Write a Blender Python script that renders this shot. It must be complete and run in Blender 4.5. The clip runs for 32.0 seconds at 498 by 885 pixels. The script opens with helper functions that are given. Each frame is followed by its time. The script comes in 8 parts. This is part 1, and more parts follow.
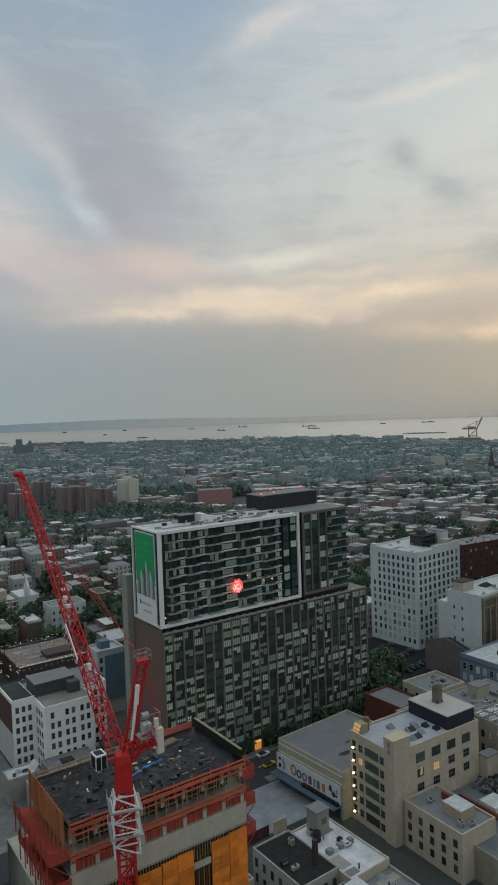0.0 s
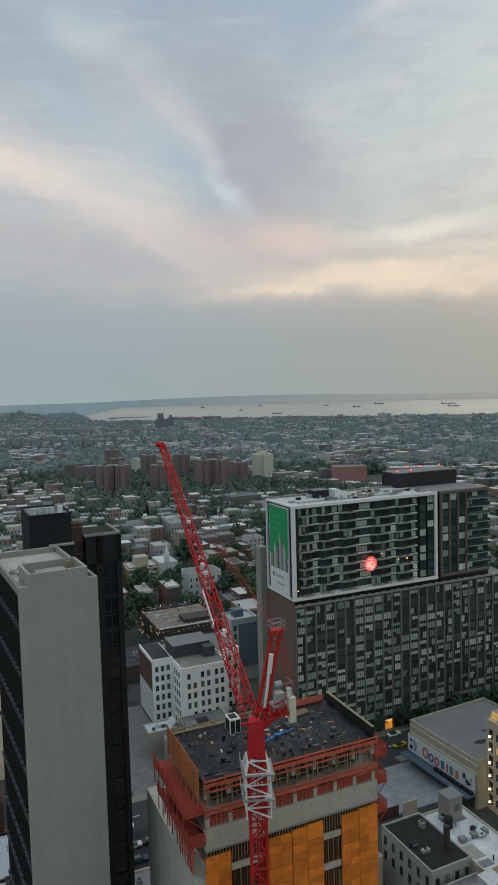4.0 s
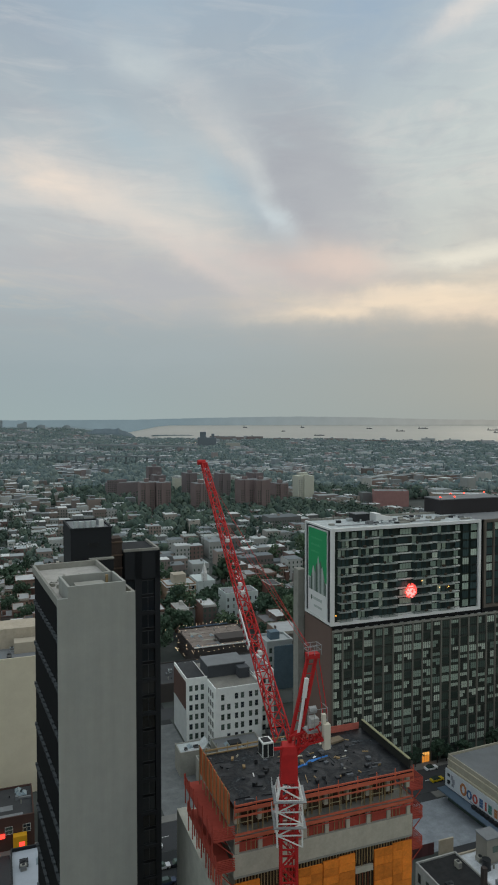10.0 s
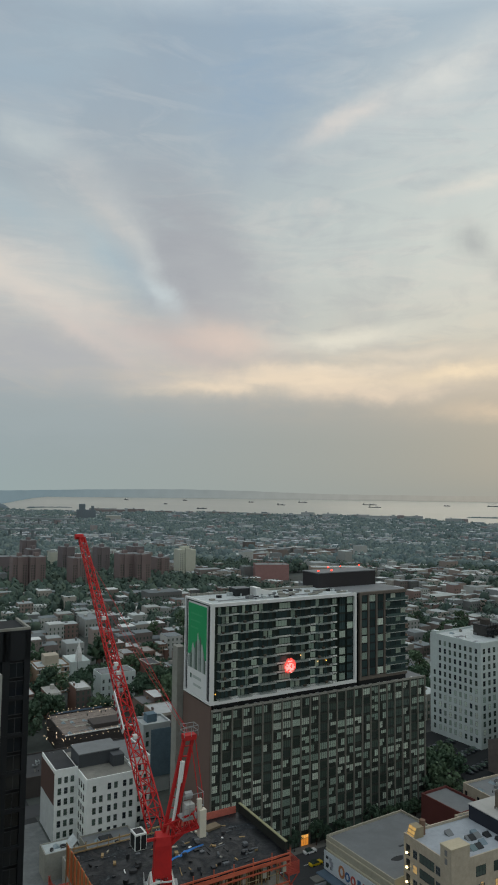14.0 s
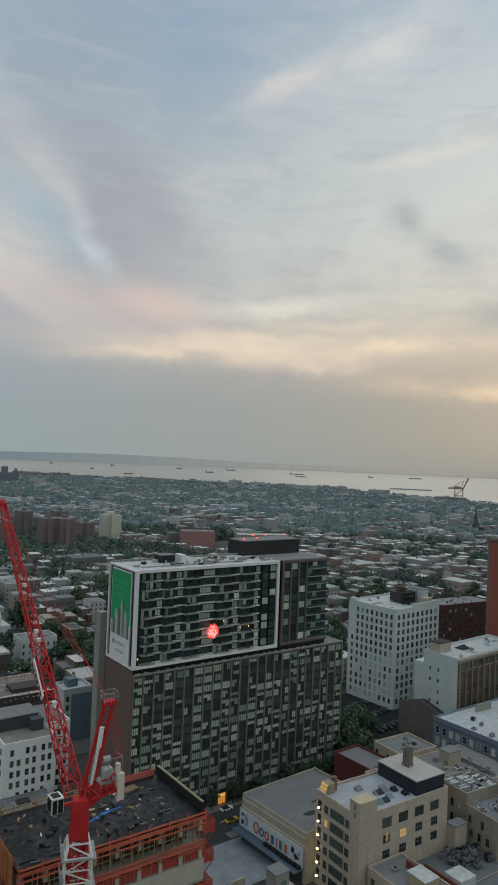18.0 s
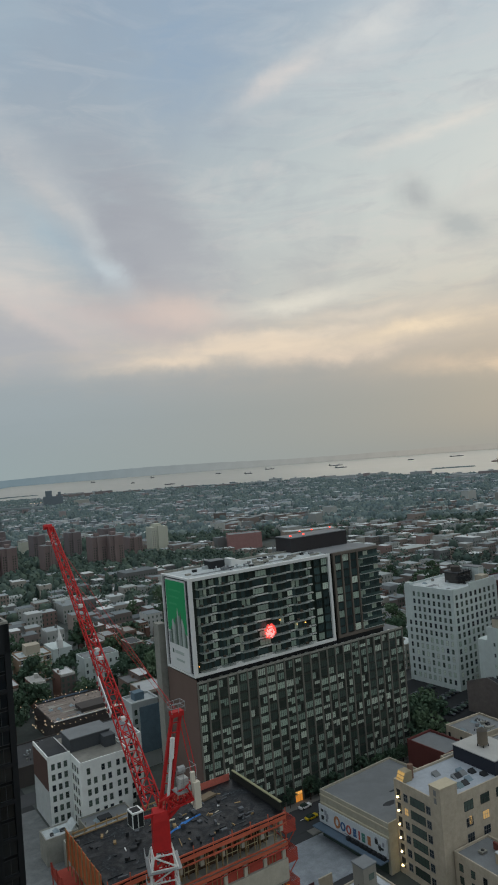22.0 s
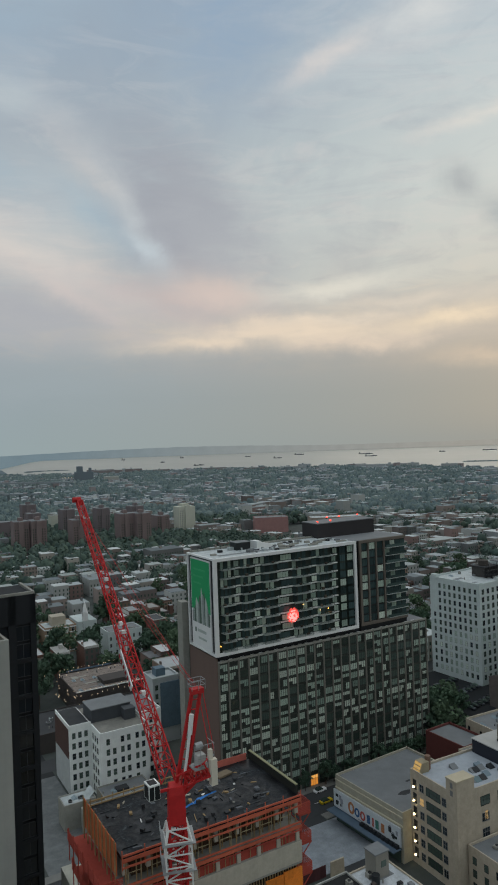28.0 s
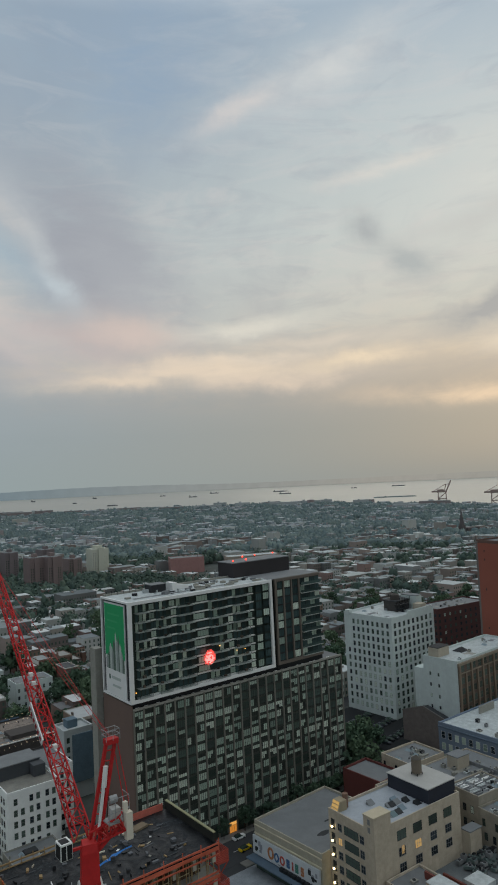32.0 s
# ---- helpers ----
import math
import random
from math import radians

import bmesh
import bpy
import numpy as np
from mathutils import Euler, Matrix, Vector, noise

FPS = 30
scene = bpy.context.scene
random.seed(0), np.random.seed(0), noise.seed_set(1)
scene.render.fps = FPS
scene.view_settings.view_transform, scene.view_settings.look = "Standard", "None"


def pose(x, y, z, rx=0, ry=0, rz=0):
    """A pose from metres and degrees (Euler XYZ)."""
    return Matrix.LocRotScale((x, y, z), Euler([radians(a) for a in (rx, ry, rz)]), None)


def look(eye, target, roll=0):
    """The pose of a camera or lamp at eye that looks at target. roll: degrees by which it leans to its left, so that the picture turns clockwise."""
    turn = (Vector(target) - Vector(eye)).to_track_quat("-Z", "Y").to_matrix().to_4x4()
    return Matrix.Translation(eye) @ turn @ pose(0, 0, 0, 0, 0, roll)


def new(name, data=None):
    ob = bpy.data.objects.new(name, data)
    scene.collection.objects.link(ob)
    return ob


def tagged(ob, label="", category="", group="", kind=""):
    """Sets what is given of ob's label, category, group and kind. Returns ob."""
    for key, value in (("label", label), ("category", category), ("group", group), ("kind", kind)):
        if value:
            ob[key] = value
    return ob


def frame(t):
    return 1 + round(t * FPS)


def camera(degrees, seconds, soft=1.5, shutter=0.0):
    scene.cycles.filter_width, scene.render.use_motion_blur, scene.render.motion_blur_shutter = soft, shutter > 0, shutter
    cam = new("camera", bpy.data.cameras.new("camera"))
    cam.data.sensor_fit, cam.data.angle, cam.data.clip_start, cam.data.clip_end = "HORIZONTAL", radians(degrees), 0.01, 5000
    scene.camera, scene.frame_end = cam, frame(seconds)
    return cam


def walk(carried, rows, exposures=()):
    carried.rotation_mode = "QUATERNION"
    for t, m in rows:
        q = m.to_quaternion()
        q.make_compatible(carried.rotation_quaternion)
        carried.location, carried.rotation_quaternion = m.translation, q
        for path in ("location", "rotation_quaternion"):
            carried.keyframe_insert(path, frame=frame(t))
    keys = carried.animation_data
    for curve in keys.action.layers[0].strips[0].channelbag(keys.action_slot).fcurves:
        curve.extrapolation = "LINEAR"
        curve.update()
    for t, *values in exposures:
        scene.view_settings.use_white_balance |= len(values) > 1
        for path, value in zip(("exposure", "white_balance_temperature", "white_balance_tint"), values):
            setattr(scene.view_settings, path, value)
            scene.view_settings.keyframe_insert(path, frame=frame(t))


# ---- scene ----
# ---- the camera and its way ----
cam = camera(40.0, 32.0, soft=1.9)
# seconds, eye x, y, z, turn to the left, tilt up, lean
ROWS = [
    (0.0, 0.094, -1.325, 116.046, -34.840, -2.243, -1.974),
    (0.5, 0.004, -1.261, 115.943, -32.442, -2.979, -2.835),
    (1.0, 0.204, -0.604, 115.656, -28.158, -3.934, -2.368),
    (1.5, 0.217, -0.634, 115.729, -27.566, -4.109, -0.754),
    (2.0, 0.179, -0.560, 115.653, -26.438, -3.957, -0.855),
    (2.5, 0.276, -0.328, 115.651, -24.448, -3.423, -1.868),
    (3.0, 0.272, -0.340, 115.631, -23.569, -3.553, -2.327),
    (3.5, 0.292, -0.349, 115.565, -23.641, -3.803, -1.794),
    (5.5, 0.252, -0.435, 115.645, -23.459, -3.934, -1.379),
    (6.0, 0.271, -0.449, 115.667, -23.217, -3.863, -1.400),
    (6.5, 0.278, -0.346, 115.660, -23.367, -4.030, -1.040),
    (7.0, 0.257, -0.512, 115.718, -23.572, -3.968, -0.965),
    (7.5, 0.246, -0.298, 115.624, -23.904, -3.133, -1.141),
    (8.0, 0.272, -0.454, 115.682, -24.119, -2.200, -1.253),
    (8.5, 0.351, -0.288, 115.594, -23.698, -2.183, -1.092),
    (9.0, 0.290, -0.295, 115.579, -22.194, -2.023, -0.662),
    (9.5, 0.364, -0.065, 115.496, -20.657, -1.904, -0.200),
    (10.0, 0.288, -0.287, 115.477, -20.117, -2.114, -0.043),
    (10.5, 0.243, -0.307, 115.615, -19.869, -2.786, 0.613),
    (11.0, 0.246, -0.116, 115.510, -19.495, -2.760, 1.290),
    (11.5, 0.215, -1.128, 115.783, -24.362, 0.601, 1.530),
    (12.0, 0.460, -0.758, 115.693, -27.649, 4.037, 1.445),
    (12.5, -0.140, -1.668, 115.928, -27.733, 4.391, 1.792),
    (13.0, -0.026, -1.612, 115.923, -28.062, 4.598, 1.728),
    (13.5, -0.171, -1.746, 115.782, -28.820, 4.363, 1.164),
    (14.0, 0.015, -1.462, 115.751, -29.849, 4.036, 0.704),
    (14.5, -0.189, -2.014, 115.892, -33.504, 4.532, 2.292),
    (15.0, -0.062, -1.787, 115.514, -35.718, 5.547, 2.993),
    (15.5, -0.268, -1.996, 115.434, -36.174, 6.162, 3.228),
    (17.5, -0.505, -2.601, 116.504, -36.333, 3.977, 2.155),
    (18.0, 0.048, -1.688, 116.135, -35.806, 1.462, 2.216),
    (18.5, 0.164, -1.434, 116.032, -34.546, 0.630, 1.716),
    (19.0, 0.298, -1.005, 115.962, -32.861, 0.639, 1.029),
    (19.5, 0.434, -0.896, 116.007, -30.246, 1.141, -1.430),
    (20.0, 0.296, -1.145, 115.993, -30.299, 1.057, -3.376),
    (20.5, 0.240, -1.314, 116.070, -31.827, 1.713, -4.347),
    (21.0, 0.145, -1.528, 116.186, -32.772, 2.031, -4.551),
    (21.5, 0.125, -1.524, 116.167, -32.835, 1.701, -4.351),
    (22.0, 0.160, -1.596, 116.199, -32.836, 1.431, -4.492),
    (22.5, 0.221, -1.303, 116.063, -32.738, 1.210, -4.418),
    (23.0, 0.283, -1.191, 116.016, -32.647, 1.287, -4.252),
    (23.5, 0.347, -1.212, 116.038, -32.460, 1.526, -4.084),
    (24.0, 0.246, -1.183, 116.037, -32.226, 1.741, -3.872),
    (24.5, -0.227, -1.994, 116.272, -31.896, 1.928, -3.674),
    (25.0, 0.128, -1.442, 116.167, -31.777, 2.059, -3.748),
    (25.5, 0.262, -1.387, 116.034, -31.873, 2.179, -4.044),
    (27.5, 0.307, -1.287, 115.976, -31.185, 0.648, -1.909),
    (28.0, 0.462, -0.895, 115.859, -30.236, 0.225, -2.002),
    (28.5, 0.409, -1.290, 116.106, -33.659, 1.180, -1.402),
    (29.0, -0.239, -2.500, 116.422, -41.382, 2.229, -1.825),
    (29.5, -0.361, -2.605, 116.380, -43.553, 2.490, -2.497),
    (30.0, -0.391, -2.682, 116.455, -43.601, 2.587, -1.919),
    (30.5, -0.276, -2.407, 116.367, -42.011, 2.719, -2.026),
    (31.0, -0.146, -2.224, 116.244, -40.676, 3.110, -2.401),
    (31.5, -0.236, -2.212, 116.383, -38.997, 3.155, -2.614),
    (32.0, -0.047, -1.895, 116.240, -37.464, 3.167, -2.771),
]
walk(cam, [(t, pose(x, y, z, 0, 0, yaw) @ pose(0, 0, 0, 90 + tilt) @ pose(0, 0, 0, 0, 0, lean))
           for t, x, y, z, yaw, tilt, lean in ROWS], [(0.0, 0.12, 6600.0, 8.0), (2.0, 0.23, 6600.0, 8.0), (10.5, 0.26, 6750.0, 7.0), (12.0, 0.11, 6800.0, 6.0), (13.0, 0.17, 6790.0, 6.3), (14.0, 0.18, 6770.0, 6.6), (15.0, 0.03, 6750.0, 7.0), (18.0, 0.13, 6620.0, 8.0), (28.0, 0.13, 6600.0, 8.0), (29.5, 0.0, 6600.0, 8.0), (32.0, 0.08, 6600.0, 8.0)])

# ---- sky, sun ----
SUN_AZ, SUN_EL = 62.0, 7.0      # degrees from +y to +x, and above the horizon
world = bpy.data.worlds.new("evening_sky")
scene.world = world
world.use_nodes = True


class Nodes:
    """A short hand for node trees."""

    def __init__(self, tree):
        self.tree, self.n, self.l = tree, tree.nodes, tree.links
        self.n.clear()

    def put(self, kind, inputs=()):
        node = self.n.new(kind)
        for key, value in (inputs.items() if isinstance(inputs, dict) else enumerate(inputs)):
            if value is None:
                continue
            if isinstance(value, bpy.types.NodeSocket):
                self.l.new(value, node.inputs[key])
            else:
                node.inputs[key].default_value = value
        return node

    def math(self, op, a, b=None, c=None, clamp=False):
        node = self.put("ShaderNodeMath", (a, b, c))
        node.operation, node.use_clamp = op, clamp
        return node.outputs[0]

    def scaled(self, vector):
        node = self.put("ShaderNodeVectorMath", (vector,))
        node.operation = "SCALE"
        return node

    def mix(self, factor, a, b, kind="MIX"):
        node = self.put("ShaderNodeMix")
        node.data_type, node.blend_type = "RGBA", kind
        for key, value in (("Factor", factor), ("A", a), ("B", b)):
            sock = [s for s in node.inputs if s.name == key and (s.type == "VALUE" if key == "Factor" else s.type == "RGBA")][0]
            if isinstance(value, bpy.types.NodeSocket):
                self.l.new(value, sock)
            else:
                sock.default_value = value
        return [s for s in node.outputs if s.type == "RGBA"][0]

    def ramp(self, factor, stops):
        node = self.put("ShaderNodeValToRGB", (factor,))
        while len(node.color_ramp.elements) < len(stops):
            node.color_ramp.elements.new(0.5)
        for e, (at, col) in zip(node.color_ramp.elements, stops):
            e.position = at
            e.color = (*lin(col), 1) if isinstance(col, tuple) else (col, col, col, 1)
        return node.outputs[0]

    def noise(self, vector, scale, detail=4, rough=0.5, distortion=0.0):
        return self.put("ShaderNodeTexNoise", {"Vector": vector, "Scale": scale, "Detail": detail, "Roughness": rough, "Distortion": distortion}).outputs[0]


def lin(c):
    """Linear values from 0-255 display values."""
    return tuple(((v / 255 + 0.055) / 1.055) ** 2.4 if v > 10 else v / 255 / 12.92 for v in c)


CLOUDS = [
    (7.2, 27.3, 13.9, 26.9, 1.6, (186, 194, 200), 0.45),
    (13.9, 27.0, 19.6, 20.2, 1.3, (194, 195, 198), 0.45),
    (0.4, 19.2, 10.1, 16.6, 1.5, (222, 210, 202), 0.75),
    (8.2, 17.4, 18.8, 13.2, 1.5, (212, 206, 202), 0.65),
    (16.9, 13.9, 23.9, 11.2, 1.3, (206, 196, 194), 0.65),
    (5.5, 23.9, 16.0, 19.5, 1.4, (166, 182, 194), 0.55),
    (16.0, 20.8, 22.6, 15.0, 1.1, (170, 190, 202), 0.85),
    (21.0, 22.6, 27.6, 14.0, 4.0, (152, 156, 168), 1.0),
    (24.4, 18.3, 30.8, 14.3, 1.9, (174, 176, 182), 0.75),
    (24.3, 13.2, 31.7, 12.1, 1.0, (208, 196, 190), 0.60),
    (1.0, 12.9, 20.5, 10.1, 1.9, (180, 178, 182), 0.65),
    (0.1, 5.3, 21.4, 5.0, 1.9, (154, 165, 172), 0.60),
    (22.4, 8.4, 34.4, 9.1, 0.5, (232, 214, 194), 0.85),
    (28.0, 9.5, 43.1, 10.1, 0.5, (228, 214, 198), 0.65),
    (34.4, 8.0, 43.9, 8.1, 0.6, (228, 208, 190), 0.65),
    (31.7, 12.1, 43.0, 13.0, 0.7, (222, 218, 208), 0.65),
    (34.6, 27.8, 40.6, 30.2, 0.7, (220, 212, 208), 0.7),
    (40.3, 29.5, 51.2, 33.2, 1.6, (208, 211, 213), 0.70),
    (46.0, 23.5, 55.6, 24.8, 0.5, (222, 217, 211), 0.70),
    (47.4, 20.8, 49.6, 18.8, 1.0, (174, 179, 182), 0.85),
    (50.3, 17.9, 53.5, 15.9, 0.9, (176, 182, 184), 0.95),
    (54.2, 11.6, 60.3, 13.9, 0.9, (164, 167, 170), 1.10),
    (59.4, 14.0, 65.4, 14.4, 0.6, (170, 172, 174), 0.90),
    (54.2, 19.3, 61.5, 20.9, 0.8, (190, 190, 190), 0.60),
    (25.0, 9.3, 43.3, 8.8, 1.0, (228, 211, 192), 0.75),
    (43.3, 9.2, 51.8, 10.0, 0.6, (232, 214, 190), 0.80),
    (48.9, 6.4, 65.0, 5.8, 0.7, (230, 206, 180), 0.75),
    (37.7, 11.2, 50.0, 11.2, 0.5, (214, 204, 192), 0.60),
    (54.8, 22.2, 66.0, 23.7, 2.8, (214, 215, 211), 0.55),
    (57.4, 10.0, 65.2, 10.5, 0.9, (232, 220, 202), 0.60),
    (21.7, 12.8, 27.6, 11.2, 1.6, (196, 182, 180), 0.60),
    (6.4, 31.4, 20.1, 34.9, 4.3, (158, 176, 192), 0.65),
    (23.9, 31.5, 35.7, 33.2, 4.7, (148, 168, 190), 0.80),
    (16.8, 25.2, 21.0, 19.7, 1.8, (176, 182, 190), 0.50),
    (23.1, 22.6, 28.2, 15.3, 3.2, (168, 172, 180), 0.60),
    (18.5, 22.2, 23.1, 15.1, 0.9, (196, 203, 208), 0.40),
    (24.7, 13.8, 31.4, 11.1, 1.5, (206, 190, 184), 0.50),
    (12.6, 14.6, 20.6, 10.0, 0.8, (214, 200, 196), 0.50),
    (0.0, 12.4, 19.5, 9.6, 2.2, (168, 172, 180), 0.50),
    (2.0, 31.0, 16.0, 30.0, 3.6, (154, 172, 190), 0.45),
    (20.6, 17.4, 23.2, 15.1, 0.6, (196, 208, 216), 0.5),
    (16.6, 22.6, 20.0, 20.2, 0.8, (200, 198, 198), 0.45),
    (8.6, 27.2, 13.4, 26.2, 1.0, (190, 198, 203), 0.45),
    (25.0, 12.8, 30.2, 11.8, 0.8, (210, 194, 188), 0.6),
]


def build_sky():
    k = Nodes(world.node_tree)
    d = k.put("ShaderNodeTexCoord").outputs["Generated"]
    sep = k.put("ShaderNodeSeparateXYZ", (d,)).outputs
    x, y, z = sep
    el = k.math("MULTIPLY", k.math("ARCSINE", z), 57.29578)
    az = k.math("MULTIPLY", k.math("ARCTAN2", x, y), 57.29578)
    h = k.math("DIVIDE", el, 40.0, clamp=True)
    # soft vertical gradient, cooler on the left of the view and warmer towards the sun
    cool = k.ramp(h, [(0.0, (148, 163, 168)), (0.10, (146, 160, 168)), (0.20, (156, 167, 175)), (0.30, (173, 180, 186)), (0.45, (178, 187, 194)), (0.60, (151, 166, 179)), (0.75, (137, 155, 174)), (0.88, (136, 155, 176)), (1.0, (222, 230, 237))])
    warm = k.ramp(h, [(0.0, (152, 153, 148)), (0.10, (158, 157, 151)), (0.17, (168, 163, 156)), (0.24, (194, 184, 172)), (0.33, (200, 200, 193)), (0.50, (202, 208, 206)), (0.70, (194, 203, 207)), (0.88, (168, 184, 199)), (1.0, (222, 230, 237))])
    side = k.math("SMOOTH_MIN", k.math("MAXIMUM", k.math("DIVIDE", k.math("SUBTRACT", az, 8.0), 45.0), 0.0), 1.0, 0.2)
    base = k.mix(side, cool, warm)
    # high cloud in streaks that run towards one point of the horizon
    inv = k.math("ADD", k.math("MAXIMUM", z, 0.0), 0.07)
    px, py = k.math("DIVIDE", x, inv), k.math("DIVIDE", y, inv)
    a = radians(27)
    along = k.math("ADD", k.math("MULTIPLY", px, math.sin(a)), k.math("MULTIPLY", py, math.cos(a)))
    across = k.math("SUBTRACT", k.math("MULTIPLY", px, math.cos(a)), k.math("MULTIPLY", py, math.sin(a)))
    q = k.put("ShaderNodeCombineXYZ", (k.math("MULTIPLY", along, 0.22), across, 0.0)).outputs[0]
    q2 = k.put("ShaderNodeCombineXYZ", (k.math("MULTIPLY", along, 0.5), across, 3.7)).outputs[0]
    n1, n2, n3 = k.noise(q, 0.9, 5, 0.55, 0.6), k.noise(q2, 1.5, 6, 0.6, 0.5), k.noise(q, 2.6, 5, 0.6, 0.3)
    bright = k.ramp(k.math("ADD", k.math("MULTIPLY", n1, 0.7), k.math("MULTIPLY", n3, 0.3)), [(0.46, 0.0), (0.66, 1.0)])
    grey = k.ramp(n2, [(0.5, 0.0), (0.68, 1.0)])
    fade = k.ramp(h, [(0.13, 0.0), (0.25, 1.0)])
    lit = k.ramp(h, [(0.15, (196, 178, 160)), (0.24, (224, 204, 178)), (0.40, (216, 208, 204)), (1.0, (196, 202, 210))])
    dull = k.ramp(h, [(0.2, (160, 158, 162)), (0.5, (158, 164, 176)), (1.0, (142, 154, 174))])
    sky1 = k.mix(k.math("MULTIPLY", k.math("MULTIPLY", bright, fade), 0.30), base, lit)
    sky2 = k.mix(k.math("MULTIPLY", k.math("MULTIPLY", grey, fade), 0.30), sky1, dull)
    veil = k.put("ShaderNodeCombineXYZ", (k.math("MULTIPLY", az, 0.06), k.math("MULTIPLY", el, 0.26), k.math("MULTIPLY", el, 0.05))).outputs[0]
    wisp = k.ramp(k.noise(veil, 1.8, 6, 0.6, 1.3), [(0.48, 0.0), (0.70, 1.0)])
    murk = k.ramp(k.noise(veil, 1.3, 6, 0.6, 1.5), [(0.50, 0.0), (0.70, 1.0)])
    sky2 = k.mix(k.math("MULTIPLY", k.math("MULTIPLY", wisp, fade), 0.32), sky2, lit)
    sky2 = k.mix(k.math("MULTIPLY", k.math("MULTIPLY", murk, fade), 0.32), sky2, dull)
    # the larger clouds, one by one, with ragged edges: from az, el to az, el, half width (degrees), colour, weight
    wob1, wob2 = k.noise(d, 9.0, 5, 0.6, 0.5), k.noise(d, 31.0, 4, 0.6, 0.3)
    wx = k.math("ADD", az, k.math("ADD", k.math("MULTIPLY", k.math("SUBTRACT", wob1, 0.5), 4.2), k.math("MULTIPLY", k.math("SUBTRACT", wob2, 0.5), 1.0)))
    wy = k.math("ADD", el, k.math("ADD", k.math("MULTIPLY", k.math("SUBTRACT", k.noise(d, 8.0, 5, 0.6, 0.5), 0.5), 2.0), k.math("MULTIPLY", k.math("SUBTRACT", k.noise(d, 34.0, 4, 0.6, 0.3), 0.5), 0.7)))
    q3 = k.put("ShaderNodeCombineXYZ", (k.math("MULTIPLY", az, 0.09), k.math("MULTIPLY", el, 0.30), k.math("MULTIPLY", az, 0.03))).outputs[0]
    n4, n5 = k.noise(q3, 2.2, 6, 0.62, 0.6), k.noise(q3, 0.9, 4, 0.55, 0.8)
    patch = k.math("MAXIMUM", k.math("MULTIPLY_ADD", k.math("ADD", k.math("MULTIPLY", n5, 0.5), k.math("MULTIPLY", n4, 0.5)), 3.0, -0.55), 0.15)
    for a0, e0, a1, e1, wide, col, weight in CLOUDS:
        ca, ce, dx, dy = (a0 + a1) / 2, (e0 + e1) / 2, (a1 - a0) / 2, (e1 - e0) / 2
        length = math.hypot(dx, dy)
        cs, sn = dx / length, dy / length
        u = k.math("ADD", k.math("MULTIPLY", wx, cs / length), k.math("MULTIPLY_ADD", wy, sn / length, -(ca * cs + ce * sn) / length))
        v = k.math("ADD", k.math("MULTIPLY", wx, -sn / wide), k.math("MULTIPLY_ADD", wy, cs / wide, (ca * sn - ce * cs) / wide))
        rr = k.math("ADD", k.math("MULTIPLY", u, u), k.math("MULTIPLY", v, v))
        g = k.math("MULTIPLY", k.math("POWER", 2.718, k.math("MULTIPLY", rr, -0.8)), weight * 1.15)
        sky2 = k.mix(k.math("MULTIPLY", g, patch, clamp=True), sky2, (*lin(col), 1))
    # the ground side of the sky, seen by nothing but the lowest rays
    nishita = k.put("ShaderNodeTexSky")
    nishita.sky_type, nishita.sun_disc = "NISHITA", False
    nishita.sun_elevation, nishita.sun_rotation, nishita.dust_density = radians(SUN_EL), radians(SUN_AZ), 3.0
    cloud = k.put("ShaderNodeBackground", {"Color": sky2, "Strength": 1.0})
    clear = k.put("ShaderNodeBackground", {"Color": nishita.outputs[0], "Strength": 0.02})
    both = k.put("ShaderNodeMixShader", (0.08, cloud.outputs[0], clear.outputs[0]))
    k.put("ShaderNodeOutputWorld", (both.outputs[0],))


build_sky()
sun = new("sun", bpy.data.lights.new("sun", "SUN"))
sun.data.energy, sun.data.angle, sun.data.color = 0.4, radians(50), (1.0, 0.86, 0.7)
sun.matrix_world = look((0, 0, 0), (-math.sin(radians(SUN_AZ)) * math.cos(radians(14)), -math.cos(radians(SUN_AZ)) * math.cos(radians(14)), -math.sin(radians(14))))

# ---- materials ----
MATS = {}


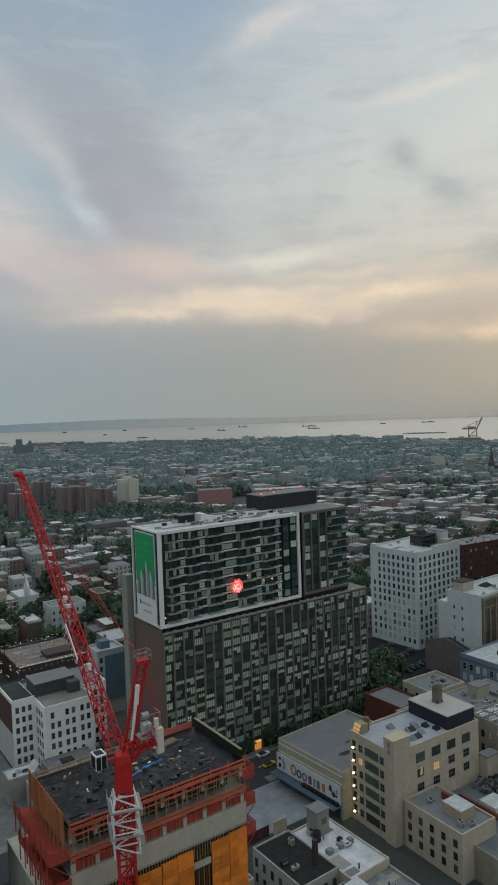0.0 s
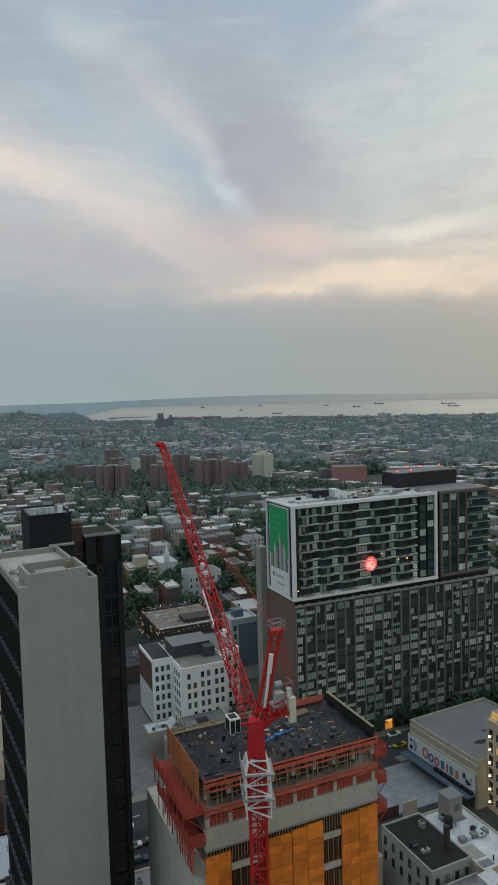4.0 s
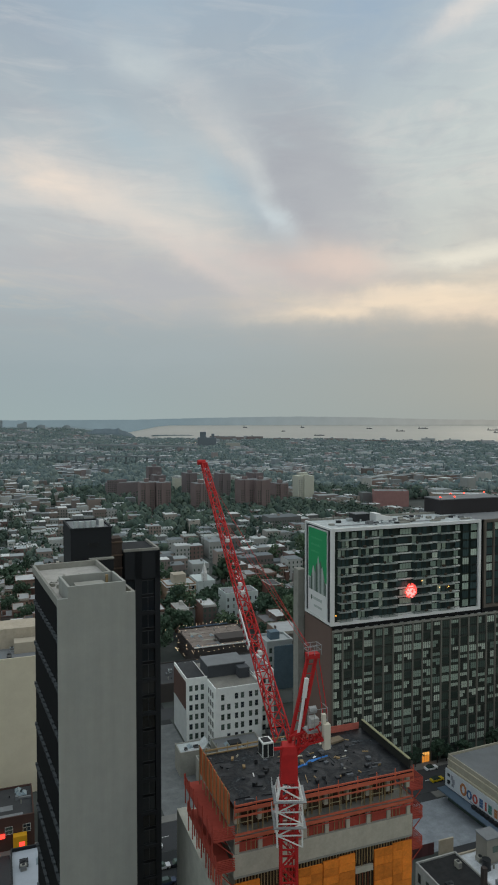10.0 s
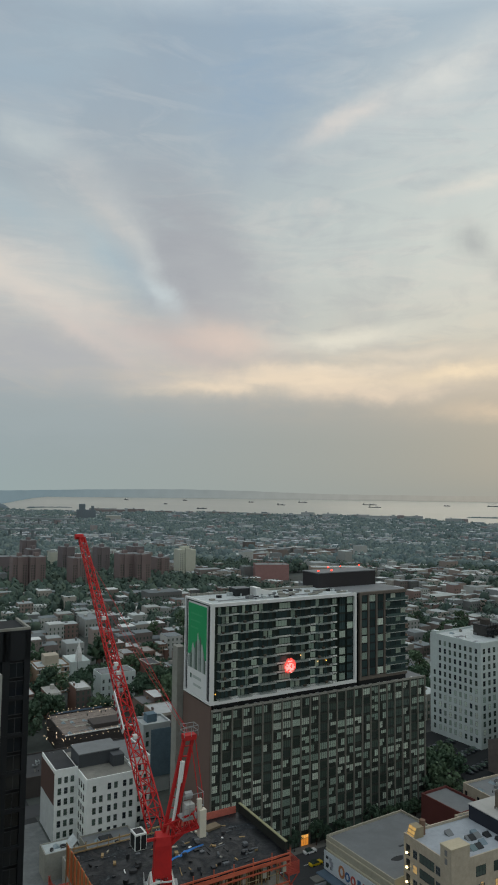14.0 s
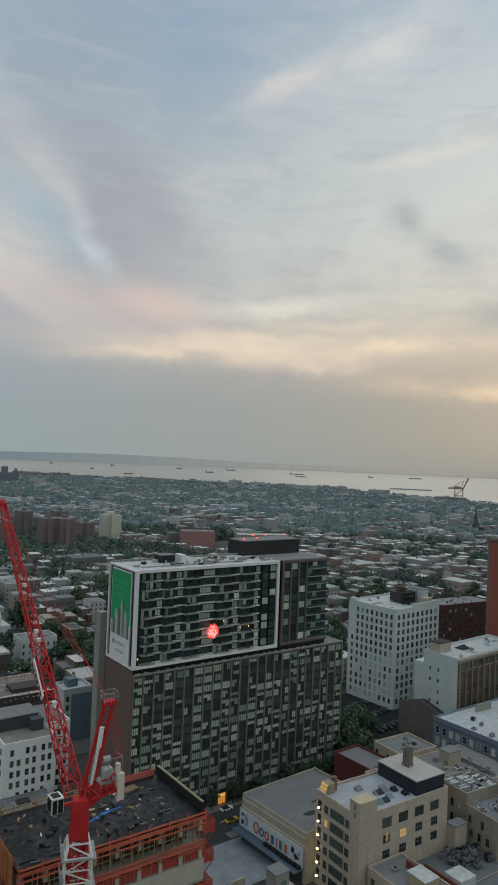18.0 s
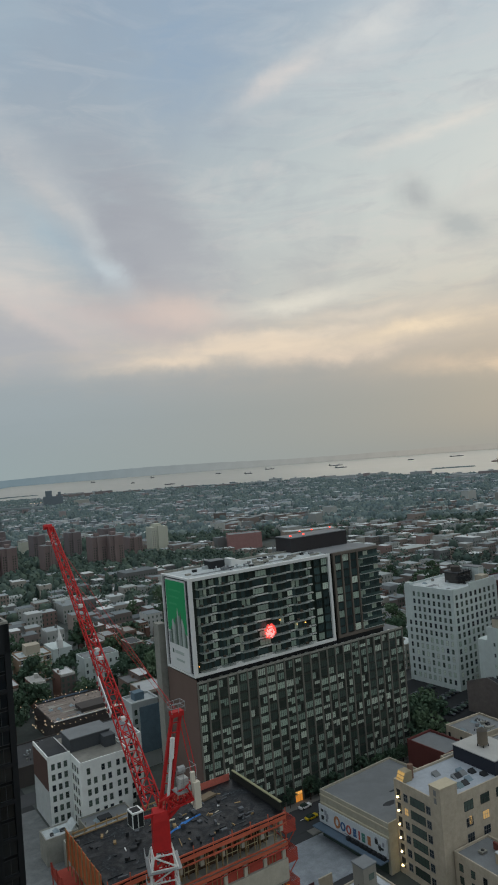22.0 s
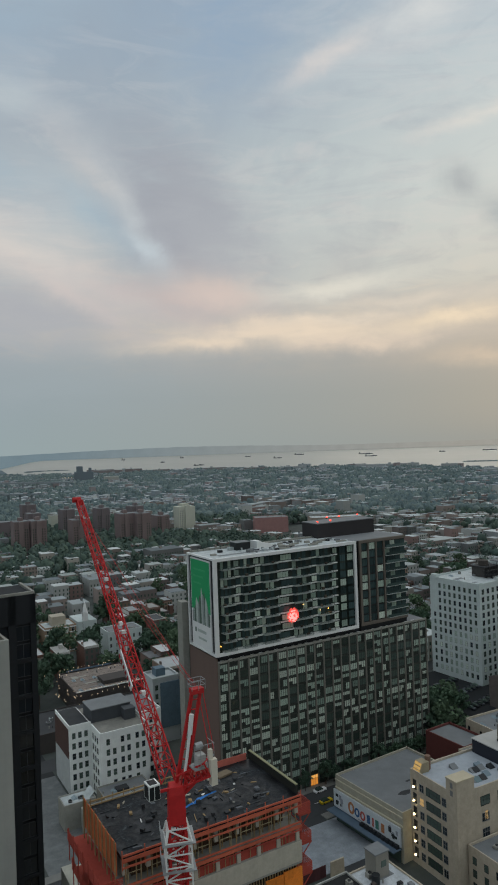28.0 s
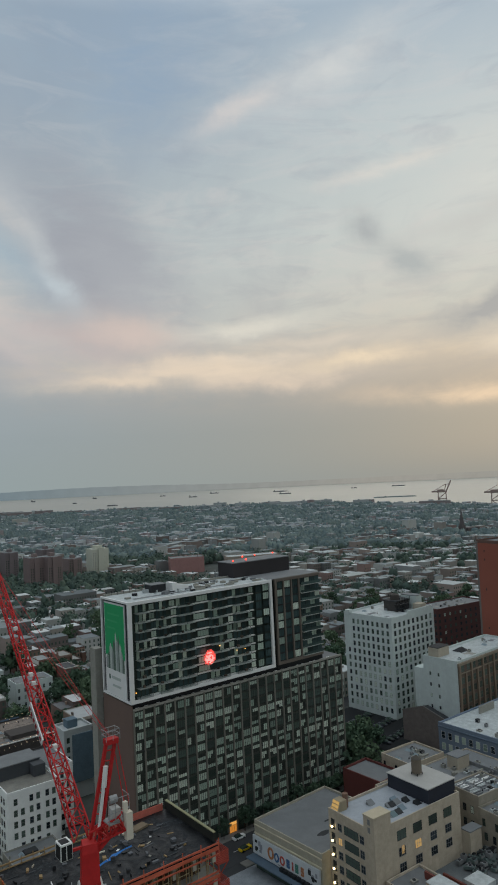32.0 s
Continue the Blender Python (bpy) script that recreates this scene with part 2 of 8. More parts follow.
def surface(name, col, rough=0.85, metal=0.0, var=0.18, scale=0.25, fine=3.0, bump=0.15, each=0.0, island=0.0, stain=None, spec=0.3, streak=0.0):
    """A worn surface: colour (display values) with large stains and fine grain, and a little relief."""
    if name in MATS:
        return MATS[name]
    m = MATS[name] = bpy.data.materials.new(name)
    m.use_nodes = True
    k = Nodes(m.node_tree)
    at = k.put("ShaderNodeNewGeometry").outputs
    big, small = k.noise(at["Position"], scale, 5, 0.6, 0.4), k.noise(at["Position"], fine, 4, 0.65)
    v = k.math("ADD", k.math("MULTIPLY", k.math("SUBTRACT", big, 0.5), 2.4 * var), k.math("MULTIPLY", k.math("SUBTRACT", small, 0.5), 1.6 * var))
    if streak:
        tall = k.put("ShaderNodeVectorMath", (at["Position"], (1.0, 1.0, 0.05)))
        tall.operation = "MULTIPLY"
        v = k.math("ADD", v, k.math("MULTIPLY", k.math("SUBTRACT", k.noise(tall.outputs[0], 0.9, 6, 0.62), 0.5), 2 * streak))
    if each:
        r = k.put("ShaderNodeObjectInfo").outputs["Random"]
        v = k.math("ADD", v, k.math("MULTIPLY", k.math("SUBTRACT", r, 0.5), 2 * each))
    if island:
        v = k.math("ADD", v, k.math("MULTIPLY", k.math("SUBTRACT", at["Random Per Island"], 0.5), 2 * island))
    gain = k.math("MAXIMUM", k.math("ADD", v, 1.0), 0.1)
    tint = k.scaled((*lin(col),))
    k.l.new(gain, tint.inputs["Scale"])
    out = tint.outputs[0]
    if stain:
        w = k.ramp(k.noise(at["Position"], scale * 2.3, 6, 0.7, 0.2), [(0.38, 0.0), (0.75, 1.0)])
        out = k.mix(k.math("MULTIPLY", w, 0.55), out, (*lin(stain), 1))
    b = k.put("ShaderNodeBsdfPrincipled", {"Base Color": out, "Roughness": rough, "Metallic": metal, "Specular IOR Level": spec})
    if bump:
        bn = k.put("ShaderNodeBump", {"Strength": bump, "Distance": 0.05, "Height": small})
        k.l.new(bn.outputs[0], b.inputs["Normal"])
    k.put("ShaderNodeOutputMaterial", (b.outputs[0],))
    return m


def many(name, cols, rough=0.85, var=0.12, scale=0.3, fine=2.0, each=0.12, by_island=False, bump=0.0):
    """Like surface, with one colour of several for each object, or for each loose piece."""
    if name in MATS:
        return MATS[name]
    m = MATS[name] = bpy.data.materials.new(name)
    m.use_nodes = True
    k = Nodes(m.node_tree)
    at = k.put("ShaderNodeNewGeometry").outputs
    r = at["Random Per Island"] if by_island else k.put("ShaderNodeObjectInfo").outputs["Random"]
    node = k.put("ShaderNodeValToRGB", (r,))
    node.color_ramp.interpolation = "CONSTANT"
    while len(node.color_ramp.elements) < len(cols):
        node.color_ramp.elements.new(0.5)
    for i, (e, c) in enumerate(zip(node.color_ramp.elements, cols)):
        e.position, e.color = i / len(cols), (*lin(c), 1)
    jitter = k.math("FRACT", k.math("MULTIPLY", r, 37.7))
    big = k.noise(at["Position"], scale, 4, 0.6, 0.3)
    small = k.noise(at["Position"], fine, 3, 0.6)
    v = k.math("ADD", k.math("MULTIPLY", k.math("SUBTRACT", big, 0.5), 2.4 * var), k.math("MULTIPLY", k.math("SUBTRACT", jitter, 0.5), 2 * each))
    v = k.math("ADD", v, k.math("MULTIPLY", k.math("SUBTRACT", small, 0.5), 1.4 * var))
    tint = k.scaled(node.outputs[0])
    k.l.new(k.math("MAXIMUM", k.math("ADD", v, 1.0), 0.1), tint.inputs["Scale"])
    b = k.put("ShaderNodeBsdfPrincipled", {"Base Color": tint.outputs[0], "Roughness": rough, "Specular IOR Level": 0.25})
    k.put("ShaderNodeOutputMaterial", (b.outputs[0],))
    return m


def glass(name, col, rough=0.12):
    """A dark window pane that mirrors the sky."""
    if name in MATS:
        return MATS[name]
    m = MATS[name] = bpy.data.materials.new(name)
    m.use_nodes = True
    k = Nodes(m.node_tree)
    r = k.put("ShaderNodeObjectInfo").outputs["Random"]
    tint = k.scaled((*lin(col),))
    k.l.new(k.math("ADD", k.math("MULTIPLY", r, 0.9), 0.55), tint.inputs["Scale"])
    b = k.put("ShaderNodeBsdfPrincipled", {"Base Color": tint.outputs[0], "Roughness": rough, "Specular IOR Level": 0.5})
    k.put("ShaderNodeOutputMaterial", (b.outputs[0],))
    return m


def glow(name, col, strength):
    if name in MATS:
        return MATS[name]
    m = MATS[name] = bpy.data.materials.new(name)
    m.use_nodes = True
    k = Nodes(m.node_tree)
    e = k.put("ShaderNodeEmission", {"Color": (*lin(col), 1), "Strength": strength})
    k.put("ShaderNodeOutputMaterial", (e.outputs[0],))
    return m


# ---- mesh helpers ----
class G:
    """A mesh in the making: lists of corners and faces."""

    def __init__(self):
        self.v, self.f = [], []

    def add(self, verts, faces):
        n = len(self.v)
        self.v += [tuple(p) for p in verts]
        self.f += [tuple(i + n for i in q) for q in faces]
        return self

    def box(self, x0, y0, z0, x1, y1, z1):
        return self.add([(x0, y0, z0), (x1, y0, z0), (x1, y1, z0), (x0, y1, z0), (x0, y0, z1), (x1, y0, z1), (x1, y1, z1), (x0, y1, z1)],
                        [(0, 3, 2, 1), (4, 5, 6, 7), (0, 1, 5, 4), (1, 2, 6, 5), (2, 3, 7, 6), (3, 0, 4, 7)])

    def beam(self, p, q, w=0.1, h=None):
        """A square bar from p to q."""
        p, q = Vector(p), Vector(q)
        d = (q - p).normalized()
        s = d.cross(Vector((0, 0, 1)) if abs(d.z) < 0.95 else Vector((0, 1, 0))).normalized()
        u = s.cross(d)
        s, u = s * w / 2, u * (h or w) / 2
        return self.add([e + a * s + b * u for e in (p, q) for a, b in ((-1, -1), (1, -1), (1, 1), (-1, 1))],
                        [(0, 1, 2, 3), (7, 6, 5, 4), (0, 4, 5, 1), (1, 5, 6, 2), (2, 6, 7, 3), (3, 7, 4, 0)])

    def rod(self, p, q, r0, r1=None, n=8):
        p, q = Vector(p), Vector(q)
        r1 = r0 if r1 is None else r1
        d = (q - p).normalized()
        s = d.cross(Vector((0, 0, 1)) if abs(d.z) < 0.95 else Vector((0, 1, 0))).normalized()
        u = s.cross(d)
        ring = [(math.cos(2 * math.pi * i / n), math.sin(2 * math.pi * i / n)) for i in range(n)]
        vs = [p + (s * c + u * e) * r0 for c, e in ring] + [q + (s * c + u * e) * r1 for c, e in ring]
        return self.add(vs, [(i, (i + 1) % n, n + (i + 1) % n, n + i) for i in range(n)] + [tuple(range(n))[::-1], tuple(range(n, 2 * n))])

    def prism(self, outline, z0, z1):
        n = len(outline)
        return self.add([(x, y, z0) for x, y in outline] + [(x, y, z1) for x, y in outline],
                        [(i, (i + 1) % n, n + (i + 1) % n, n + i) for i in range(n)] + [tuple(range(n))[::-1], tuple(range(n, 2 * n))])

    def mesh(self, name):
        me = bpy.data.meshes.new(name)
        me.from_pydata(self.v, [], self.f)
        me.update()
        return me


def sheet(xs, zs, depth, mats, name):
    """One unbroken sheet of cells that stand out from y = 0; depth(i, j) gives how far, and which material; None leaves a gap."""
    v, at, f, m = [], {}, [], []

    def corner(x, z, d):
        if (x, z, d) not in at:
            at[x, z, d] = len(v)
            v.append((x, -d, z))
        return at[x, z, d]
    nx, nz = len(xs) - 1, len(zs) - 1
    cell = {(i, j): depth(i, j) for i in range(nx) for j in range(nz)}
    for i in range(nx):
        for j in range(nz):
            if cell[i, j] is None:
                continue
            d, k = cell[i, j]
            x0, x1, z0, z1 = xs[i], xs[i + 1], zs[j], zs[j + 1]
            f.append((corner(x0, z0, d), corner(x1, z0, d), corner(x1, z1, d), corner(x0, z1, d)))
            m.append(k)
            for (ii, jj), p, q in (((i - 1, j), (x0, z0), (x0, z1)), ((i + 1, j), (x1, z1), (x1, z0)), ((i, j - 1), (x1, z0), (x0, z0)), ((i, j + 1), (x0, z1), (x1, z1))):
                e = (cell.get((ii, jj)) or (0.0, 0))[0]
                if e < d:
                    f.append((corner(*p, d), corner(*q, d), corner(*q, e), corner(*p, e)))
                    m.append(k)
    me = bpy.data.meshes.new(name)
    me.from_pydata(v, [], f)
    for mat in mats:
        me.materials.append(mat)
    me.polygons.foreach_set("material_index", m)
    me.update()
    return me


def box(*a):
    return G().box(*a)


def thing(name, label, category, group="", at=(0, 0, 0), turn=0.0, kind=""):
    ob = new(name)
    ob.matrix_basis = pose(*at, 0, 0, turn)
    ob.empty_display_size = 0.5
    return tagged(ob, label, category, group, kind)


def part(name, g, material, parent, label="", at=(0, 0, 0), turn=0.0):
    """Links a mesh (or shares one) as one part under its parent."""
    me = g if isinstance(g, bpy.types.Mesh) else g.mesh(name)
    if not me.materials:
        me.materials.append(material)
    ob = new(name, me)
    ob.parent = parent
    ob.matrix_basis = pose(*at, 0, 0, turn)
    return tagged(ob, label)


def stuff(name, g, material, label, category):
    me = g.mesh(name)
    me.materials.append(material)
    return tagged(new(name, me), label, category, "", "stuff")


def structure(name, g, material, label, category):
    me = g.mesh(name)
    me.materials.append(material)
    return tagged(new(name, me), label, category, "", "structure")


def wet_deck(name):
    """Dark trampled deck: near-black puddles, grey screed and pale scuffs."""
    m = MATS[name] = bpy.data.materials.new(name)
    m.use_nodes = True
    k = Nodes(m.node_tree)
    at = k.put("ShaderNodeNewGeometry").outputs["Position"]
    n1, n2 = k.noise(at, 0.42, 8, 0.68, 0.8), k.noise(at, 2.6, 6, 0.7, 0.3)
    col = k.ramp(k.math("ADD", k.math("MULTIPLY", n1, 0.62), k.math("MULTIPLY", n2, 0.38)), [(0.38, (11, 12, 14)), (0.49, (20, 23, 26)), (0.57, (36, 41, 45)), (0.64, (70, 76, 80)), (0.71, (142, 144, 142))])
    rough = k.put("ShaderNodeMapRange", (n1, 0.4, 0.6, 0.35, 0.95)).outputs[0]
    b = k.put("ShaderNodeBsdfPrincipled", {"Base Color": col, "Roughness": rough, "Specular IOR Level": 0.35})
    bn = k.put("ShaderNodeBump", {"Strength": 0.4, "Distance": 0.05, "Height": n2})
    k.l.new(bn.outputs[0], b.inputs["Normal"])
    k.put("ShaderNodeOutputMaterial", (b.outputs[0],))
    return m



# colours of the place
CONCRETE = surface("concrete", (150, 150, 142), 0.9, stain=(118, 118, 110))
PALE_CONCRETE = surface("pale_concrete", (181, 176, 161), 0.9, var=0.16, scale=0.3, stain=(146, 142, 130), streak=0.14)
ROOF_GREY = surface("roof_felt_grey", (121, 125, 127), 0.9, var=0.24, scale=0.15, stain=(108, 112, 114))
ROOF_WHITE = surface("roof_coat_white", (188, 196, 196), 0.8, var=0.26, scale=0.3, stain=(118, 124, 126))
ROOF_DARK = surface("roof_felt_dark", (58, 60, 62), 0.9, var=0.35, scale=0.2)
ASPHALT = surface("asphalt", (62, 64, 66), 0.92, var=0.25, scale=0.08)
PAVING = surface("paving", (120, 120, 116), 0.92, var=0.2)
WHITE_PAINT = surface("white_paint", (222, 224, 222), 0.6, var=0.05, scale=0.3)
DARK_METAL = surface("dark_metal", (44, 47, 50), 0.5, 0.3, var=0.12)
CHARCOAL = surface("charcoal_brick", (37, 40, 43), 0.85, var=0.12, scale=0.5)
BLACK_PANEL = surface("black_panel", (34, 37, 39), 0.45, 0.2, var=0.15)
CREAM = surface("cream_stucco", (184, 174, 156), 0.9, var=0.16, stain=(150, 139, 122), streak=0.16)
WHITE_BRICK = surface("white_brick", (194, 205, 202), 0.88, var=0.1, stain=(174, 182, 182), streak=0.1)
BROWN_WALL = surface("brown_panel", (112, 94, 86), 0.8, var=0.08)
PIER = surface("pier_bronze", (112, 111, 103), 0.7, var=0.12)
DARK_GLASS = glass("dark_glass", (70, 84, 77), 0.1)
DEEP_GLASS = glass("deep_glass", (56, 73, 73), 0.06)
# pale for blinds; on the white loft also for painted sky reflections
PALE_PANE = many("blind_and_sky_pane", [(168, 186, 171), (184, 199, 185), (146, 165, 152), (126, 146, 134), (192, 204, 190), (158, 176, 162)], 0.35, each=0.18)
RED_STEEL = surface("red_painted_steel", (188, 42, 42), 0.6, 0.0, var=0.16, scale=0.6, stain=(156, 36, 38))
WHITE_STEEL = surface("white_painted_steel", (224, 226, 222), 0.5, 0.1, var=0.08)
ORANGE_NET = surface("orange_net", (188, 98, 74), 0.9, var=0.2, scale=0.4)
RED_NET = surface("red_debris_net", (164, 72, 60), 0.9, var=0.22, scale=0.5)
ORANGE_BOARD = surface("orange_sheathing", (218, 126, 46), 0.8, var=0.3, scale=0.9, fine=4.0, each=0.2)
TIMBER = surface("timber", (150, 128, 92), 0.85, var=0.2, each=0.15)
BRICK_RED = surface("red_brick", (116, 68, 60), 0.9, var=0.15)

# ---- ground, water and the far shore ----
def polar(az, r):
    a = radians(az)
    return r * math.sin(a), r * math.cos(a)


def lerp_table(table, x):
    return float(np.interp(x, [t[0] for t in table], [t[1] for t in table]))


SHORE = [(-20, 4560), (6, 4500), (9, 3900), (12, 3450), (18, 3420), (24, 3350), (31, 3150), (38, 3080), (43, 2950), (47, 2650), (52, 2450), (56, 2300), (60, 1980), (66, 1800), (80, 1700)]
WATER_END = 4880.0


def build_ground():
    g = G()
    n = 24
    xs = [-900 + i * (6200 / n) for i in range(n + 1)]
    ys = [-900 + i * (5900 / n) for i in range(n + 1)]
    g.v = [(x, y, 0.0) for y in ys for x in xs]
    g.f = [(j * (n + 1) + i, j * (n + 1) + i + 1, (j + 1) * (n + 1) + i + 1, (j + 1) * (n + 1) + i) for j in range(n) for i in range(n)]
    structure("ground", g, surface("city_ground", (74, 79, 77), 0.95, var=0.3, scale=0.03, fine=0.4, stain=(50, 58, 50)), "flat grey city ground with asphalt and yards", "ground")
    # the bay: a sheet of water that lifts slowly with distance, as the shallow view shows it
    g = G()
    azs = [9.6 + i * 0.97 for i in range(71)]
    ks = 14
    for az in azs:
        r0 = lerp_table(SHORE, az)
        for i in range(ks + 1):
            r = r0 + (WATER_END - r0) * i / ks
            x, y = polar(az, r)
            g.v.append((x, y, 0.4 + 58 * max(0.0, (r - 2600) / (WATER_END - 2600)) ** 1.3 * min(1.0, i / ks * 3) * min(1.0, max(0.0, (az - 9.6) / 3.4))))
    m = ks + 1
    g.f = [(a * m + i, (a + 1) * m + i, (a + 1) * m + i + 1, a * m + i + 1) for a in range(len(azs) - 1) for i in range(ks)]
    structure("water", g, surface("bay_water", (166, 165, 156), 0.45, var=0.06, scale=0.004, fine=0.02, bump=0.0, spec=0.3), "pale calm water of a wide bay", "water")
    # hills beyond the water, their haze made by emission
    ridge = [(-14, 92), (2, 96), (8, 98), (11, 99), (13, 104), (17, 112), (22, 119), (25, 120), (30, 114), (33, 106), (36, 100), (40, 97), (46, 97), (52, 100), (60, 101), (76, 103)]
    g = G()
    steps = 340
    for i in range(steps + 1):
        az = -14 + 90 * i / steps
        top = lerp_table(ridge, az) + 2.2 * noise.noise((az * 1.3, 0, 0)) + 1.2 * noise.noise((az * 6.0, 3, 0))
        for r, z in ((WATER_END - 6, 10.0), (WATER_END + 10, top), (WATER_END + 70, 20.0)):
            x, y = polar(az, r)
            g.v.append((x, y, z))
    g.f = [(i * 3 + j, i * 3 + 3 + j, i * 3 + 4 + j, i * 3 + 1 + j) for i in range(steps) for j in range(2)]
    structure("backdrop", g, haze_glow("far_hills", (106, 123, 132), (150, 148, 142)), "low hazy blue-grey hills across the water", "hills")


def haze_glow(name, left, right):
    """Emission on the unlit far shore: haze put in as colour, warmer towards the sunset."""
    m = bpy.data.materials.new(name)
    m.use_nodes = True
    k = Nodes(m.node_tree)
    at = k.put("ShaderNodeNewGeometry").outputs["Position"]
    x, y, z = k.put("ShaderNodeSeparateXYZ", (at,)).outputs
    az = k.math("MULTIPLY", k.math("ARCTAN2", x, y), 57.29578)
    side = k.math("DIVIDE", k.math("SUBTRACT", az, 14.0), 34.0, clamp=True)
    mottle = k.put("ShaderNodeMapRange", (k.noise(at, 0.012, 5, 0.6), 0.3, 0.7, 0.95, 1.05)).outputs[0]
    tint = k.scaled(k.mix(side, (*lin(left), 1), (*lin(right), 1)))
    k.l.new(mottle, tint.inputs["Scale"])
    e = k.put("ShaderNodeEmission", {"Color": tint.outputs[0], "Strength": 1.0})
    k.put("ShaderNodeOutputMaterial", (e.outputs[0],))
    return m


build_ground()


# ---- the wide apartment tower with the white frame ----
def build_framed_tower():
    T = thing("apartment_tower", "wide dark glass apartment tower with white framed upper box", "building", at=(98.0, 190.4, 0))
    rnd = random.Random(3)
    W1, D = 88.8, 20.0
    # plain cores behind the skins
    part("lower_body", box(0.02, 0.5, 0, W1, D + 5, 47.6), surface("spandrel", (58, 64, 58), 0.6, 0.1, var=0.25), T)
    part("side_wall", box(-0.3, 0.25, 0, 0.02, D, 49.2), BROWN_WALL, T, "plain brown side wall")
    part("upper_body", box(0.4, 1.6, 49.9, 55.6, D - 0.6, 80.2), surface("green_black_panel", (42, 52, 47), 0.4, 0.1, var=0.25), T)
    part("recess_body", box(1.2, 1.6, 47.6, 79.5, D - 4, 49.9), DARK_METAL, T)
    part("rear_body", box(40.0, D - 0.6, 47.6, 79.9, D + 4.9, 80.15), DARK_METAL, T)
    # piers and floors of the lower block
    bays, floors, z0, pitch = 24, 14, 4.2, 3.08
    bw = W1 / bays
    pier = box(-0.27, -0.1, 0, 0.27, 0.55, 47.9).mesh("pier")
    for b in range(bays + 1):
        part("pier", pier, PIER, T, at=(min(max(b * bw, 0.2), W1 - 0.2), 0.05, 0))
    band = box(0.2, 0.22, 0, W1 - 0.2, 0.5, 0.5).mesh("floor_band")
    for k in range(floors + 1):
        part("floor_band", band, surface("spandrel", (58, 64, 58), 0.6, 0.1, var=0.25), T, at=(0, 0, z0 + k * pitch - 0.3))
    # panes: each bay and floor has a window of three or four lights
    def panes(n, w, h):
        g = G()
        for i in range(n):
            g.box(i * w / n + 0.05, 0, 0, (i + 1) * w / n - 0.05, 0.06, h)
        return g.mesh("window")
    lw = (bw - 0.62) / 4

    def lights(upper, lower, top=1.1, low=1.05):
        """A window of narrow lights: those of the upper and of the lower row."""
        g = G()
        for row, z, zz in ((list(upper), low, low + top), (list(lower), 0, low - 0.07)):
            while row:
                a = b = row.pop(0)
                while row and row[0] == b + 1:
                    b = row.pop(0)
                g.box(a * lw, 0, z, (b + 1) * lw, 0.06, zz)
        return g.mesh("window")
    four, three, other = (0, 1, 2, 3), (0, 1, 2), (1, 2, 3)
    shapes = [(four, four), (four, four), (four, four), (three, three), (other, other), (four, ()), (four, (2, 3)), ((2, 3), (2, 3)), ((0, 1), (0, 1)), ((), four), (three, (0, 1)), (other, ())]
    pale_w = [lights(*q) for q in shapes]
    full_dark = lights(range(4), range(4))
    for b in range(bays):
        lead, bias = rnd.randrange(len(shapes)), rnd.uniform(-0.22, 0.22)
        for k in range(floors):
            i = lead if rnd.random() < 0.3 else rnd.randrange(len(shapes))
            streak = 0.9 * noise.noise((b * 0.85, k * 0.26, 1.0)) + bias + rnd.uniform(-0.45, 0.45) - 0.012 * (k - 7)
            at = (b * bw + 0.31, 0.34, z0 + 0.62 + k * pitch)
            if streak > -0.24:
                part("window", pale_w[i], PALE_PANE, T, at=at)
            else:
                part("window", full_dark, DARK_GLASS, T, at=at)
    mullion = box(-0.055, 0, 0, 0.055, 0.1, 43.2).mesh("mullion")
    for b in range(bays):
        for i in range(1, 4):
            part("mullion", mullion, DARK_METAL, T, at=(b * bw + 0.31 + i * lw, 0.28, z0))
    # glass corner bay at the far end
    for k in range(floors):
        part("corner_window", box(W1, 0.6, z0 + 0.3 + k * pitch, W1 + 0.08, 6.5, z0 + 2.7 + k * pitch), DARK_GLASS if k % 3 else PALE_PANE, T)
    # shop front at street level
    for b in range(0, bays, 2):
        part("shop_window", box(b * bw + 0.4, 0.3, 0.5, (b + 2) * bw - 0.4, 0.45, 3.6), DARK_GLASS, T)
    for i in range(3):
        E = part("entrance_pane", box(9 * bw + 0.4 + i * 1.0, 0.22, 0.1, 9 * bw + 1.25 + i * 1.0, 0.34, 2.3), glow("warm_entrance", (255, 164, 70), 0.5), T, "pane of the lit warm entrance")
        part("entrance_light", box(9 * bw + 0.4 + i * 1.0, 0.2, 2.45, 9 * bw + 1.25 + i * 1.0, 0.34, 3.4), glow("warm_transom", (255, 186, 100), 0.7), E)
    # terrace edge and roof of the lower block
    part("terrace_parapet", box(0, 0.05, 47.6, W1, 0.4, 48.3), CONCRETE, T)
    part("terrace_roof", box(79.6, 0.5, 47.6, W1, D + 5, 47.9), ROOF_GREY, T)
    bench = box(0, 0, 0, 1.2, 0.5, 0.6).mesh("planter")
    for i in range(26):
        part("planter", bench, CONCRETE if i % 3 else WHITE_PAINT, T, at=(2 + i * 3.2 + rnd.uniform(-1, 1), 0.7, 47.61))
    # the white frame, front and side
    F = 56.1
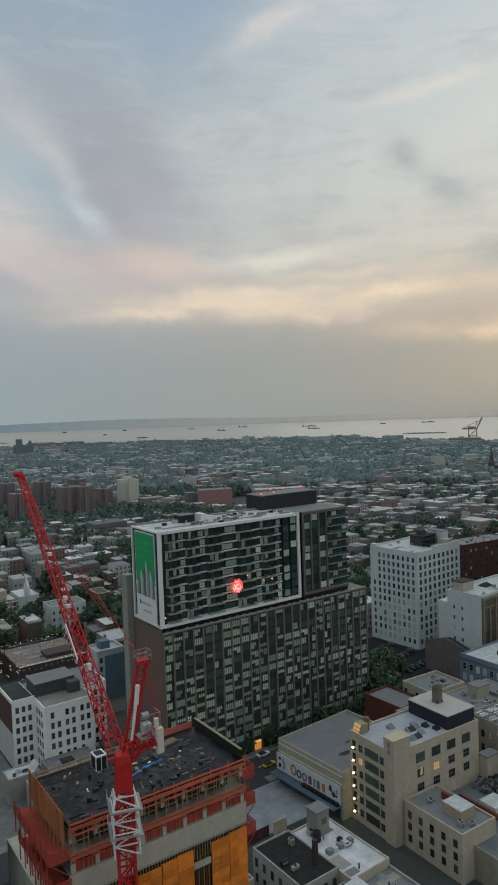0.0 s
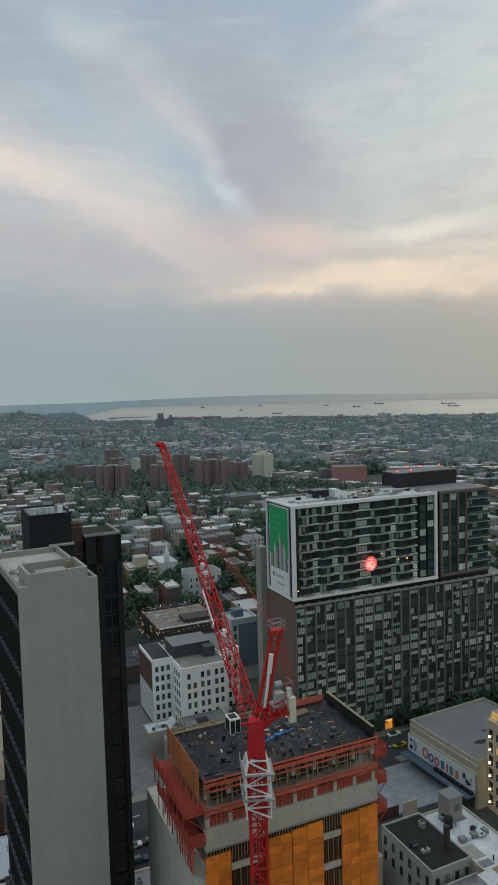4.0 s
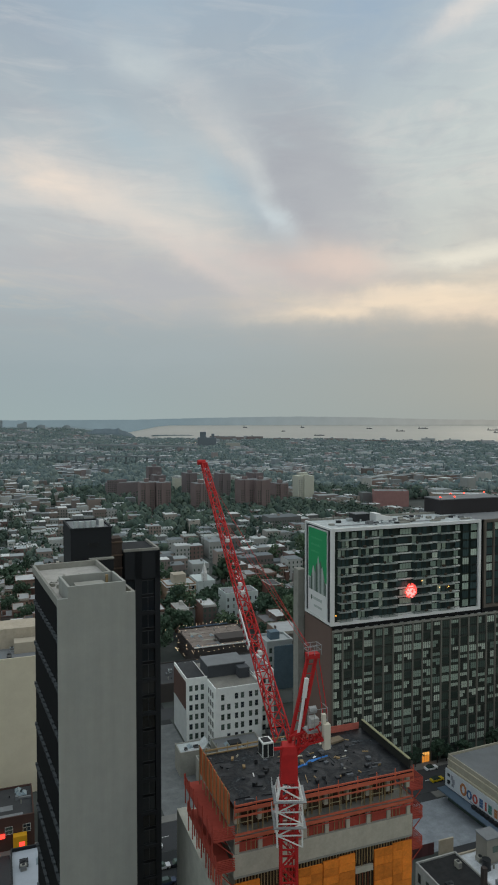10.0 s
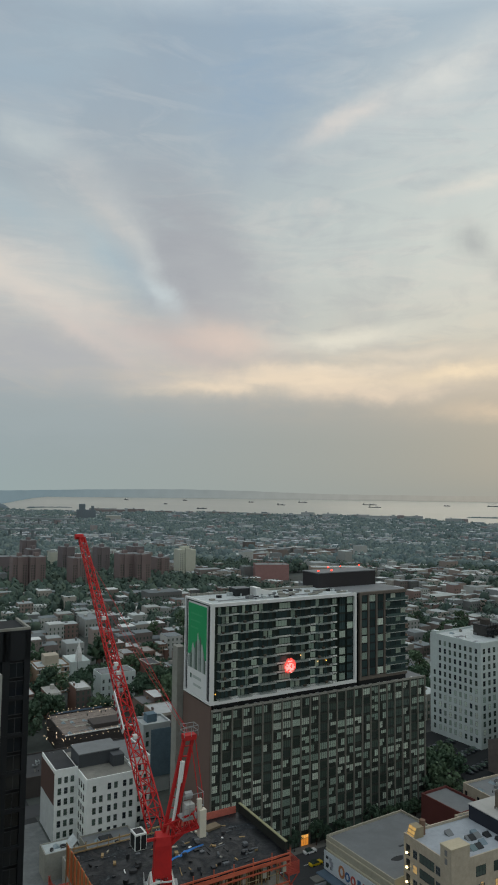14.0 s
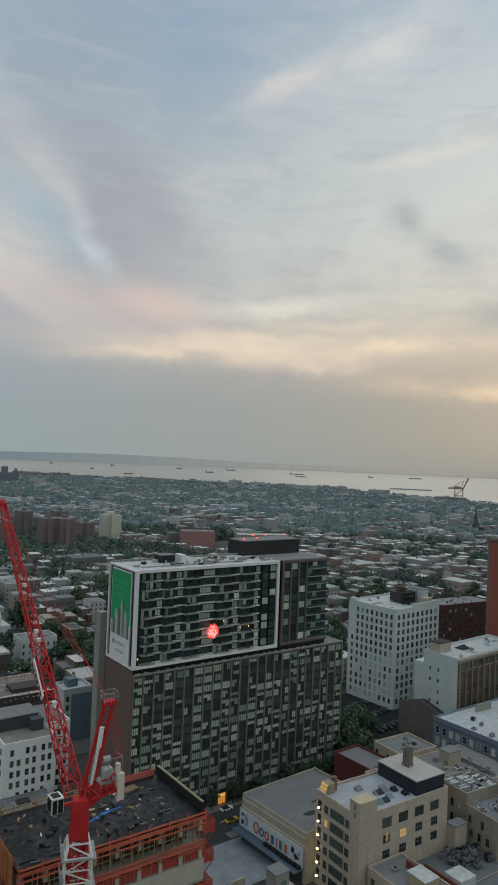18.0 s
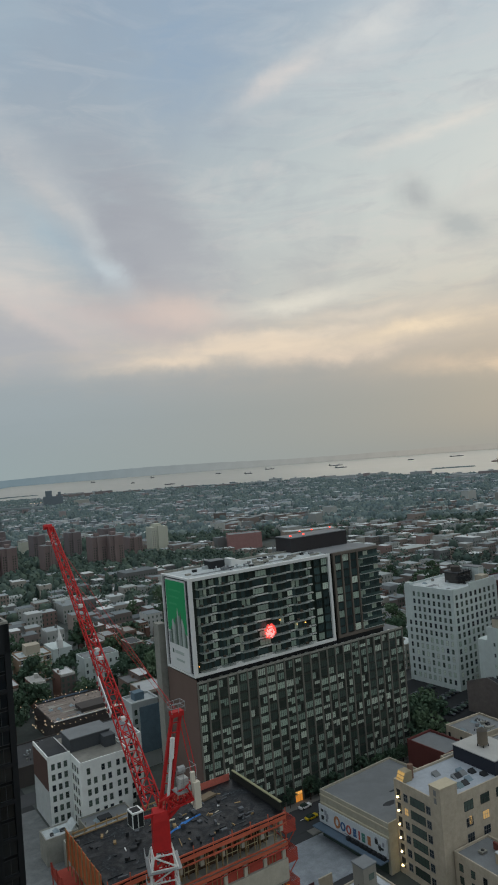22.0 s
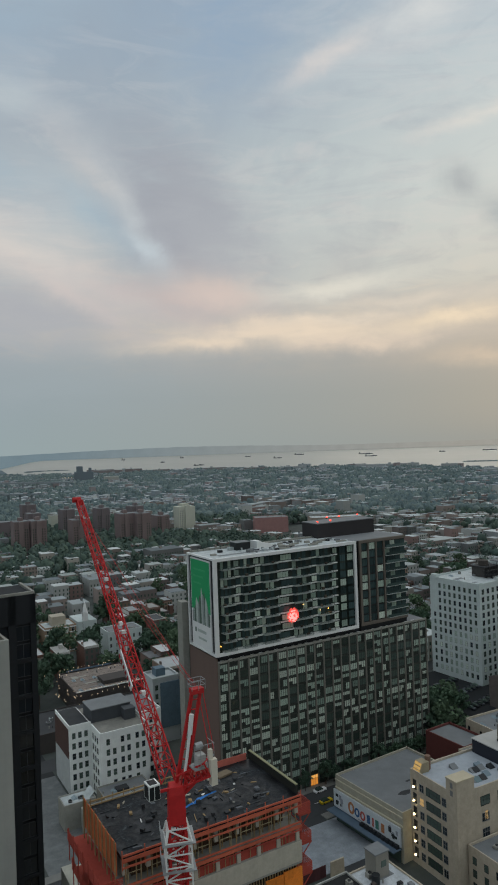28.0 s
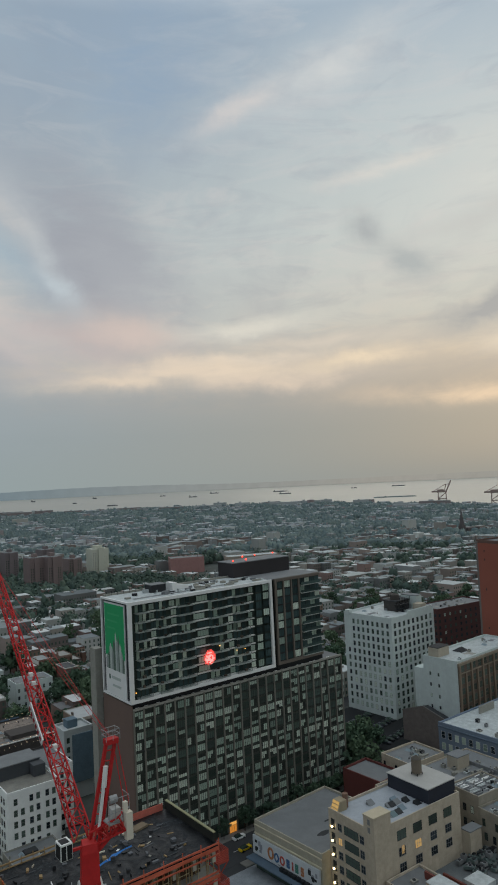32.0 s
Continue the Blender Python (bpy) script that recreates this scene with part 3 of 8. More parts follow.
    for nm, g in (("frame_top", box(-0.8, -0.5, 79.6, F, 0.3, 80.6)), ("frame_bottom", box(-0.8, -0.5, 49.9, F, 0.3, 50.9)),
                  ("frame_post", box(-0.8, -0.5, 50.9, 0.5, 0.3, 79.6)), ("frame_post", box(F - 1.0, -0.5, 50.9, F, 0.3, 79.6)),
                  ("frame_side_top", box(-0.8, 0.3, 80.0, -0.1, 19.0, 80.6)), ("frame_side_bottom", box(-0.8, 0.3, 49.9, -0.1, 19.0, 50.5)),
                  ("frame_side_post", box(-0.8, 18.3, 50.5, -0.1, 19.0, 80.0))):
        part(nm, g, WHITE_PAINT, T, "white painted frame")
    part("frame_soffit", box(-0.1, 0.3, 49.8, F, 1.6, 50.1), DARK_METAL, T)
    part("side_panel_dark", box(-0.1, 0.3, 50.5, 0.4, 19.0, 80.0), BLACK_PANEL, T)
    part("side_grille", box(-0.35, 0.9, 51, -0.1, 2.4, 79.5), DARK_METAL, T)
    part("side_grille", box(-0.35, 16.9, 51, -0.1, 18.0, 79.5), DARK_METAL, T)
    ad = part("billboard", box(-0.6, 2.6, 50.6, -0.1, 16.7, 79.4), WHITE_PAINT, T, "large white and green printed billboard")
    part("green_field", box(-0.64, 2.9, 62.5, -0.6, 16.4, 79.0), surface("green_print", (36, 158, 98), 0.55, var=0.05, scale=0.1), ad, "bright green printed field")
    print_grey, print_dark = surface("grey_print", (140, 150, 146), 0.6, var=0.3, scale=0.4, fine=1.5), surface("dark_print", (84, 104, 92), 0.6, var=0.3, scale=0.4)
    pale_print = surface("pale_print", (176, 186, 180), 0.6, var=0.2, scale=0.5, fine=1.5)
    for i, (y, w, h) in enumerate(((3.4, 1.2, 3.2), (4.4, 1.0, 5.2), (5.2, 1.6, 7.4), (6.6, 0.8, 9.6), (7.2, 1.5, 8.4), (8.5, 0.9, 10.4), (9.3, 1.6, 7.8), (10.7, 1.2, 5.4), (11.8, 1.6, 6.6), (13.2, 1.3, 4.0), (14.4, 1.6, 2.8))):
        me = G().add([(-0.67 - 0.002 * i, y, 58.4), (-0.67 - 0.002 * i, y + w, 58.4), (-0.67 - 0.002 * i, y + w, 58.8 + h), (-0.67 - 0.002 * i, y + w * 0.5, 60.0 + h), (-0.67 - 0.002 * i, y, 59.0 + h * 0.9),
                      (-0.64, y, 58.4), (-0.64, y + w, 58.4), (-0.64, y + w, 58.8 + h), (-0.64, y + w * 0.5, 60.0 + h), (-0.64, y, 59.0 + h * 0.9)],
                     [(4, 3, 2, 1, 0), (5, 6, 7, 8, 9), (0, 1, 6, 5), (1, 2, 7, 6), (2, 3, 8, 7), (3, 4, 9, 8), (4, 0, 5, 9)])
        part("printed_skyline", me, (print_dark, print_grey, pale_print)[i % 3], ad)
    part("printed_emblem", box(-0.66, 13.4, 55.2, -0.6, 14.4, 56.6), print_dark, ad)
    part("printed_bar", box(-0.66, 6.4, 55.5, -0.6, 12.6, 56.4), pale_print, ad)
    part("printed_bar", box(-0.66, 6.2, 53.2, -0.6, 12.0, 53.9), pale_print, ad)
    for k in range(3):
        part("printed_bar", box(-0.67, 6.0 + 1.5 * k, 75.6 - 2.2 * k, -0.64, 14.6, 76.1 - 2.2 * k), surface("green_print_light", (62, 170, 114), 0.6), ad)
    # inside the frame: columns of balconies and of windows, ten floors
    cols = [("gap", 1.7), ("bal", 4.7), ("win", 2.6), ("bal", 4.7), ("win", 2.9), ("bal", 6.2), ("win", 6.2), ("bal", 7.0), ("win", 3.0), ("bal", 6.2), ("win", 2.6), ("gap", 0.8), ("dwin", 2.7), ("gap", 0.6), ("dwin", 2.7)]
    fl, fz = 10, 50.95
    fp = (79.5 - fz) / fl
    wins = {}
    rail_glass = glass("balcony_glass", (62, 78, 75), 0.12)
    edge = surface("slab_edge", (216, 219, 215), 0.7, var=0.08)
    dull_edge = surface("slab_edge_dull", (158, 166, 162), 0.8, var=0.15)
    x = 0.6
    for kind, w in cols:
        for k in range(fl):
            z = fz + k * fp
            if kind == "win":
                part("slab_edge", box(x - 0.15, 0.75, z - 0.16, x + w + 0.15, 1.6, z + 0.18), edge, T) if ("e", w) not in wins else None
                n = 2 if w < 4 else 4
                pale = rnd.random() < 0.58
                key = (w, pale)
                if key not in wins:
                    wins[key] = panes(n, w * 0.7, 1.75)
                part("window", wins[key], PALE_PANE if pale else DEEP_GLASS, T, at=(x + 0.15 + rnd.choice((0.0, 0.22)) * w, 0.9, z + 0.55))
            elif kind == "dwin":
                pale = rnd.random() < 0.24
                key = (w, pale)
                if key not in wins:
                    wins[key] = panes(3, w - 0.2, 2.2)
                part("window", wins[key], PALE_PANE if pale else DEEP_GLASS, T, at=(x + 0.1, 0.5, z + 0.35))
            elif kind == "bal":
                key = ("b", w)
                if key not in wins:
                    g = box(0, -0.6, -0.1, w - 0.1, 1.6, 0.08)
                    r = box(0.02, -0.58, 1.05, w - 0.12, -0.5, 1.13).box(0.02, -0.56, 0.08, 0.1, -0.5, 1.05).box(w - 0.2, -0.56, 0.08, w - 0.12, -0.5, 1.05)
                    r.box(0.1, -0.55, 0.55, w - 0.2, -0.51, 0.6).box(w / 2 - 0.04, -0.56, 0.08, w / 2 + 0.04, -0.5, 1.05)
                    d = box(0, 1.5, 0.15, 0.74 * w / 3.4, 1.58, 2.45)
                    wins[key] = (g.mesh("balcony_slab"), r.mesh("railing"), d.mesh("balcony_door"), d.mesh("balcony_door"))
                B = part("balcony_slab", wins[key][0], dull_edge, T, at=(x, 0.0, z))
                part("railing", wins[key][1], rail_glass, B)
                for i in range(3):
                    pale = rnd.random() < 0.3
                    part("balcony_door", wins[key][2 if pale else 3], PALE_PANE if pale else DEEP_GLASS, B, at=(0.3 + i * w / 3.4, 0, 0))
                if rnd.random() < 0.6:
                    px = rnd.uniform(0.4, w - 1.6)
                    part("balcony_chair", box(px, 0.1, 0.1, px + rnd.uniform(0.5, 1.1), 0.7, rnd.uniform(0.6, 1.0)), surface("clutter", (92, 80, 70), 0.8, each=0.5), B)
        x += w
    for i, (bx, k, col, s) in enumerate(((1.6, 0, (255, 180, 80), 3), (33.5, 3, (255, 200, 120), 2), (44.0, 2, (255, 196, 110), 3), (40.5, 2, (255, 210, 140), 1.5))):
        part("balcony_lamp", box(bx, 0.9, fz + k * fp + 1.6, bx + 0.22, 1.1, fz + k * fp + 1.9), glow("balcony_lamp_%d" % s, col, s * 1.2), T, "small warm balcony lamp")
    # a round lit display, standing on one of the balconies
    rr = random.Random(11)

    def lamp(i, j):
        u, v = (i - 4.5) / 5.0, (j - 5.5) / 6.2
        if u * u + v * v > 1.0 + rr.uniform(-0.3, 0.1):
            return None
        pale = (i - 4.5) ** 2 + (j - 4.5) ** 2 < 13 and rr.random() < 0.7 or j % 3 == 0 and rr.random() < 0.4
        return (0.1, 1 if pale else 0)
    pink = (glow("pink_light", (255, 92, 84), 0.95), glow("pale_pink_light", (255, 176, 172), 1.05))
    part("light_display", sheet([i * 0.46 for i in range(11)], [j * 0.4 for j in range(13)], lamp, pink, "light_display"), None, T, "glowing pink round light display", at=(25.9, -0.66, fz + 2.75 * fp - 2.4))
    # the brown framed block beside it
    X0, X1 = 58.0, 80.0
    part("block_body", box(X0, 1.0, 47.6, X1, D + 5, 80.2), BLACK_PANEL, T)
    for nm, g in (("block_top", box(X0, 0.2, 79.4, X1, 1.0, 80.4)), ("block_bottom", box(X0, 0.2, 50.0, X1, 1.0, 51.0)), ("block_post", box(X0, 0.2, 51, X0 + 0.9, 1.0, 79.4))):
        part(nm, g, surface("brown_frame", (104, 97, 89), 0.75), T)
    for i in range(1, 4):
        part("block_pier", box(X0 + 0.2 + i * 3.7, 0.25, 51, X0 + 0.75 + i * 3.7, 1.0, 79.4), surface("brown_frame", (104, 97, 89), 0.75), T)
    wb, wd = panes(4, 2.9, 2.3), panes(4, 2.9, 2.3)
    for i in range(3):
        for k in range(10):
            pale = rnd.random() < 0.22
            part("window", wb if pale else wd, PALE_PANE if pale else (DARK_GLASS if (i + k) % 3 else DEEP_GLASS), T, at=(X0 + 0.95 + i * 3.7, 0.8, 51.3 + k * 2.84))
    bs = box(0, -0.5, -0.12, 10.0, 1.0, 0.12).mesh("balcony_slab")
    br = G()
    br.box(0.05, -0.46, 0.12, 9.95, -0.42, 1.1)
    br = br.mesh("railing")
    bd1, be1 = panes(2, 2.3, 2.2), panes(2, 2.3, 2.2)
    for k in range(10):
        B = part("balcony_slab", bs, dull_edge, T, at=(X0 + 12.2, 0.4, 51.1 + k * 2.84))
        part("railing", br, rail_glass, B)
        [part("balcony_door", bd1 if (k * 3 + j) % 4 == 0 else be1, PALE_PANE if (k * 3 + j) % 4 == 0 else DEEP_GLASS, B, at=(0.2 + j * 2.42, 0.52, 0.2)) for j in range(4)]
    # roof
    part("roof", box(-0.1, 0.3, 80.2, 55.7, 18.9, 80.45), ROOF_WHITE, T)
    part("roof_rear", box(55.7, 1.0, 80.2, X1, D + 5, 80.5), ROOF_GREY, T)
    part("roof_parapet", box(0.3, 18.3, 80.45, 55.7, 18.9, 81.1), CONCRETE, T)
    part("roof_hut", box(14.0, 11.0, 80.45, 19.5, 15.5, 82.9), DARK_METAL, T, "dark roof hut")
    part("roof_hut_lid", box(13.9, 10.9, 82.9, 19.6, 15.6, 83.1), ROOF_GREY, T)
    part("vent_block", box(21.5, 10.0, 80.45, 23.2, 14.5, 82.9), WHITE_PAINT, T)
    ramp = G()
    ramp.add([(23.2, 10, 80.45), (29, 10, 80.45), (29, 14.5, 80.45), (23.2, 14.5, 80.45), (23.2, 10, 82.5), (23.2, 14.5, 82.5), (29, 10, 81.1), (29, 14.5, 81.1)],
             [(0, 1, 6, 4), (1, 2, 7, 6), (2, 3, 5, 7), (3, 0, 4, 5), (4, 6, 7, 5)])
    part("stair_ramp", ramp, WHITE_PAINT, T)
    part("penthouse", box(50.6, 15.0, 80.5, 77.6, 24.8, 85.7), surface("dark_cladding", (50, 48, 50), 0.7, var=0.1), T, "dark clad plant penthouse")
    part("penthouse_roof", box(50.5, 14.9, 85.7, 77.7, 24.9, 86.0), ROOF_GREY, T)
    for i in range(44):
        bx, by = rnd.uniform(2, 54), rnd.uniform(2.5, 14)
        part("roof_unit", box(bx, by, 80.4, bx + rnd.uniform(0.4, 2.2), by + rnd.uniform(0.4, 1.6), 80.6 + rnd.uniform(0.1, 0.9)), rnd.choice((CONCRETE, ROOF_WHITE, ROOF_GREY, DARK_METAL)), T)
    for i in range(7):
        part("roof_duct", G().beam((26 + i * 4, 3.0 + (i % 3) * 3, 80.8), (30 + i * 4, 3.0 + (i % 3) * 3, 80.8), 0.5), CONCRETE, T)
    part("roof_walk", box(4.0, 4.0, 80.45, 40.0, 6.2, 80.5), ROOF_GREY, T)
    for i in range(9):
        part("roof_rail_post", box(0.6 + i * 2.2, 17.9, 80.45, 0.68 + i * 2.2, 17.98, 81.9), DARK_METAL, T)
    part("roof_rail", box(0.6, 17.9, 81.86, 18.3, 17.98, 81.94), DARK_METAL, T)
    for bx, by, bz in ((51.0, 15.4, 86.0), (57.0, 15.4, 86.0), (62, 24.4, 86.0), (68, 24.4, 86.0), (77.2, 24.4, 86.0)):
        P = part("lamp_post", box(bx - 0.06, by - 0.06, bz, bx + 0.06, by + 0.06, bz + 0.5), DARK_METAL, T)
        part("warning_lamp", box(bx - 0.2, by - 0.2, bz + 0.5, bx + 0.2, by + 0.2, bz + 0.9), glow("red_warning", (255, 60, 40), 4.0), P, "red aircraft warning lamp")
    # grey stair shaft behind the side wall
    part("stair_shaft", box(-2.3, D + 1.0, 0, 0.4, D + 5.0, 63.5), CONCRETE, T, "bare grey stair shaft")
    return T


build_framed_tower()


# ---- the building under construction ----
def build_site():
    x0, x1, y0, y1, top = 24.0, 46.9, 69.6, 81.6, 73.0
    w, d = x1 - x0, y1 - y0
    S = thing("unfinished_building", "concrete building under construction with orange nets and sheathing", "building", at=(x0 + 0.1, y0, -0.35))
    rnd = random.Random(5)
    part("core", box(0.6, 0.9, 0, w - 0.6, d - 0.2, 62.0), PALE_CONCRETE, S)
    part("top_deck", box(0, 0, 72.6, w, d, 73.0), wet_deck("deck_dark"), S, "dark wet roof deck strewn with material")
    for nm, z0, z1 in (("slab", 69.3, 69.6), ("slab", 67.3, 67.5), ("slab", 64.7, 65.0)):
        part(nm, box(0, 0, z0, w, d, z1), CONCRETE, S)
    # dark brown puts the shade inside the open storeys into this wall's colour
    part("inner_wall", box(1.6, 1.6, 62.1, w - 1.6, d - 0.6, 72.6), surface("storey_shade", (74, 58, 44), 0.9, var=0.45, scale=0.8), S)
    part("upstand_band", box(-0.05, -0.05, 65.0, w + 0.05, 0.35, 67.45), PALE_CONCRETE, S, "thick pale concrete band")
    part("upstand_band", box(w - 0.3, 0.35, 65.0, w + 0.05, d, 67.45), PALE_CONCRETE, S)
    col = box(-0.24, 0, 0, 0.24, 0.5, 1.85).mesh("column")
    for i in range(9):
        part("column", col, PALE_CONCRETE, S, at=(0.4 + i * (w - 0.8) / 8, 0.1, 67.46))
        part("column", col, CONCRETE, S, at=(0.4 + i * (w - 0.8) / 8, 0.3, 70.75))
    # red nets between the columns, timber props and shoring on the top storey
    net = box(0, 0, 0, (w - 0.8) / 8 - 0.56, 0.05, 1.1).mesh("debris_net")
    thin = box(-0.035, -0.035, 0, 0.035, 0.035, 1.8).mesh("timber_prop")
    for i in range(8):
        part("debris_net", net, RED_NET, S, at=(0.68 + i * (w - 0.8) / 8, 0.3, 67.5), label="red debris net")
        for k in range(4):
            part("timber_prop", thin, TIMBER, S, at=(0.9 + i * (w - 0.8) / 8 + k * 0.55 + rnd.uniform(-0.1, 0.1), 0.2 + rnd.choice((0.0, 0.6)), 67.46))
    prop = box(-0.05, -0.05, 0, 0.05, 0.05, 3.0).mesh("timber_prop")
    for i in range(34):
        part("timber_prop", prop, TIMBER, S, at=(0.3 + i * (w - 0.6) / 33 + rnd.uniform(-0.15, 0.15), rnd.choice((0.0, 0.5, 0.9, 1.3)), 69.6))
    for i in range(8):
        x = 0.7 + i * (w - 0.8) / 8
        F = part("shoring_frame", G().box(x, 0.1, 69.7, x + 0.06, 0.16, 72.0).box(x + 1.5, 0.1, 69.7, x + 1.56, 0.16, 72.0).box(x, 0.1, 70.9, x + 1.56, 0.16, 70.96).box(x, 0.1, 71.6, x + 1.56, 0.16, 71.66), surface("shoring_cream", (168, 158, 126), 0.8, var=0.2), S)
    # orange edge protection at deck level and the next one
    for z, h, mat in ((72.35, 0.45, ORANGE_NET), (71.75, 0.22, ORANGE_NET), (73.0, 0.12, ORANGE_NET), (69.75, 0.25, ORANGE_NET), (69.15, 0.42, ORANGE_NET), (68.85, 0.14, RED_NET)):
        g = G()
        for i in range(12):
            a, b = i * w / 12, (i + 1) * w / 12
            s = rnd.uniform(-0.06, 0.06)
            g.add([(a, -0.3, z), (b, -0.3 + s, z), (b, -0.3 - s, z + h), (a, -0.3, z + h), (a, -0.24, z), (b, -0.24 + s, z), (b, -0.24 - s, z + h), (a, -0.24, z + h)],
                  [(0, 1, 2, 3), (7, 6, 5, 4), (3, 2, 6, 7), (0, 4, 5, 1)])
        part("edge_net", g, mat, S, "orange edge protection net")
    part("deck_rail", box(0, -0.3, 73.1, w, -0.2, 73.2), ORANGE_NET, S)
    for i in range(10):
        part("rail_post", box(i * w / 9 - 0.05, -0.28, 71.6, i * w / 9 + 0.05, -0.2, 73.7), ORANGE_NET, S)
    # right side: hanging red platforms
    for z in (70.2, 66.6, 62.8):
        P = part("side_platform", box(w, 0.2, z, w + 1.7, d * 0.55, z + 0.2), RED_NET, S, "red netted side platform")
        g, g2 = G(), G()
        for b in range(7):
            g.box(w + 1.6, 0.2, z + 0.2 + b * 0.2, w + 1.66, d * 0.55, z + 0.3 + b * 0.2)
            g2.box(w, 0.16, z + 0.2 + b * 0.2, w + 1.66, 0.22, z + 0.3 + b * 0.2)
        part("platform_net", g, RED_NET, P)
        part("platform_net", g2, RED_NET, P)
        for yy in (0.3, 3.0, 6.0):
            part("platform_strut", G().beam((w, yy, z - 1.6), (w + 1.6, yy, z), 0.09), RED_NET, P)
    part("corner_post", box(w + 0.1, 0.2, 60, w + 0.25, 0.35, 70.2), RED_NET, S)
    # parapet of green-edged shuttering along the right and back edges
    part("edge_shutter", box(w - 0.25, 0.4, 73.0, w, d, 74.1), surface("shutter_dark", (44, 46, 42), 0.85, var=0.3), S)
    part("edge_shutter_cap", box(w - 0.3, 0.4, 74.1, w + 0.05, d, 74.2), surface("cap_pale", (136, 137, 106), 0.8, var=0.2), S)
    part("back_net", box(w * 0.5, d - 0.06, 73.0, w * 0.97, d, 73.9), surface("pink_net", (186, 104, 90), 0.9, var=0.25, scale=1.2), S, "faded orange net along the deck's rear edge")
    part("rear_rail", G().beam((0.2, d - 0.1, 73.6), (w * 0.5, d - 0.1, 73.7), 0.16).beam((0.2, d - 0.1, 73.1), (w * 0.5, d - 0.1, 73.15), 0.12), TIMBER, S, "pale timber edge rail")
    for i in range(9):
        part("rear_post", box(0.3 + i * 1.4, d - 0.16, 73.0, 0.38 + i * 1.4, d - 0.08, 74.0), TIMBER, S)
    # left side: tall slanting orange screen on a red catch platform
    n = 16
    for i in range(n):
        a, b = 0.2 + i * (d - 0.2) / n, 0.2 + (i + 0.94) * (d - 0.2) / n
        part("screen_board", box(-0.55, a, 71.0 + rnd.uniform(-0.1, 0.1), -0.45, b, 74.4 + rnd.uniform(-0.06, 0.06)), surface("orange_screen", (184, 102, 62), 0.85, var=0.3, each=0.15), S)
    for i in range(9):
        part("screen_post", box(-0.68, 0.3 + i * 1.4, 69.4, -0.56, 0.42 + i * 1.4, 74.7), TIMBER, S)
    for k, (z, out) in enumerate(((70.0, 2.4), (66.4, 2.0))):
        P = part("catch_platform", box(-out, -0.3, z - 0.5, 0, d + 0.4, z - 0.3), RED_NET, S, "red catch platform with nets")
        g, g2 = G(), G()
        for b in range(7):
            g.box(-out - 0.05, -0.3, z - 0.3 + b * 0.2, -out, d + 0.4, z - 0.2 + b * 0.2)
            g2.box(-out, -0.34, z - 0.3 + b * 0.2, 0, -0.28, z - 0.2 + b * 0.2)
        part("platform_net", g, RED_NET, P)
        part("platform_net", g2, RED_NET, P)
        for i in range(7):
            part("platform_strut", G().beam((-0.05, 0.2 + i * 1.9, z - 2.6), (-out + 0.1, 0.2 + i * 1.9, z - 0.5), 0.1), RED_NET, P)
            part("platform_post", box(-out - 0.12, 0.15 + i * 1.9, z - 2.4, -out - 0.02, 0.27 + i * 1.9, z + 1.4), RED_NET, P)
    for i in range(12):
        a = 0.1 + i * 1.0
        part("net_strip", box(-1.42, a, 62.3 + 0.1 * i + rnd.uniform(-0.9, 0.9), -1.34, a + rnd.uniform(0.25, 0.6), 65.8 + rnd.uniform(-0.3, 0.2)), RED_NET if i % 3 else ORANGE_NET, S, "ragged hanging strip of red net")
    part("left_wall", box(-1.1, 0.4, 0, 0.6, 21.5, 61.2), surface("bare_concrete", (186, 187, 176), 0.9, var=0.18, scale=0.3, stain=(160, 160, 150), streak=0.2), S, "pale bare concrete side wall")
    part("rear_podium", box(0.6, d - 0.2, 0, w - 0.6, 21.5, 60.8), PALE_CONCRETE, S)
    # storey below the band: battens, openings painted as shade, then orange sheathing in strips
    part("dark_storey", box(0.4, 0.5, 57.0, w - 0.4, 0.9, 64.7), surface("opening_shade", (56, 45, 34), 0.9, var=0.4), S)
    for i in range(60):
        part("batten", box(0.3 + i * (w - 0.6) / 59, 0.3, 62.6 + rnd.uniform(-0.3, 0.3), 0.38 + i * (w - 0.6) / 59, 0.42, 64.95), TIMBER, S)
    strips = [(0.0, 3.1, 64.0), (7.9, 10.9, 63.9), (11.0, 13.0, 64.1), (13.05, 15.2, 64.2), (17.8, 20.3, 64.0), (20.35, 23.0, 64.2)]
    for a, b, z in strips:
        P = part("sheathing", box(a, 0.14, 0.5, b, 0.3, z), ORANGE_BOARD, S, "orange sheathing boards")
        n = 2 if b - a > 2.2 else 1
        step = (b - a) / n
        board = box(0.015, 0, 0.02, step - 0.015, 0.05, 0.93).mesh("board")
        for k in range(14):
            for i in range(n):
                part("board", board, ORANGE_BOARD, P, at=(a + i * step, 0.09 - rnd.uniform(0, 0.03), z - 0.95 * (k + 1)))
    for a, b in ((3.2, 7.8), (15.3, 17.7)):
        for k in range(9):
            z = 62.3 - k * 3.9
            part("bay_beam", box(a, 0.2, z - 0.7, b, 0.7, z), PALE_CONCRETE, S)
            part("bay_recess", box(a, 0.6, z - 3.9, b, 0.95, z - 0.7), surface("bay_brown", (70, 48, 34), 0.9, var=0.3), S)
            for i in range(6):
                xx = a + 0.3 + i * (b - a - 0.6) / 5
                part("bay_batten", box(xx, 0.35, z - 3.9, xx + 0.08, 0.47, z - 0.7), TIMBER if i % 2 else surface("rust_batten", (128, 74, 52), 0.85, var=0.2), S)
    # things lying on the deck
    deck_grey = surface("deck_scrap_grey", (92, 96, 100), 0.8, var=0.3)
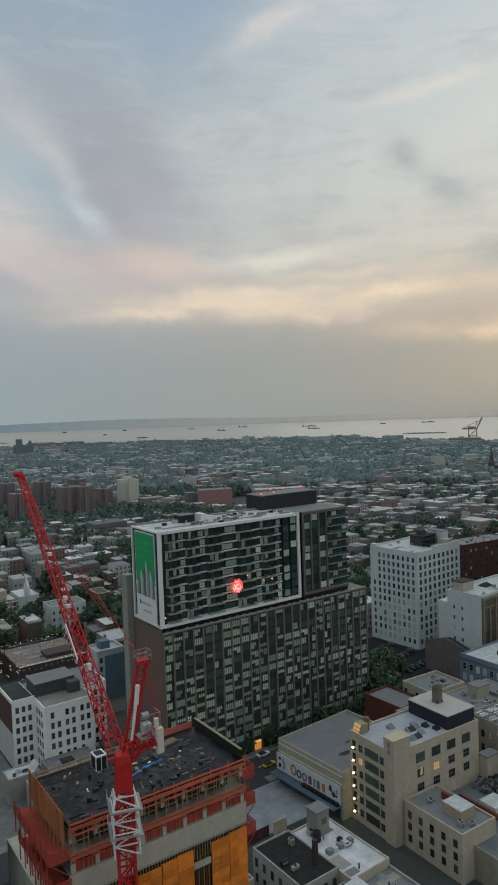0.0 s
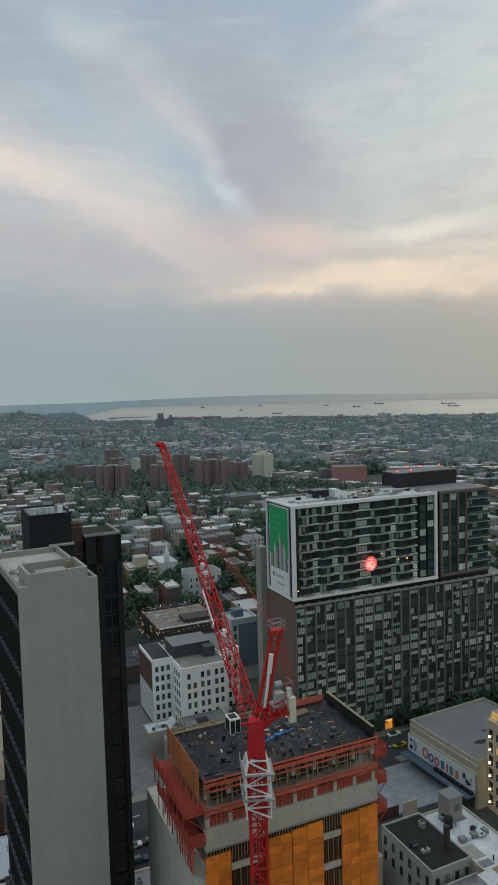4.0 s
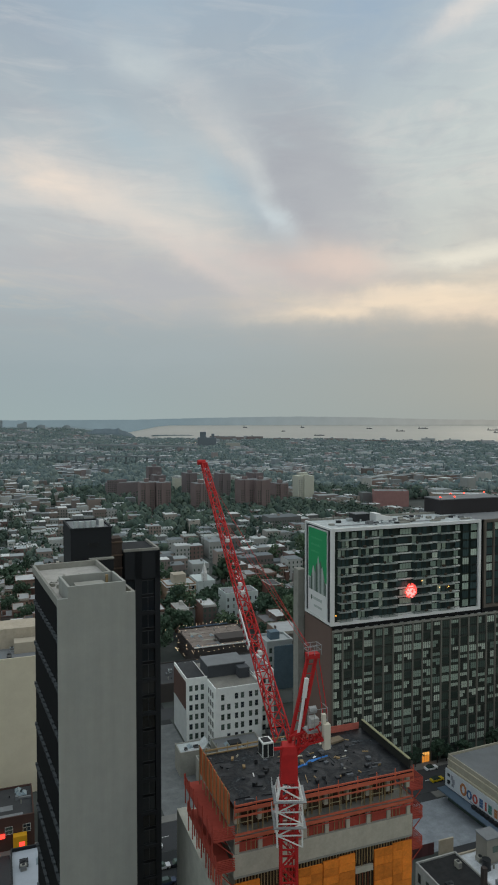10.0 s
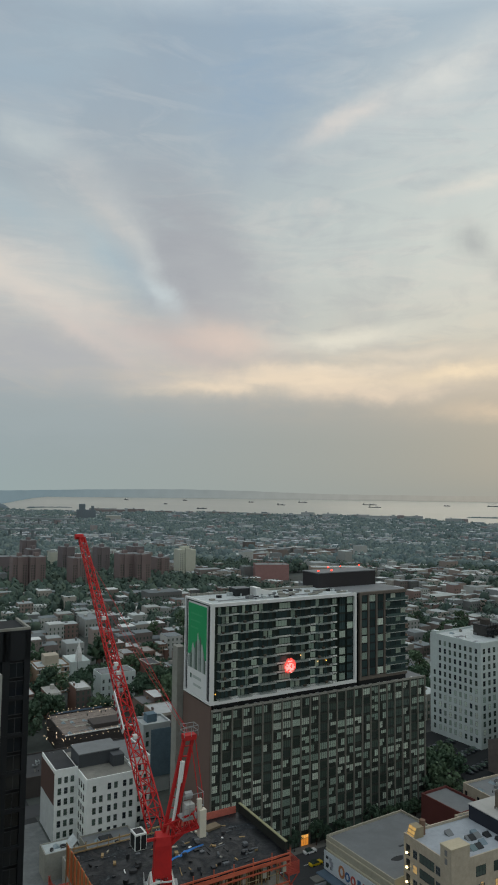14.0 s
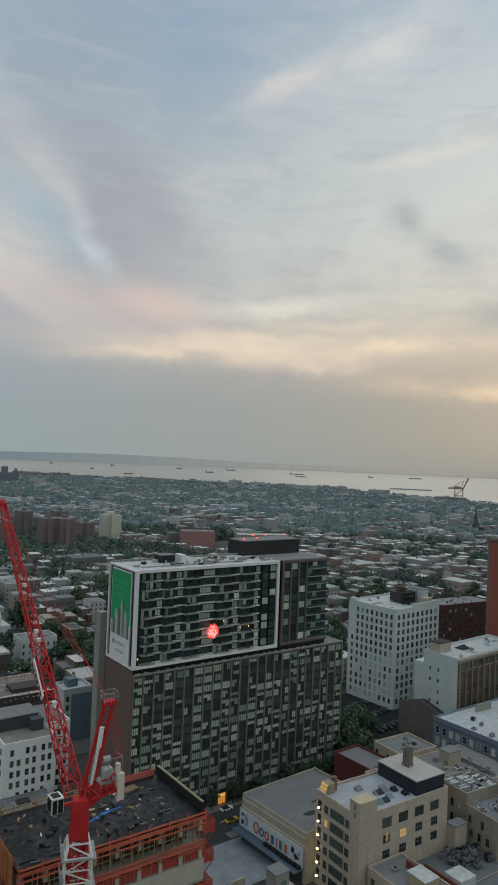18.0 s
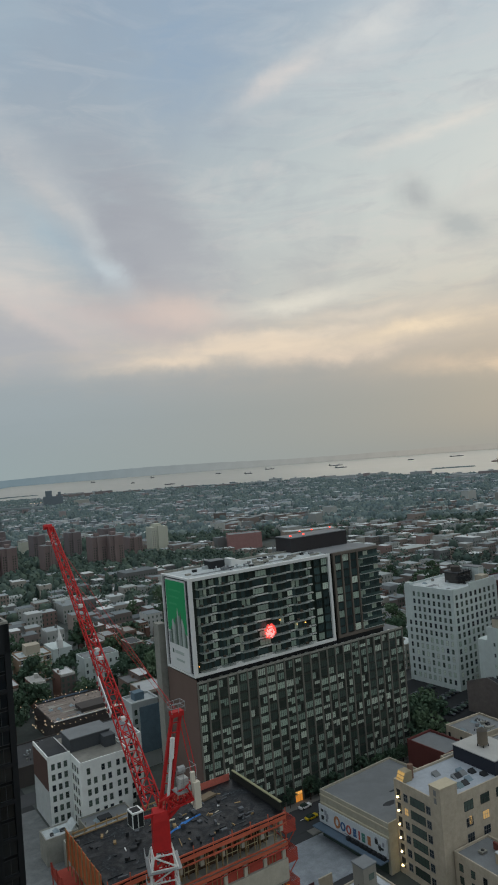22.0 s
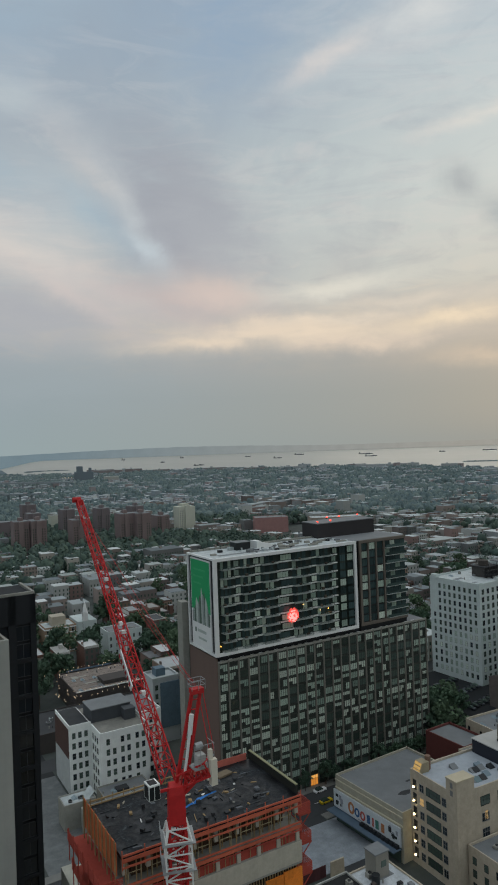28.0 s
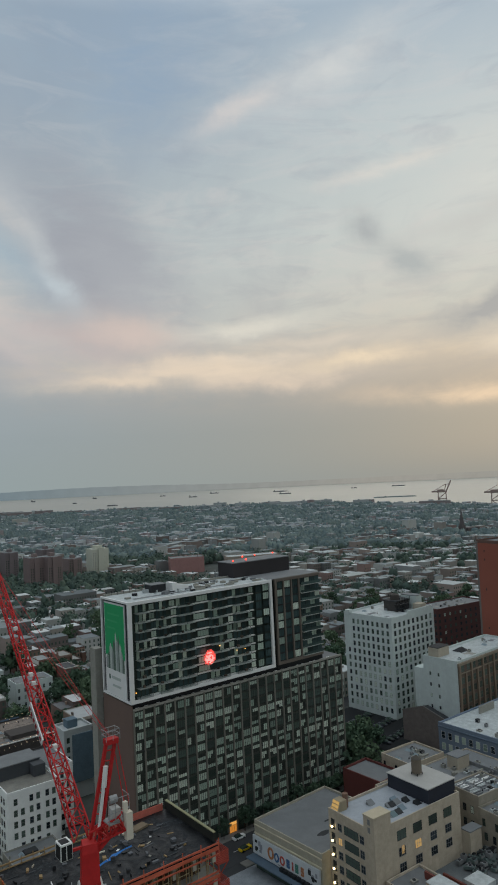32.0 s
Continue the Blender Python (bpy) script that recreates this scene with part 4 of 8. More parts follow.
    for i in range(105):
        bx, by, l = rnd.uniform(0.5, w - 2.5), rnd.uniform(0.5, d - 1.2), rnd.uniform(0.15, 1.3) if i % 4 else rnd.uniform(0.8, 2.0)
        flat = rnd.random() < 0.6
        ob = thing("building_material", "loose timber and sheets lying on the deck", "rubble", "deck material", at=(x0 + bx, y0 + by, 72.65), turn=rnd.choice((0, 90, 8, -12, 75, 40)))
        part("plank" if flat else "offcut", box(0, 0, 0, l if flat else l * 0.5, rnd.uniform(0.05, 0.2) if flat else rnd.uniform(0.2, 0.6), rnd.uniform(0.04, 0.14) if flat else rnd.uniform(0.1, 0.45)),
             rnd.choice((DARK_METAL, ROOF_DARK, ROOF_DARK, BLACK_PANEL, BLACK_PANEL, ROOF_DARK, deck_grey, deck_grey, TIMBER if i % 3 == 0 else DARK_METAL)), ob)
    for i in range(26):
        bx, by = rnd.uniform(1.0, w - 2.0), rnd.uniform(1.0, d - 1.5)
        ob = thing("deck_scrap", "pale scrap of board or foil on the dark deck", "rubble", "pale deck scraps", at=(x0 + bx, y0 + by, 72.65), turn=rnd.uniform(0, 180))
        part("scrap", box(0, 0, 0, rnd.uniform(0.15, 0.9), rnd.uniform(0.06, 0.3), rnd.uniform(0.03, 0.25)), rnd.choice((WHITE_PAINT, CONCRETE, PALE_CONCRETE, TIMBER)), ob)
    tarp = G()
    pts = [(8.6, 4.8, 0.1), (9.6, 5.0, 0.16), (10.8, 5.5, 0.12), (11.6, 5.6, 0.3), (12.2, 6.1, 0.34), (13.4, 6.3, 0.12), (14.8, 6.5, 0.08)]
    for i, (px, py, wide) in enumerate(pts):
        tarp.v += [(px + 0.2 * wide, py - wide, 73.01), (px, py, 73.16), (px - 0.2 * wide, py + wide, 73.01)]
        if i:
            k = 3 * i
            tarp.f += [(k - 3, k, k + 1, k - 2), (k - 2, k + 1, k + 2, k - 1), (k - 3, k - 1, k + 2, k)]
    ob = thing("blue_tarpaulin", "bright blue tarpaulin lying on the dark deck", "tarpaulin", at=(x0, y0, -0.35))
    part("sheet", tarp, surface("blue_sheet", (48, 118, 190), 0.6, var=0.2), ob)
    ob = thing("sheet_pile", "pale pile of plywood sheets on the deck", "plywood", at=(x0 + 16.6, y0 + 9.0, 72.65), turn=12)
    part("sheet", box(0, 0, 0, 2.2, 1.2, 0.25), surface("weathered_ply", (116, 104, 86), 0.9, var=0.25), ob)


build_site()


# ---- the red luffing crane ----
def lattice(g, p, q, w0, w1, n, bar, up=(0, 0, 1)):
    """Four chords from p to q with cross bars in n fields."""
    p, q = Vector(p), Vector(q)
    d = (q - p).normalized()
    s = d.cross(Vector(up))
    s = (s if s.length > 0.01 else Vector((1, 0, 0))).normalized()
    u = s.cross(d)
    def ring(i):
        k = i / n
        c, w = p.lerp(q, k), (w0 + (w1 - w0) * k) / 2
        return [c + s * a * w + u * b * w for a, b in ((-1, -1), (1, -1), (1, 1), (-1, 1))]
    last = ring(0)
    for i in range(1, n + 1):
        now = ring(i)
        for j in range(4):
            g.beam(last[j], now[j], bar * 1.5)
            g.beam(now[j], now[(j + 1) % 4], bar)
            a, b = (j, (j + 1) % 4) if i % 2 else ((j + 1) % 4, j)
            g.beam(last[a], now[b], bar)
        last = now
    return g


def build_crane():
    C = thing("tower_crane", "red luffing tower crane with white climbing frame", "crane", at=(28.3, 64.2, 0))
    face = -18.0
    part("mast", lattice(G(), (0, 0, 0), (0, 0, 77.7), 1.65, 1.65, 44, 0.15, (0, 1, 0)), RED_STEEL, C, "red lattice mast", turn=face)
    part("mast_ladder", lattice(G(), (0.2, 0.2, 0), (0.2, 0.2, 77.5), 0.5, 0.5, 60, 0.05, (0, 1, 0)), RED_STEEL, C, turn=face)
    cage = lattice(G(), (0, 0, 71.2), (0, 0, 76.1), 2.6, 2.6, 4, 0.105, (0, 1, 0))
    lattice(cage, (0, 0, 76.1), (0, 0, 77.3), 2.6, 2.0, 1, 0.12, (0, 1, 0))
    part("climbing_frame", cage, WHITE_STEEL, C, "white lattice climbing frame", turn=face)
    galv = surface("galvanised", (150, 154, 154), 0.5, 0.4)
    for z in (73.3, 76.0):
        ring = G().box(-1.7, -1.7, z, 1.7, -1.3, z + 0.08).box(-1.7, 1.3, z, 1.7, 1.7, z + 0.08).box(-1.7, -1.3, z, -1.3, 1.3, z + 0.08).box(1.3, -1.3, z, 1.7, 1.3, z + 0.08)
        part("walkway", ring, galv, C, turn=face)
        part("walkway_rail", G().beam((-1.7, -1.7, z + 1.0), (-1.7, 1.7, z + 1.0), 0.05).beam((-1.7, -1.7, z + 0.5), (-1.7, 1.7, z + 0.5), 0.05).beam((-1.7, -1.7, z), (-1.7, -1.7, z + 1.0), 0.05).beam((-1.7, 0, z), (-1.7, 0, z + 1.0), 0.05).beam((-1.7, 1.7, z), (-1.7, 1.7, z + 1.0), 0.05), galv, C, turn=face)
    slew = G().add([(a * w, b * w, z) for z, w in ((77.7, 0.88), (80.6, 0.84), (81.4, 0.7)) for a, b in ((-1, -1), (1, -1), (1, 1), (-1, 1))],
                   [(0, 1, 5, 4), (1, 2, 6, 5), (2, 3, 7, 6), (3, 0, 4, 7), (4, 5, 9, 8), (5, 6, 10, 9), (6, 7, 11, 10), (7, 4, 8, 11), (8, 9, 10, 11), (3, 2, 1, 0)])
    part("slewing_unit", slew, RED_STEEL, C, turn=face)
    jib0, jib1 = (0.0, 1.6, 81.3), (1.4, 35.8, 108.3)
    part("jib", lattice(G(), jib0, jib1, 1.5, 0.75, 26, 0.085), RED_STEEL, C, "long red lattice jib")
    part("jib_head", G().box(1.0, 35.2, 107.8, 1.8, 36.2, 108.6).rod((0.5, 36.2, 108.6), (1.7, 36.2, 108.6), 0.4), RED_STEEL, C)
    part("jib_panel", G().beam((-0.9, 9.6, 88.6), (-0.75, 13.6, 91.8), 0.12, 0.9), WHITE_PAINT, C, "white name board on the jib")
    for k in range(6):
        part("board_bar", G().beam((-0.98, 9.9 + k * 0.62, 88.84 + k * 0.49), (-0.98, 10.25 + k * 0.62, 89.12 + k * 0.49), 0.03, 0.45), surface("dull_red_print", (150, 50, 54), 0.6), C)
    for i, k in enumerate((0.22, 0.42, 0.45, 0.62)):
        p = Vector(jib0).lerp(Vector(jib1), k)
        part("jib_pulley", G().box(p.x - 0.25, p.y - 0.3, p.z + 0.6, p.x + 0.2, p.y + 0.25, p.z + 1.0), WHITE_STEEL, C)
    # A-frame: two leaning legs with a working platform on top
    apex = Vector((2.35, -0.9, 90.8))
    for off in (0.0, 0.95):
        part("aframe_leg", G().beam((0.15 + off * 0.6, 0.4 - off, 80.8), (1.9 + off, -0.7, 90.8), 0.3), RED_STEEL, C)
    for k in range(3, 10):
        a = k / 10.0
        part("aframe_brace", G().beam((0.15 + 1.75 * a, 0.4 - 1.1 * a, 80.8 + 10.0 * a), (0.72 + 2.13 * a, -0.55 - 0.15 * a, 80.8 + 10.0 * a), 0.1), RED_STEEL, C)
    part("aframe_head", G().box(1.7, -1.2, 90.5, 3.0, -0.3, 91.0), RED_STEEL, C)
    for z in (91.4, 91.9):
        part("aframe_rail", G().beam((1.6, -1.3, z), (3.1, -1.3, z), 0.05).beam((1.6, -0.2, z), (3.1, -0.2, z), 0.05).beam((1.6, -1.3, z), (1.6, -0.2, z), 0.05).beam((3.1, -1.3, z), (3.1, -0.2, z), 0.05), galv, C)
    for x in (1.6, 2.35, 3.1):
        for y in (-1.3, -0.2):
            part("rail_post", G().beam((x, y, 90.9), (x, y, 91.9), 0.05), galv, C)
    g = G()
    for o in (-0.25, 0.25):
        g.beam(apex + Vector((o, 0, 0)), (1.3 + o * 0.6, 26.0, 101.2), 0.028)
        g.beam(apex + Vector((o + 0.3, -0.1, 0)), (3.3 + o, -1.9, 84.6), 0.07)
    part("tie_rope", g, RED_STEEL, C)
    part("luffing_rope", G().beam(apex, (1.2, 33.0, 106.6), 0.04), RED_STEEL, C)
    part("hoist_rope", G().beam((1.4, 36.1, 108.2), (1.4, 36.1, 84.0), 0.03), DARK_METAL, C)
    # counter jib with its machinery
    part("counter_jib", lattice(G(), (0.6, 0.2, 81.6), (2.9, -2.0, 83.2), 1.2, 1.4, 4, 0.11), RED_STEEL, C)
    part("jib_knee", G().beam((0.4, -0.4, 80.2), (2.6, -1.6, 82.6), 0.3), RED_STEEL, C)
    part("machinery_deck", G().box(1.2, -2.2, 83.2, 3.4, -0.6, 83.32), galv, C)
    part("winch_house", G().box(1.7, -1.9, 83.32, 2.6, -0.9, 84.5), surface("light_grey_steel", (170, 172, 168), 0.6), C)
    part("hydraulic_ram", G().rod((0.9, -0.5, 82.6), (1.5, -0.7, 87.0), 0.17).rod((1.45, -0.7, 86.4), (1.7, -0.75, 88.4), 0.26), WHITE_STEEL, C, "white hydraulic ram")
    part("winch", G().rod((1.9, -0.8, 85.0), (2.7, -0.8, 85.0), 0.4), galv, C)
    g = G()
    for z in (83.8, 84.3, 85.6):
        g.beam((1.2, -2.2, z), (3.4, -2.2, z), 0.05).beam((3.4, -2.2, z), (3.4, -0.6, z), 0.05)
    for x in (1.2, 1.9, 2.7, 3.4):
        g.beam((x, -2.2, 83.3), (x, -2.2, 85.6), 0.05)
    part("deck_rail", g, galv, C)
    part("counterweight", G().box(2.7, -2.9, 81.6, 3.4, -2.3, 84.2), surface("pale_weight", (206, 200, 184), 0.85, var=0.1), C, "pale concrete counterweight slab")
    part("counterweight", G().box(2.6, -2.7, 84.2, 3.0, -2.3, 85.2), surface("pale_weight", (206, 200, 184), 0.85, var=0.1), C)
    # cab
    K = part("cab", G().prism([(-3.55, -1.7), (-2.4, -1.7), (-2.4, -0.3), (-3.55, -0.3)], 81.3, 82.8), WHITE_STEEL, C, "white cab with dark windows")
    part("cab_window", G().box(-3.5, -1.74, 81.35, -3.05, -1.7, 82.65), BLACK_PANEL, K)
    part("cab_window", G().box(-2.95, -1.74, 81.35, -2.45, -1.7, 82.65), BLACK_PANEL, K)
    part("cab_window", G().box(-3.59, -1.5, 81.4, -3.55, -0.5, 82.65), BLACK_PANEL, K)
    part("cab_roof_window", G().box(-3.4, -1.5, 82.8, -2.6, -0.5, 82.84), BLACK_PANEL, K)
    part("cab_arm", G().beam((-2.4, -0.6, 81.5), (-0.8, -0.2, 81.2), 0.25), RED_STEEL, C)


build_crane()


# ---- the grey slab tower and its charcoal neighbour ----
def build_slab_tower():
    T = thing("slab_tower", "grey rendered slab tower with a dark louvred flank", "building", at=(6.55, 82.4, 0), turn=5.2)
    part("end_wall", box(0, 0, 0, 9.4, 0.5, 94.0), surface("grey_render", (157, 159, 152), 0.85, var=0.13, scale=0.11, fine=0.7, stain=(149, 153, 149), streak=0.16), T, "plain grey rendered end wall")
    part("body", box(0.3, 0.5, 0, 9.2, 21.0, 93.0), surface("flank_black", (13, 15, 17), 0.85, var=0.3, spec=0.15), T)
    part("roof", box(0.3, 0.5, 93.0, 9.2, 21.0, 93.2), surface("roof_gravel", (168, 166, 160), 0.95, var=0.3, scale=0.5), T)
    part("parapet", G().box(0, 0.5, 93.0, 0.35, 21.0, 94.0).box(9.05, 0.5, 93.0, 9.4, 21, 94.0).box(0.35, 20.6, 93, 9.05, 21, 94), CONCRETE, T)
    # raised tank enclosure, open above
    part("roof_enclosure", G().box(1.2, -0.02, 94.0, 8.2, 0.35, 95.4).box(1.2, 0.35, 93.2, 1.5, 6.2, 95.4).box(7.9, 0.35, 93.2, 8.2, 6.2, 95.4).box(1.5, 5.9, 93.2, 7.9, 6.2, 95.4), surface("grey_render", (150, 150, 142)), T)
    part("enclosure_floor", box(1.5, 0.35, 93.2, 7.9, 5.9, 93.6), ROOF_DARK, T)
    part("enclosure_duct", box(2.6, 2.2, 93.6, 6.2, 4.0, 94.9), CONCRETE, T)
    part("enclosure_lamp", box(6.8, 4.4, 93.6, 7.1, 4.7, 95.4), TIMBER, T)
    rnd = random.Random(9)
    for i in range(18):
        bx, by = rnd.uniform(0.6, 6), rnd.uniform(6.6, 15.5)
        part("roof_rubble", box(bx, by, 93.2, bx + rnd.uniform(0.2, 0.8), by + rnd.uniform(0.2, 1.0), 93.3 + rnd.uniform(0.05, 0.4)), CONCRETE, T)
    # louvred flank: dark with stepped pale sills on each floor
    sill = box(-0.3, 0, 0, 0.0, 0.66, 0.42).mesh("sill")
    sill_grey = surface("sill_grey", (74, 79, 82), 0.8, var=0.2)
    for k in range(9):
        for j in range(22):
            part("sill", sill, sill_grey, T, at=(0.3, 0.7 + j * 0.9, 88.6 - k * 6.0 + (0.12 if j % 2 else 0.0)))
    return T


def build_charcoal_tower():
    T = thing("charcoal_tower", "charcoal brick hotel tower with a tall roof box", "building", at=(8.2, 111.0, 0), turn=1.5)
    part("body", box(0.5, 1.0, 0, 17.2, 16.0, 86.0), CHARCOAL, T)
    part("roof_box", box(2.7, 0.4, 86.0, 9.2, 10.5, 97.4), CHARCOAL, T, "tall charcoal roof box")
    part("roof_box_parapet", G().box(2.6, 0.3, 97.4, 9.3, 0.6, 97.7).box(2.6, 10.3, 97.4, 9.3, 10.6, 97.7).box(2.6, 0.6, 97.4, 2.9, 10.3, 97.7).box(9.0, 0.6, 97.4, 9.3, 10.3, 97.7), CHARCOAL, T)
    part("louvre", box(5.4, 0.34, 94.6, 7.1, 0.4, 95.2), BLACK_PANEL, T)
    part("low_box", box(5.6, -0.8, 86.0, 9.3, 0.4, 92.6), CHARCOAL, T)
    part("low_box_cap", box(5.5, -0.9, 92.6, 9.4, 0.5, 92.8), CONCRETE, T)
    part("box_roof", box(2.9, 0.6, 97.4, 9.0, 10.3, 97.45), ROOF_GREY, T)
    for i in range(4):
        F = part("roof_fan", G().rod((3.6 + i * 0.95, 1.6, 97.45), (3.6 + i * 0.95, 1.6, 98.6), 0.4), ROOF_WHITE, T)
    part("roof_unit", box(7.4, 1.2, 97.45, 8.1, 2.0, 98.7), WHITE_PAINT, T)
    part("roof_unit", box(7.6, 4.2, 97.45, 8.6, 6.0, 98.4), ROOF_GREY, T)
    # timber-stacked hoist shaft
    part("hoist_shaft", box(9.4, 2.0, 80.0, 11.2, 5.0, 95.4), surface("hoist_brown", (76, 66, 60), 0.9, var=0.4, scale=0.6), T)
    for k in range(7):
        part("hoist_deck", box(9.3, 1.8, 81.5 + k * 2.2, 11.3, 5.1, 81.7 + k * 2.2), surface("hoist_brown_light", (112, 96, 84), 0.9, var=0.2), T)
    # right wing with deep window strips
    part("wing", box(11.4, 1.0, 0, 17.2, 10.0, 93.2), CHARCOAL, T)
    part("wing_cap", G().box(11.3, 0.9, 93.2, 17.3, 1.3, 93.6).box(16.9, 1.3, 93.2, 17.3, 10, 93.6), CONCRETE, T)
    part("wing_pier", box(13.0, 0.55, 0, 14.2, 1.0, 93.2), CHARCOAL, T)
    part("wing_pier", box(16.4, 0.55, 0, 17.3, 1.0, 93.2), CHARCOAL, T)
    part("wing_top", box(11.4, 0.55, 88.6, 17.2, 1.0, 93.2), CHARCOAL, T)
    win = G()
    win.box(0, 0, 0, 2.1, 0.06, 2.3)
    win = win.mesh("window")
    frame = G().box(-0.06, -0.04, -0.06, 2.16, 0.0, 0.06).box(-0.06, -0.04, 2.24, 2.16, 0, 2.36).box(1.0, -0.04, 0.06, 1.1, 0, 2.24).mesh("window_frame")
    for k in range(30):
        z = 85.9 - k * 2.85
        if z < 2:
            break
        o = part("window", win, glass("black_glass", (30, 36, 41), 0.08), T, at=(14.25, 0.92, z))
        part("window_frame", frame, surface("steel_frame", (66, 70, 73), 0.5, 0.2, var=0.1), o)
        part("window", win, BLACK_PANEL, T, at=(11.2, 0.92, z))
        if k % 2:
            part("band", box(11.6, 0.5, z - 0.62, 17.3, 1.0, z - 0.1), CHARCOAL, T)
    return T


build_slab_tower()
build_charcoal_tower()


# ---- streets ----
structure("road_main", G().box(-60, 174.5, 0.0, 420, 187.0, 0.05), ASPHALT, "dark asphalt street before the tower", "road")
structure("road_cross", G().box(112.0, 60, 0.0, 123.5, 174.4, 0.04), ASPHALT, "narrow cross street beside the shop building", "road")
structure("road_rear", G().box(-60, 252, 0.0, 420, 262, 0.05), ASPHALT, "street behind the tower", "road")
structure("pavement_north", G().box(-60, 187.05, 0.0, 420, 190.3, 0.17), PAVING, "grey pavement with kerb", "pavement")
structure("pavement_south", G().box(123.8, 171.2, 0.0, 420, 174.45, 0.17), PAVING, "grey pavement with kerb", "pavement")
line = G()
for i in range(40):
    line.box(-50 + i * 11, 180.6, 0.052, -45 + i * 11, 180.8, 0.06)
structure("road_marking", line, WHITE_PAINT, "worn white lane dashes on asphalt", "marking")
structure("concrete_lot", G().box(88, 149.5, 0.0, 126.9, 170.6, 0.09), surface("lot_concrete", (146, 153, 159), 0.9, var=0.4, scale=0.15, stain=(98, 104, 108)), "pale bare concrete lot", "ground")
structure("side_street", G().box(34, 148, 0.0, 57, 174.3, 0.03).box(44, 248, 0.0, 60.5, 290, 0.03), surface("worn_asphalt", (44, 47, 48), 0.92, var=0.35, scale=0.1), "dark worn asphalt of a side street", "road")
structure("concrete_yard", box(44, 190.5, 0.0, 60.5, 248, 0.05), surface("yard_concrete", (112, 116, 116), 0.92, var=0.4, scale=0.2, stain=(70, 74, 75)), "pale stained concrete of a yard between the buildings", "yard")
structure("parking_lot", G().box(188, 193, 0.0, 262, 250, 0.06), surface("lot_asphalt", (34, 37, 39), 0.92, var=0.3, scale=0.1), "dark asphalt parking lot", "ground")


# ---- buildings in general ----
def window_mesh(w, h, frame, pane, bars=1, depth=0.12):
    """A window: a raised frame with a sill and bars round a darker pane."""
    t = min(0.09, w * 0.12)
    xs = [0.0, t]
    for i in range(1, bars + 1):
        x = w * i / (bars + 1)
        xs += [x - t / 3, x + t / 3]
    wood = {2 * i for i in range(bars + 2)}
    xs += [w - t, w]
    zs = [-t, 0.0, h * 0.5 - t / 3, h * 0.5 + t / 3, h - t, h]
    return sheet(xs, zs, lambda i, j: (depth, 0) if j == 0 else (depth * 0.6, 0) if j == 4 or i in wood or j == 2 else (0.03, 1), (frame, pane), "window")


LIT = glow("lit_window", (246, 204, 138), 0.42)
PANE_SKY = glass("pane", (42, 50, 56), 0.15)
GREY_FRAME = surface("grey_frame", (120, 122, 122), 0.6, var=0.05)
PALE_FRAME = surface("pale_frame", (190, 192, 188), 0.6, var=0.05)
_wins = {}


def face_windows(T, face, w, d, spec, rnd):
    """Rows of windows on the front (y = 0) or the left side (x = 0)."""
    ww, wh = spec["size"]
    key = (ww, wh, spec.get("frame", "pale"), spec.get("bars", 1))
    if key not in _wins:
        fr = {"pale": PALE_FRAME, "grey": GREY_FRAME, "dark": DARK_METAL}[key[2]]
        _wins[key] = [window_mesh(ww, wh, fr, m, key[3]) for m in (DARK_GLASS, PANE_SKY, PALE_PANE, LIT)]
    length = w if face == "front" else d
    a, b = spec.get("margin", (1.0, 1.0))
    n = spec["cols"]
    for c in range(n):
        s = a + (length - a - b - ww) * (c / (n - 1) if n > 1 else 0.5)
        for r in range(spec["rows"]):
            k = rnd.random()
            me = _wins[key][3 if k < spec.get("lit", 0.0) else 2 if k > 1 - spec.get("pale_share", 0.12) else 0 if k > spec.get("sky", 0.4) else 1]
            z = spec["z0"] + r * spec["dz"]
            if face == "front":
                part("window", me, None, T, at=(s, 0.0, z))
            else:
                part("window", me, None, T, at=(0.0, length - s, z), turn=-90)


def roof_unit(T, x, y, z, rnd, mats=None):
    """A cooling unit: casing on two rails, with a round fan on top and a louvred face."""
    sx, sy, sz = rnd.uniform(0.8, 2.0), rnd.uniform(0.8, 1.6), rnd.uniform(0.5, 1.3)
    U = part("roof_unit", box(x, y, z + 0.15, x + sx, y + sy, z + 0.15 + sz).box(x, y + 0.1, z, x + sx, y + 0.2, z + 0.15).box(x, y + sy - 0.2, z, x + sx, y + sy - 0.1, z + 0.15), rnd.choice(mats or (CONCRETE, ROOF_GREY, DARK_METAL, ROOF_WHITE)), T)
    r = min(sx, sy) * 0.36
    part("fan", G().rod((x + sx / 2, y + sy / 2, z + 0.15 + sz), (x + sx / 2, y + sy / 2, z + 0.3 + sz), r, r, 10), DARK_METAL, U)
    part("louvre", box(x + 0.1, y - 0.02, z + 0.3, x + sx - 0.1, y, z + sz), GREY_FRAME, U)
    return U


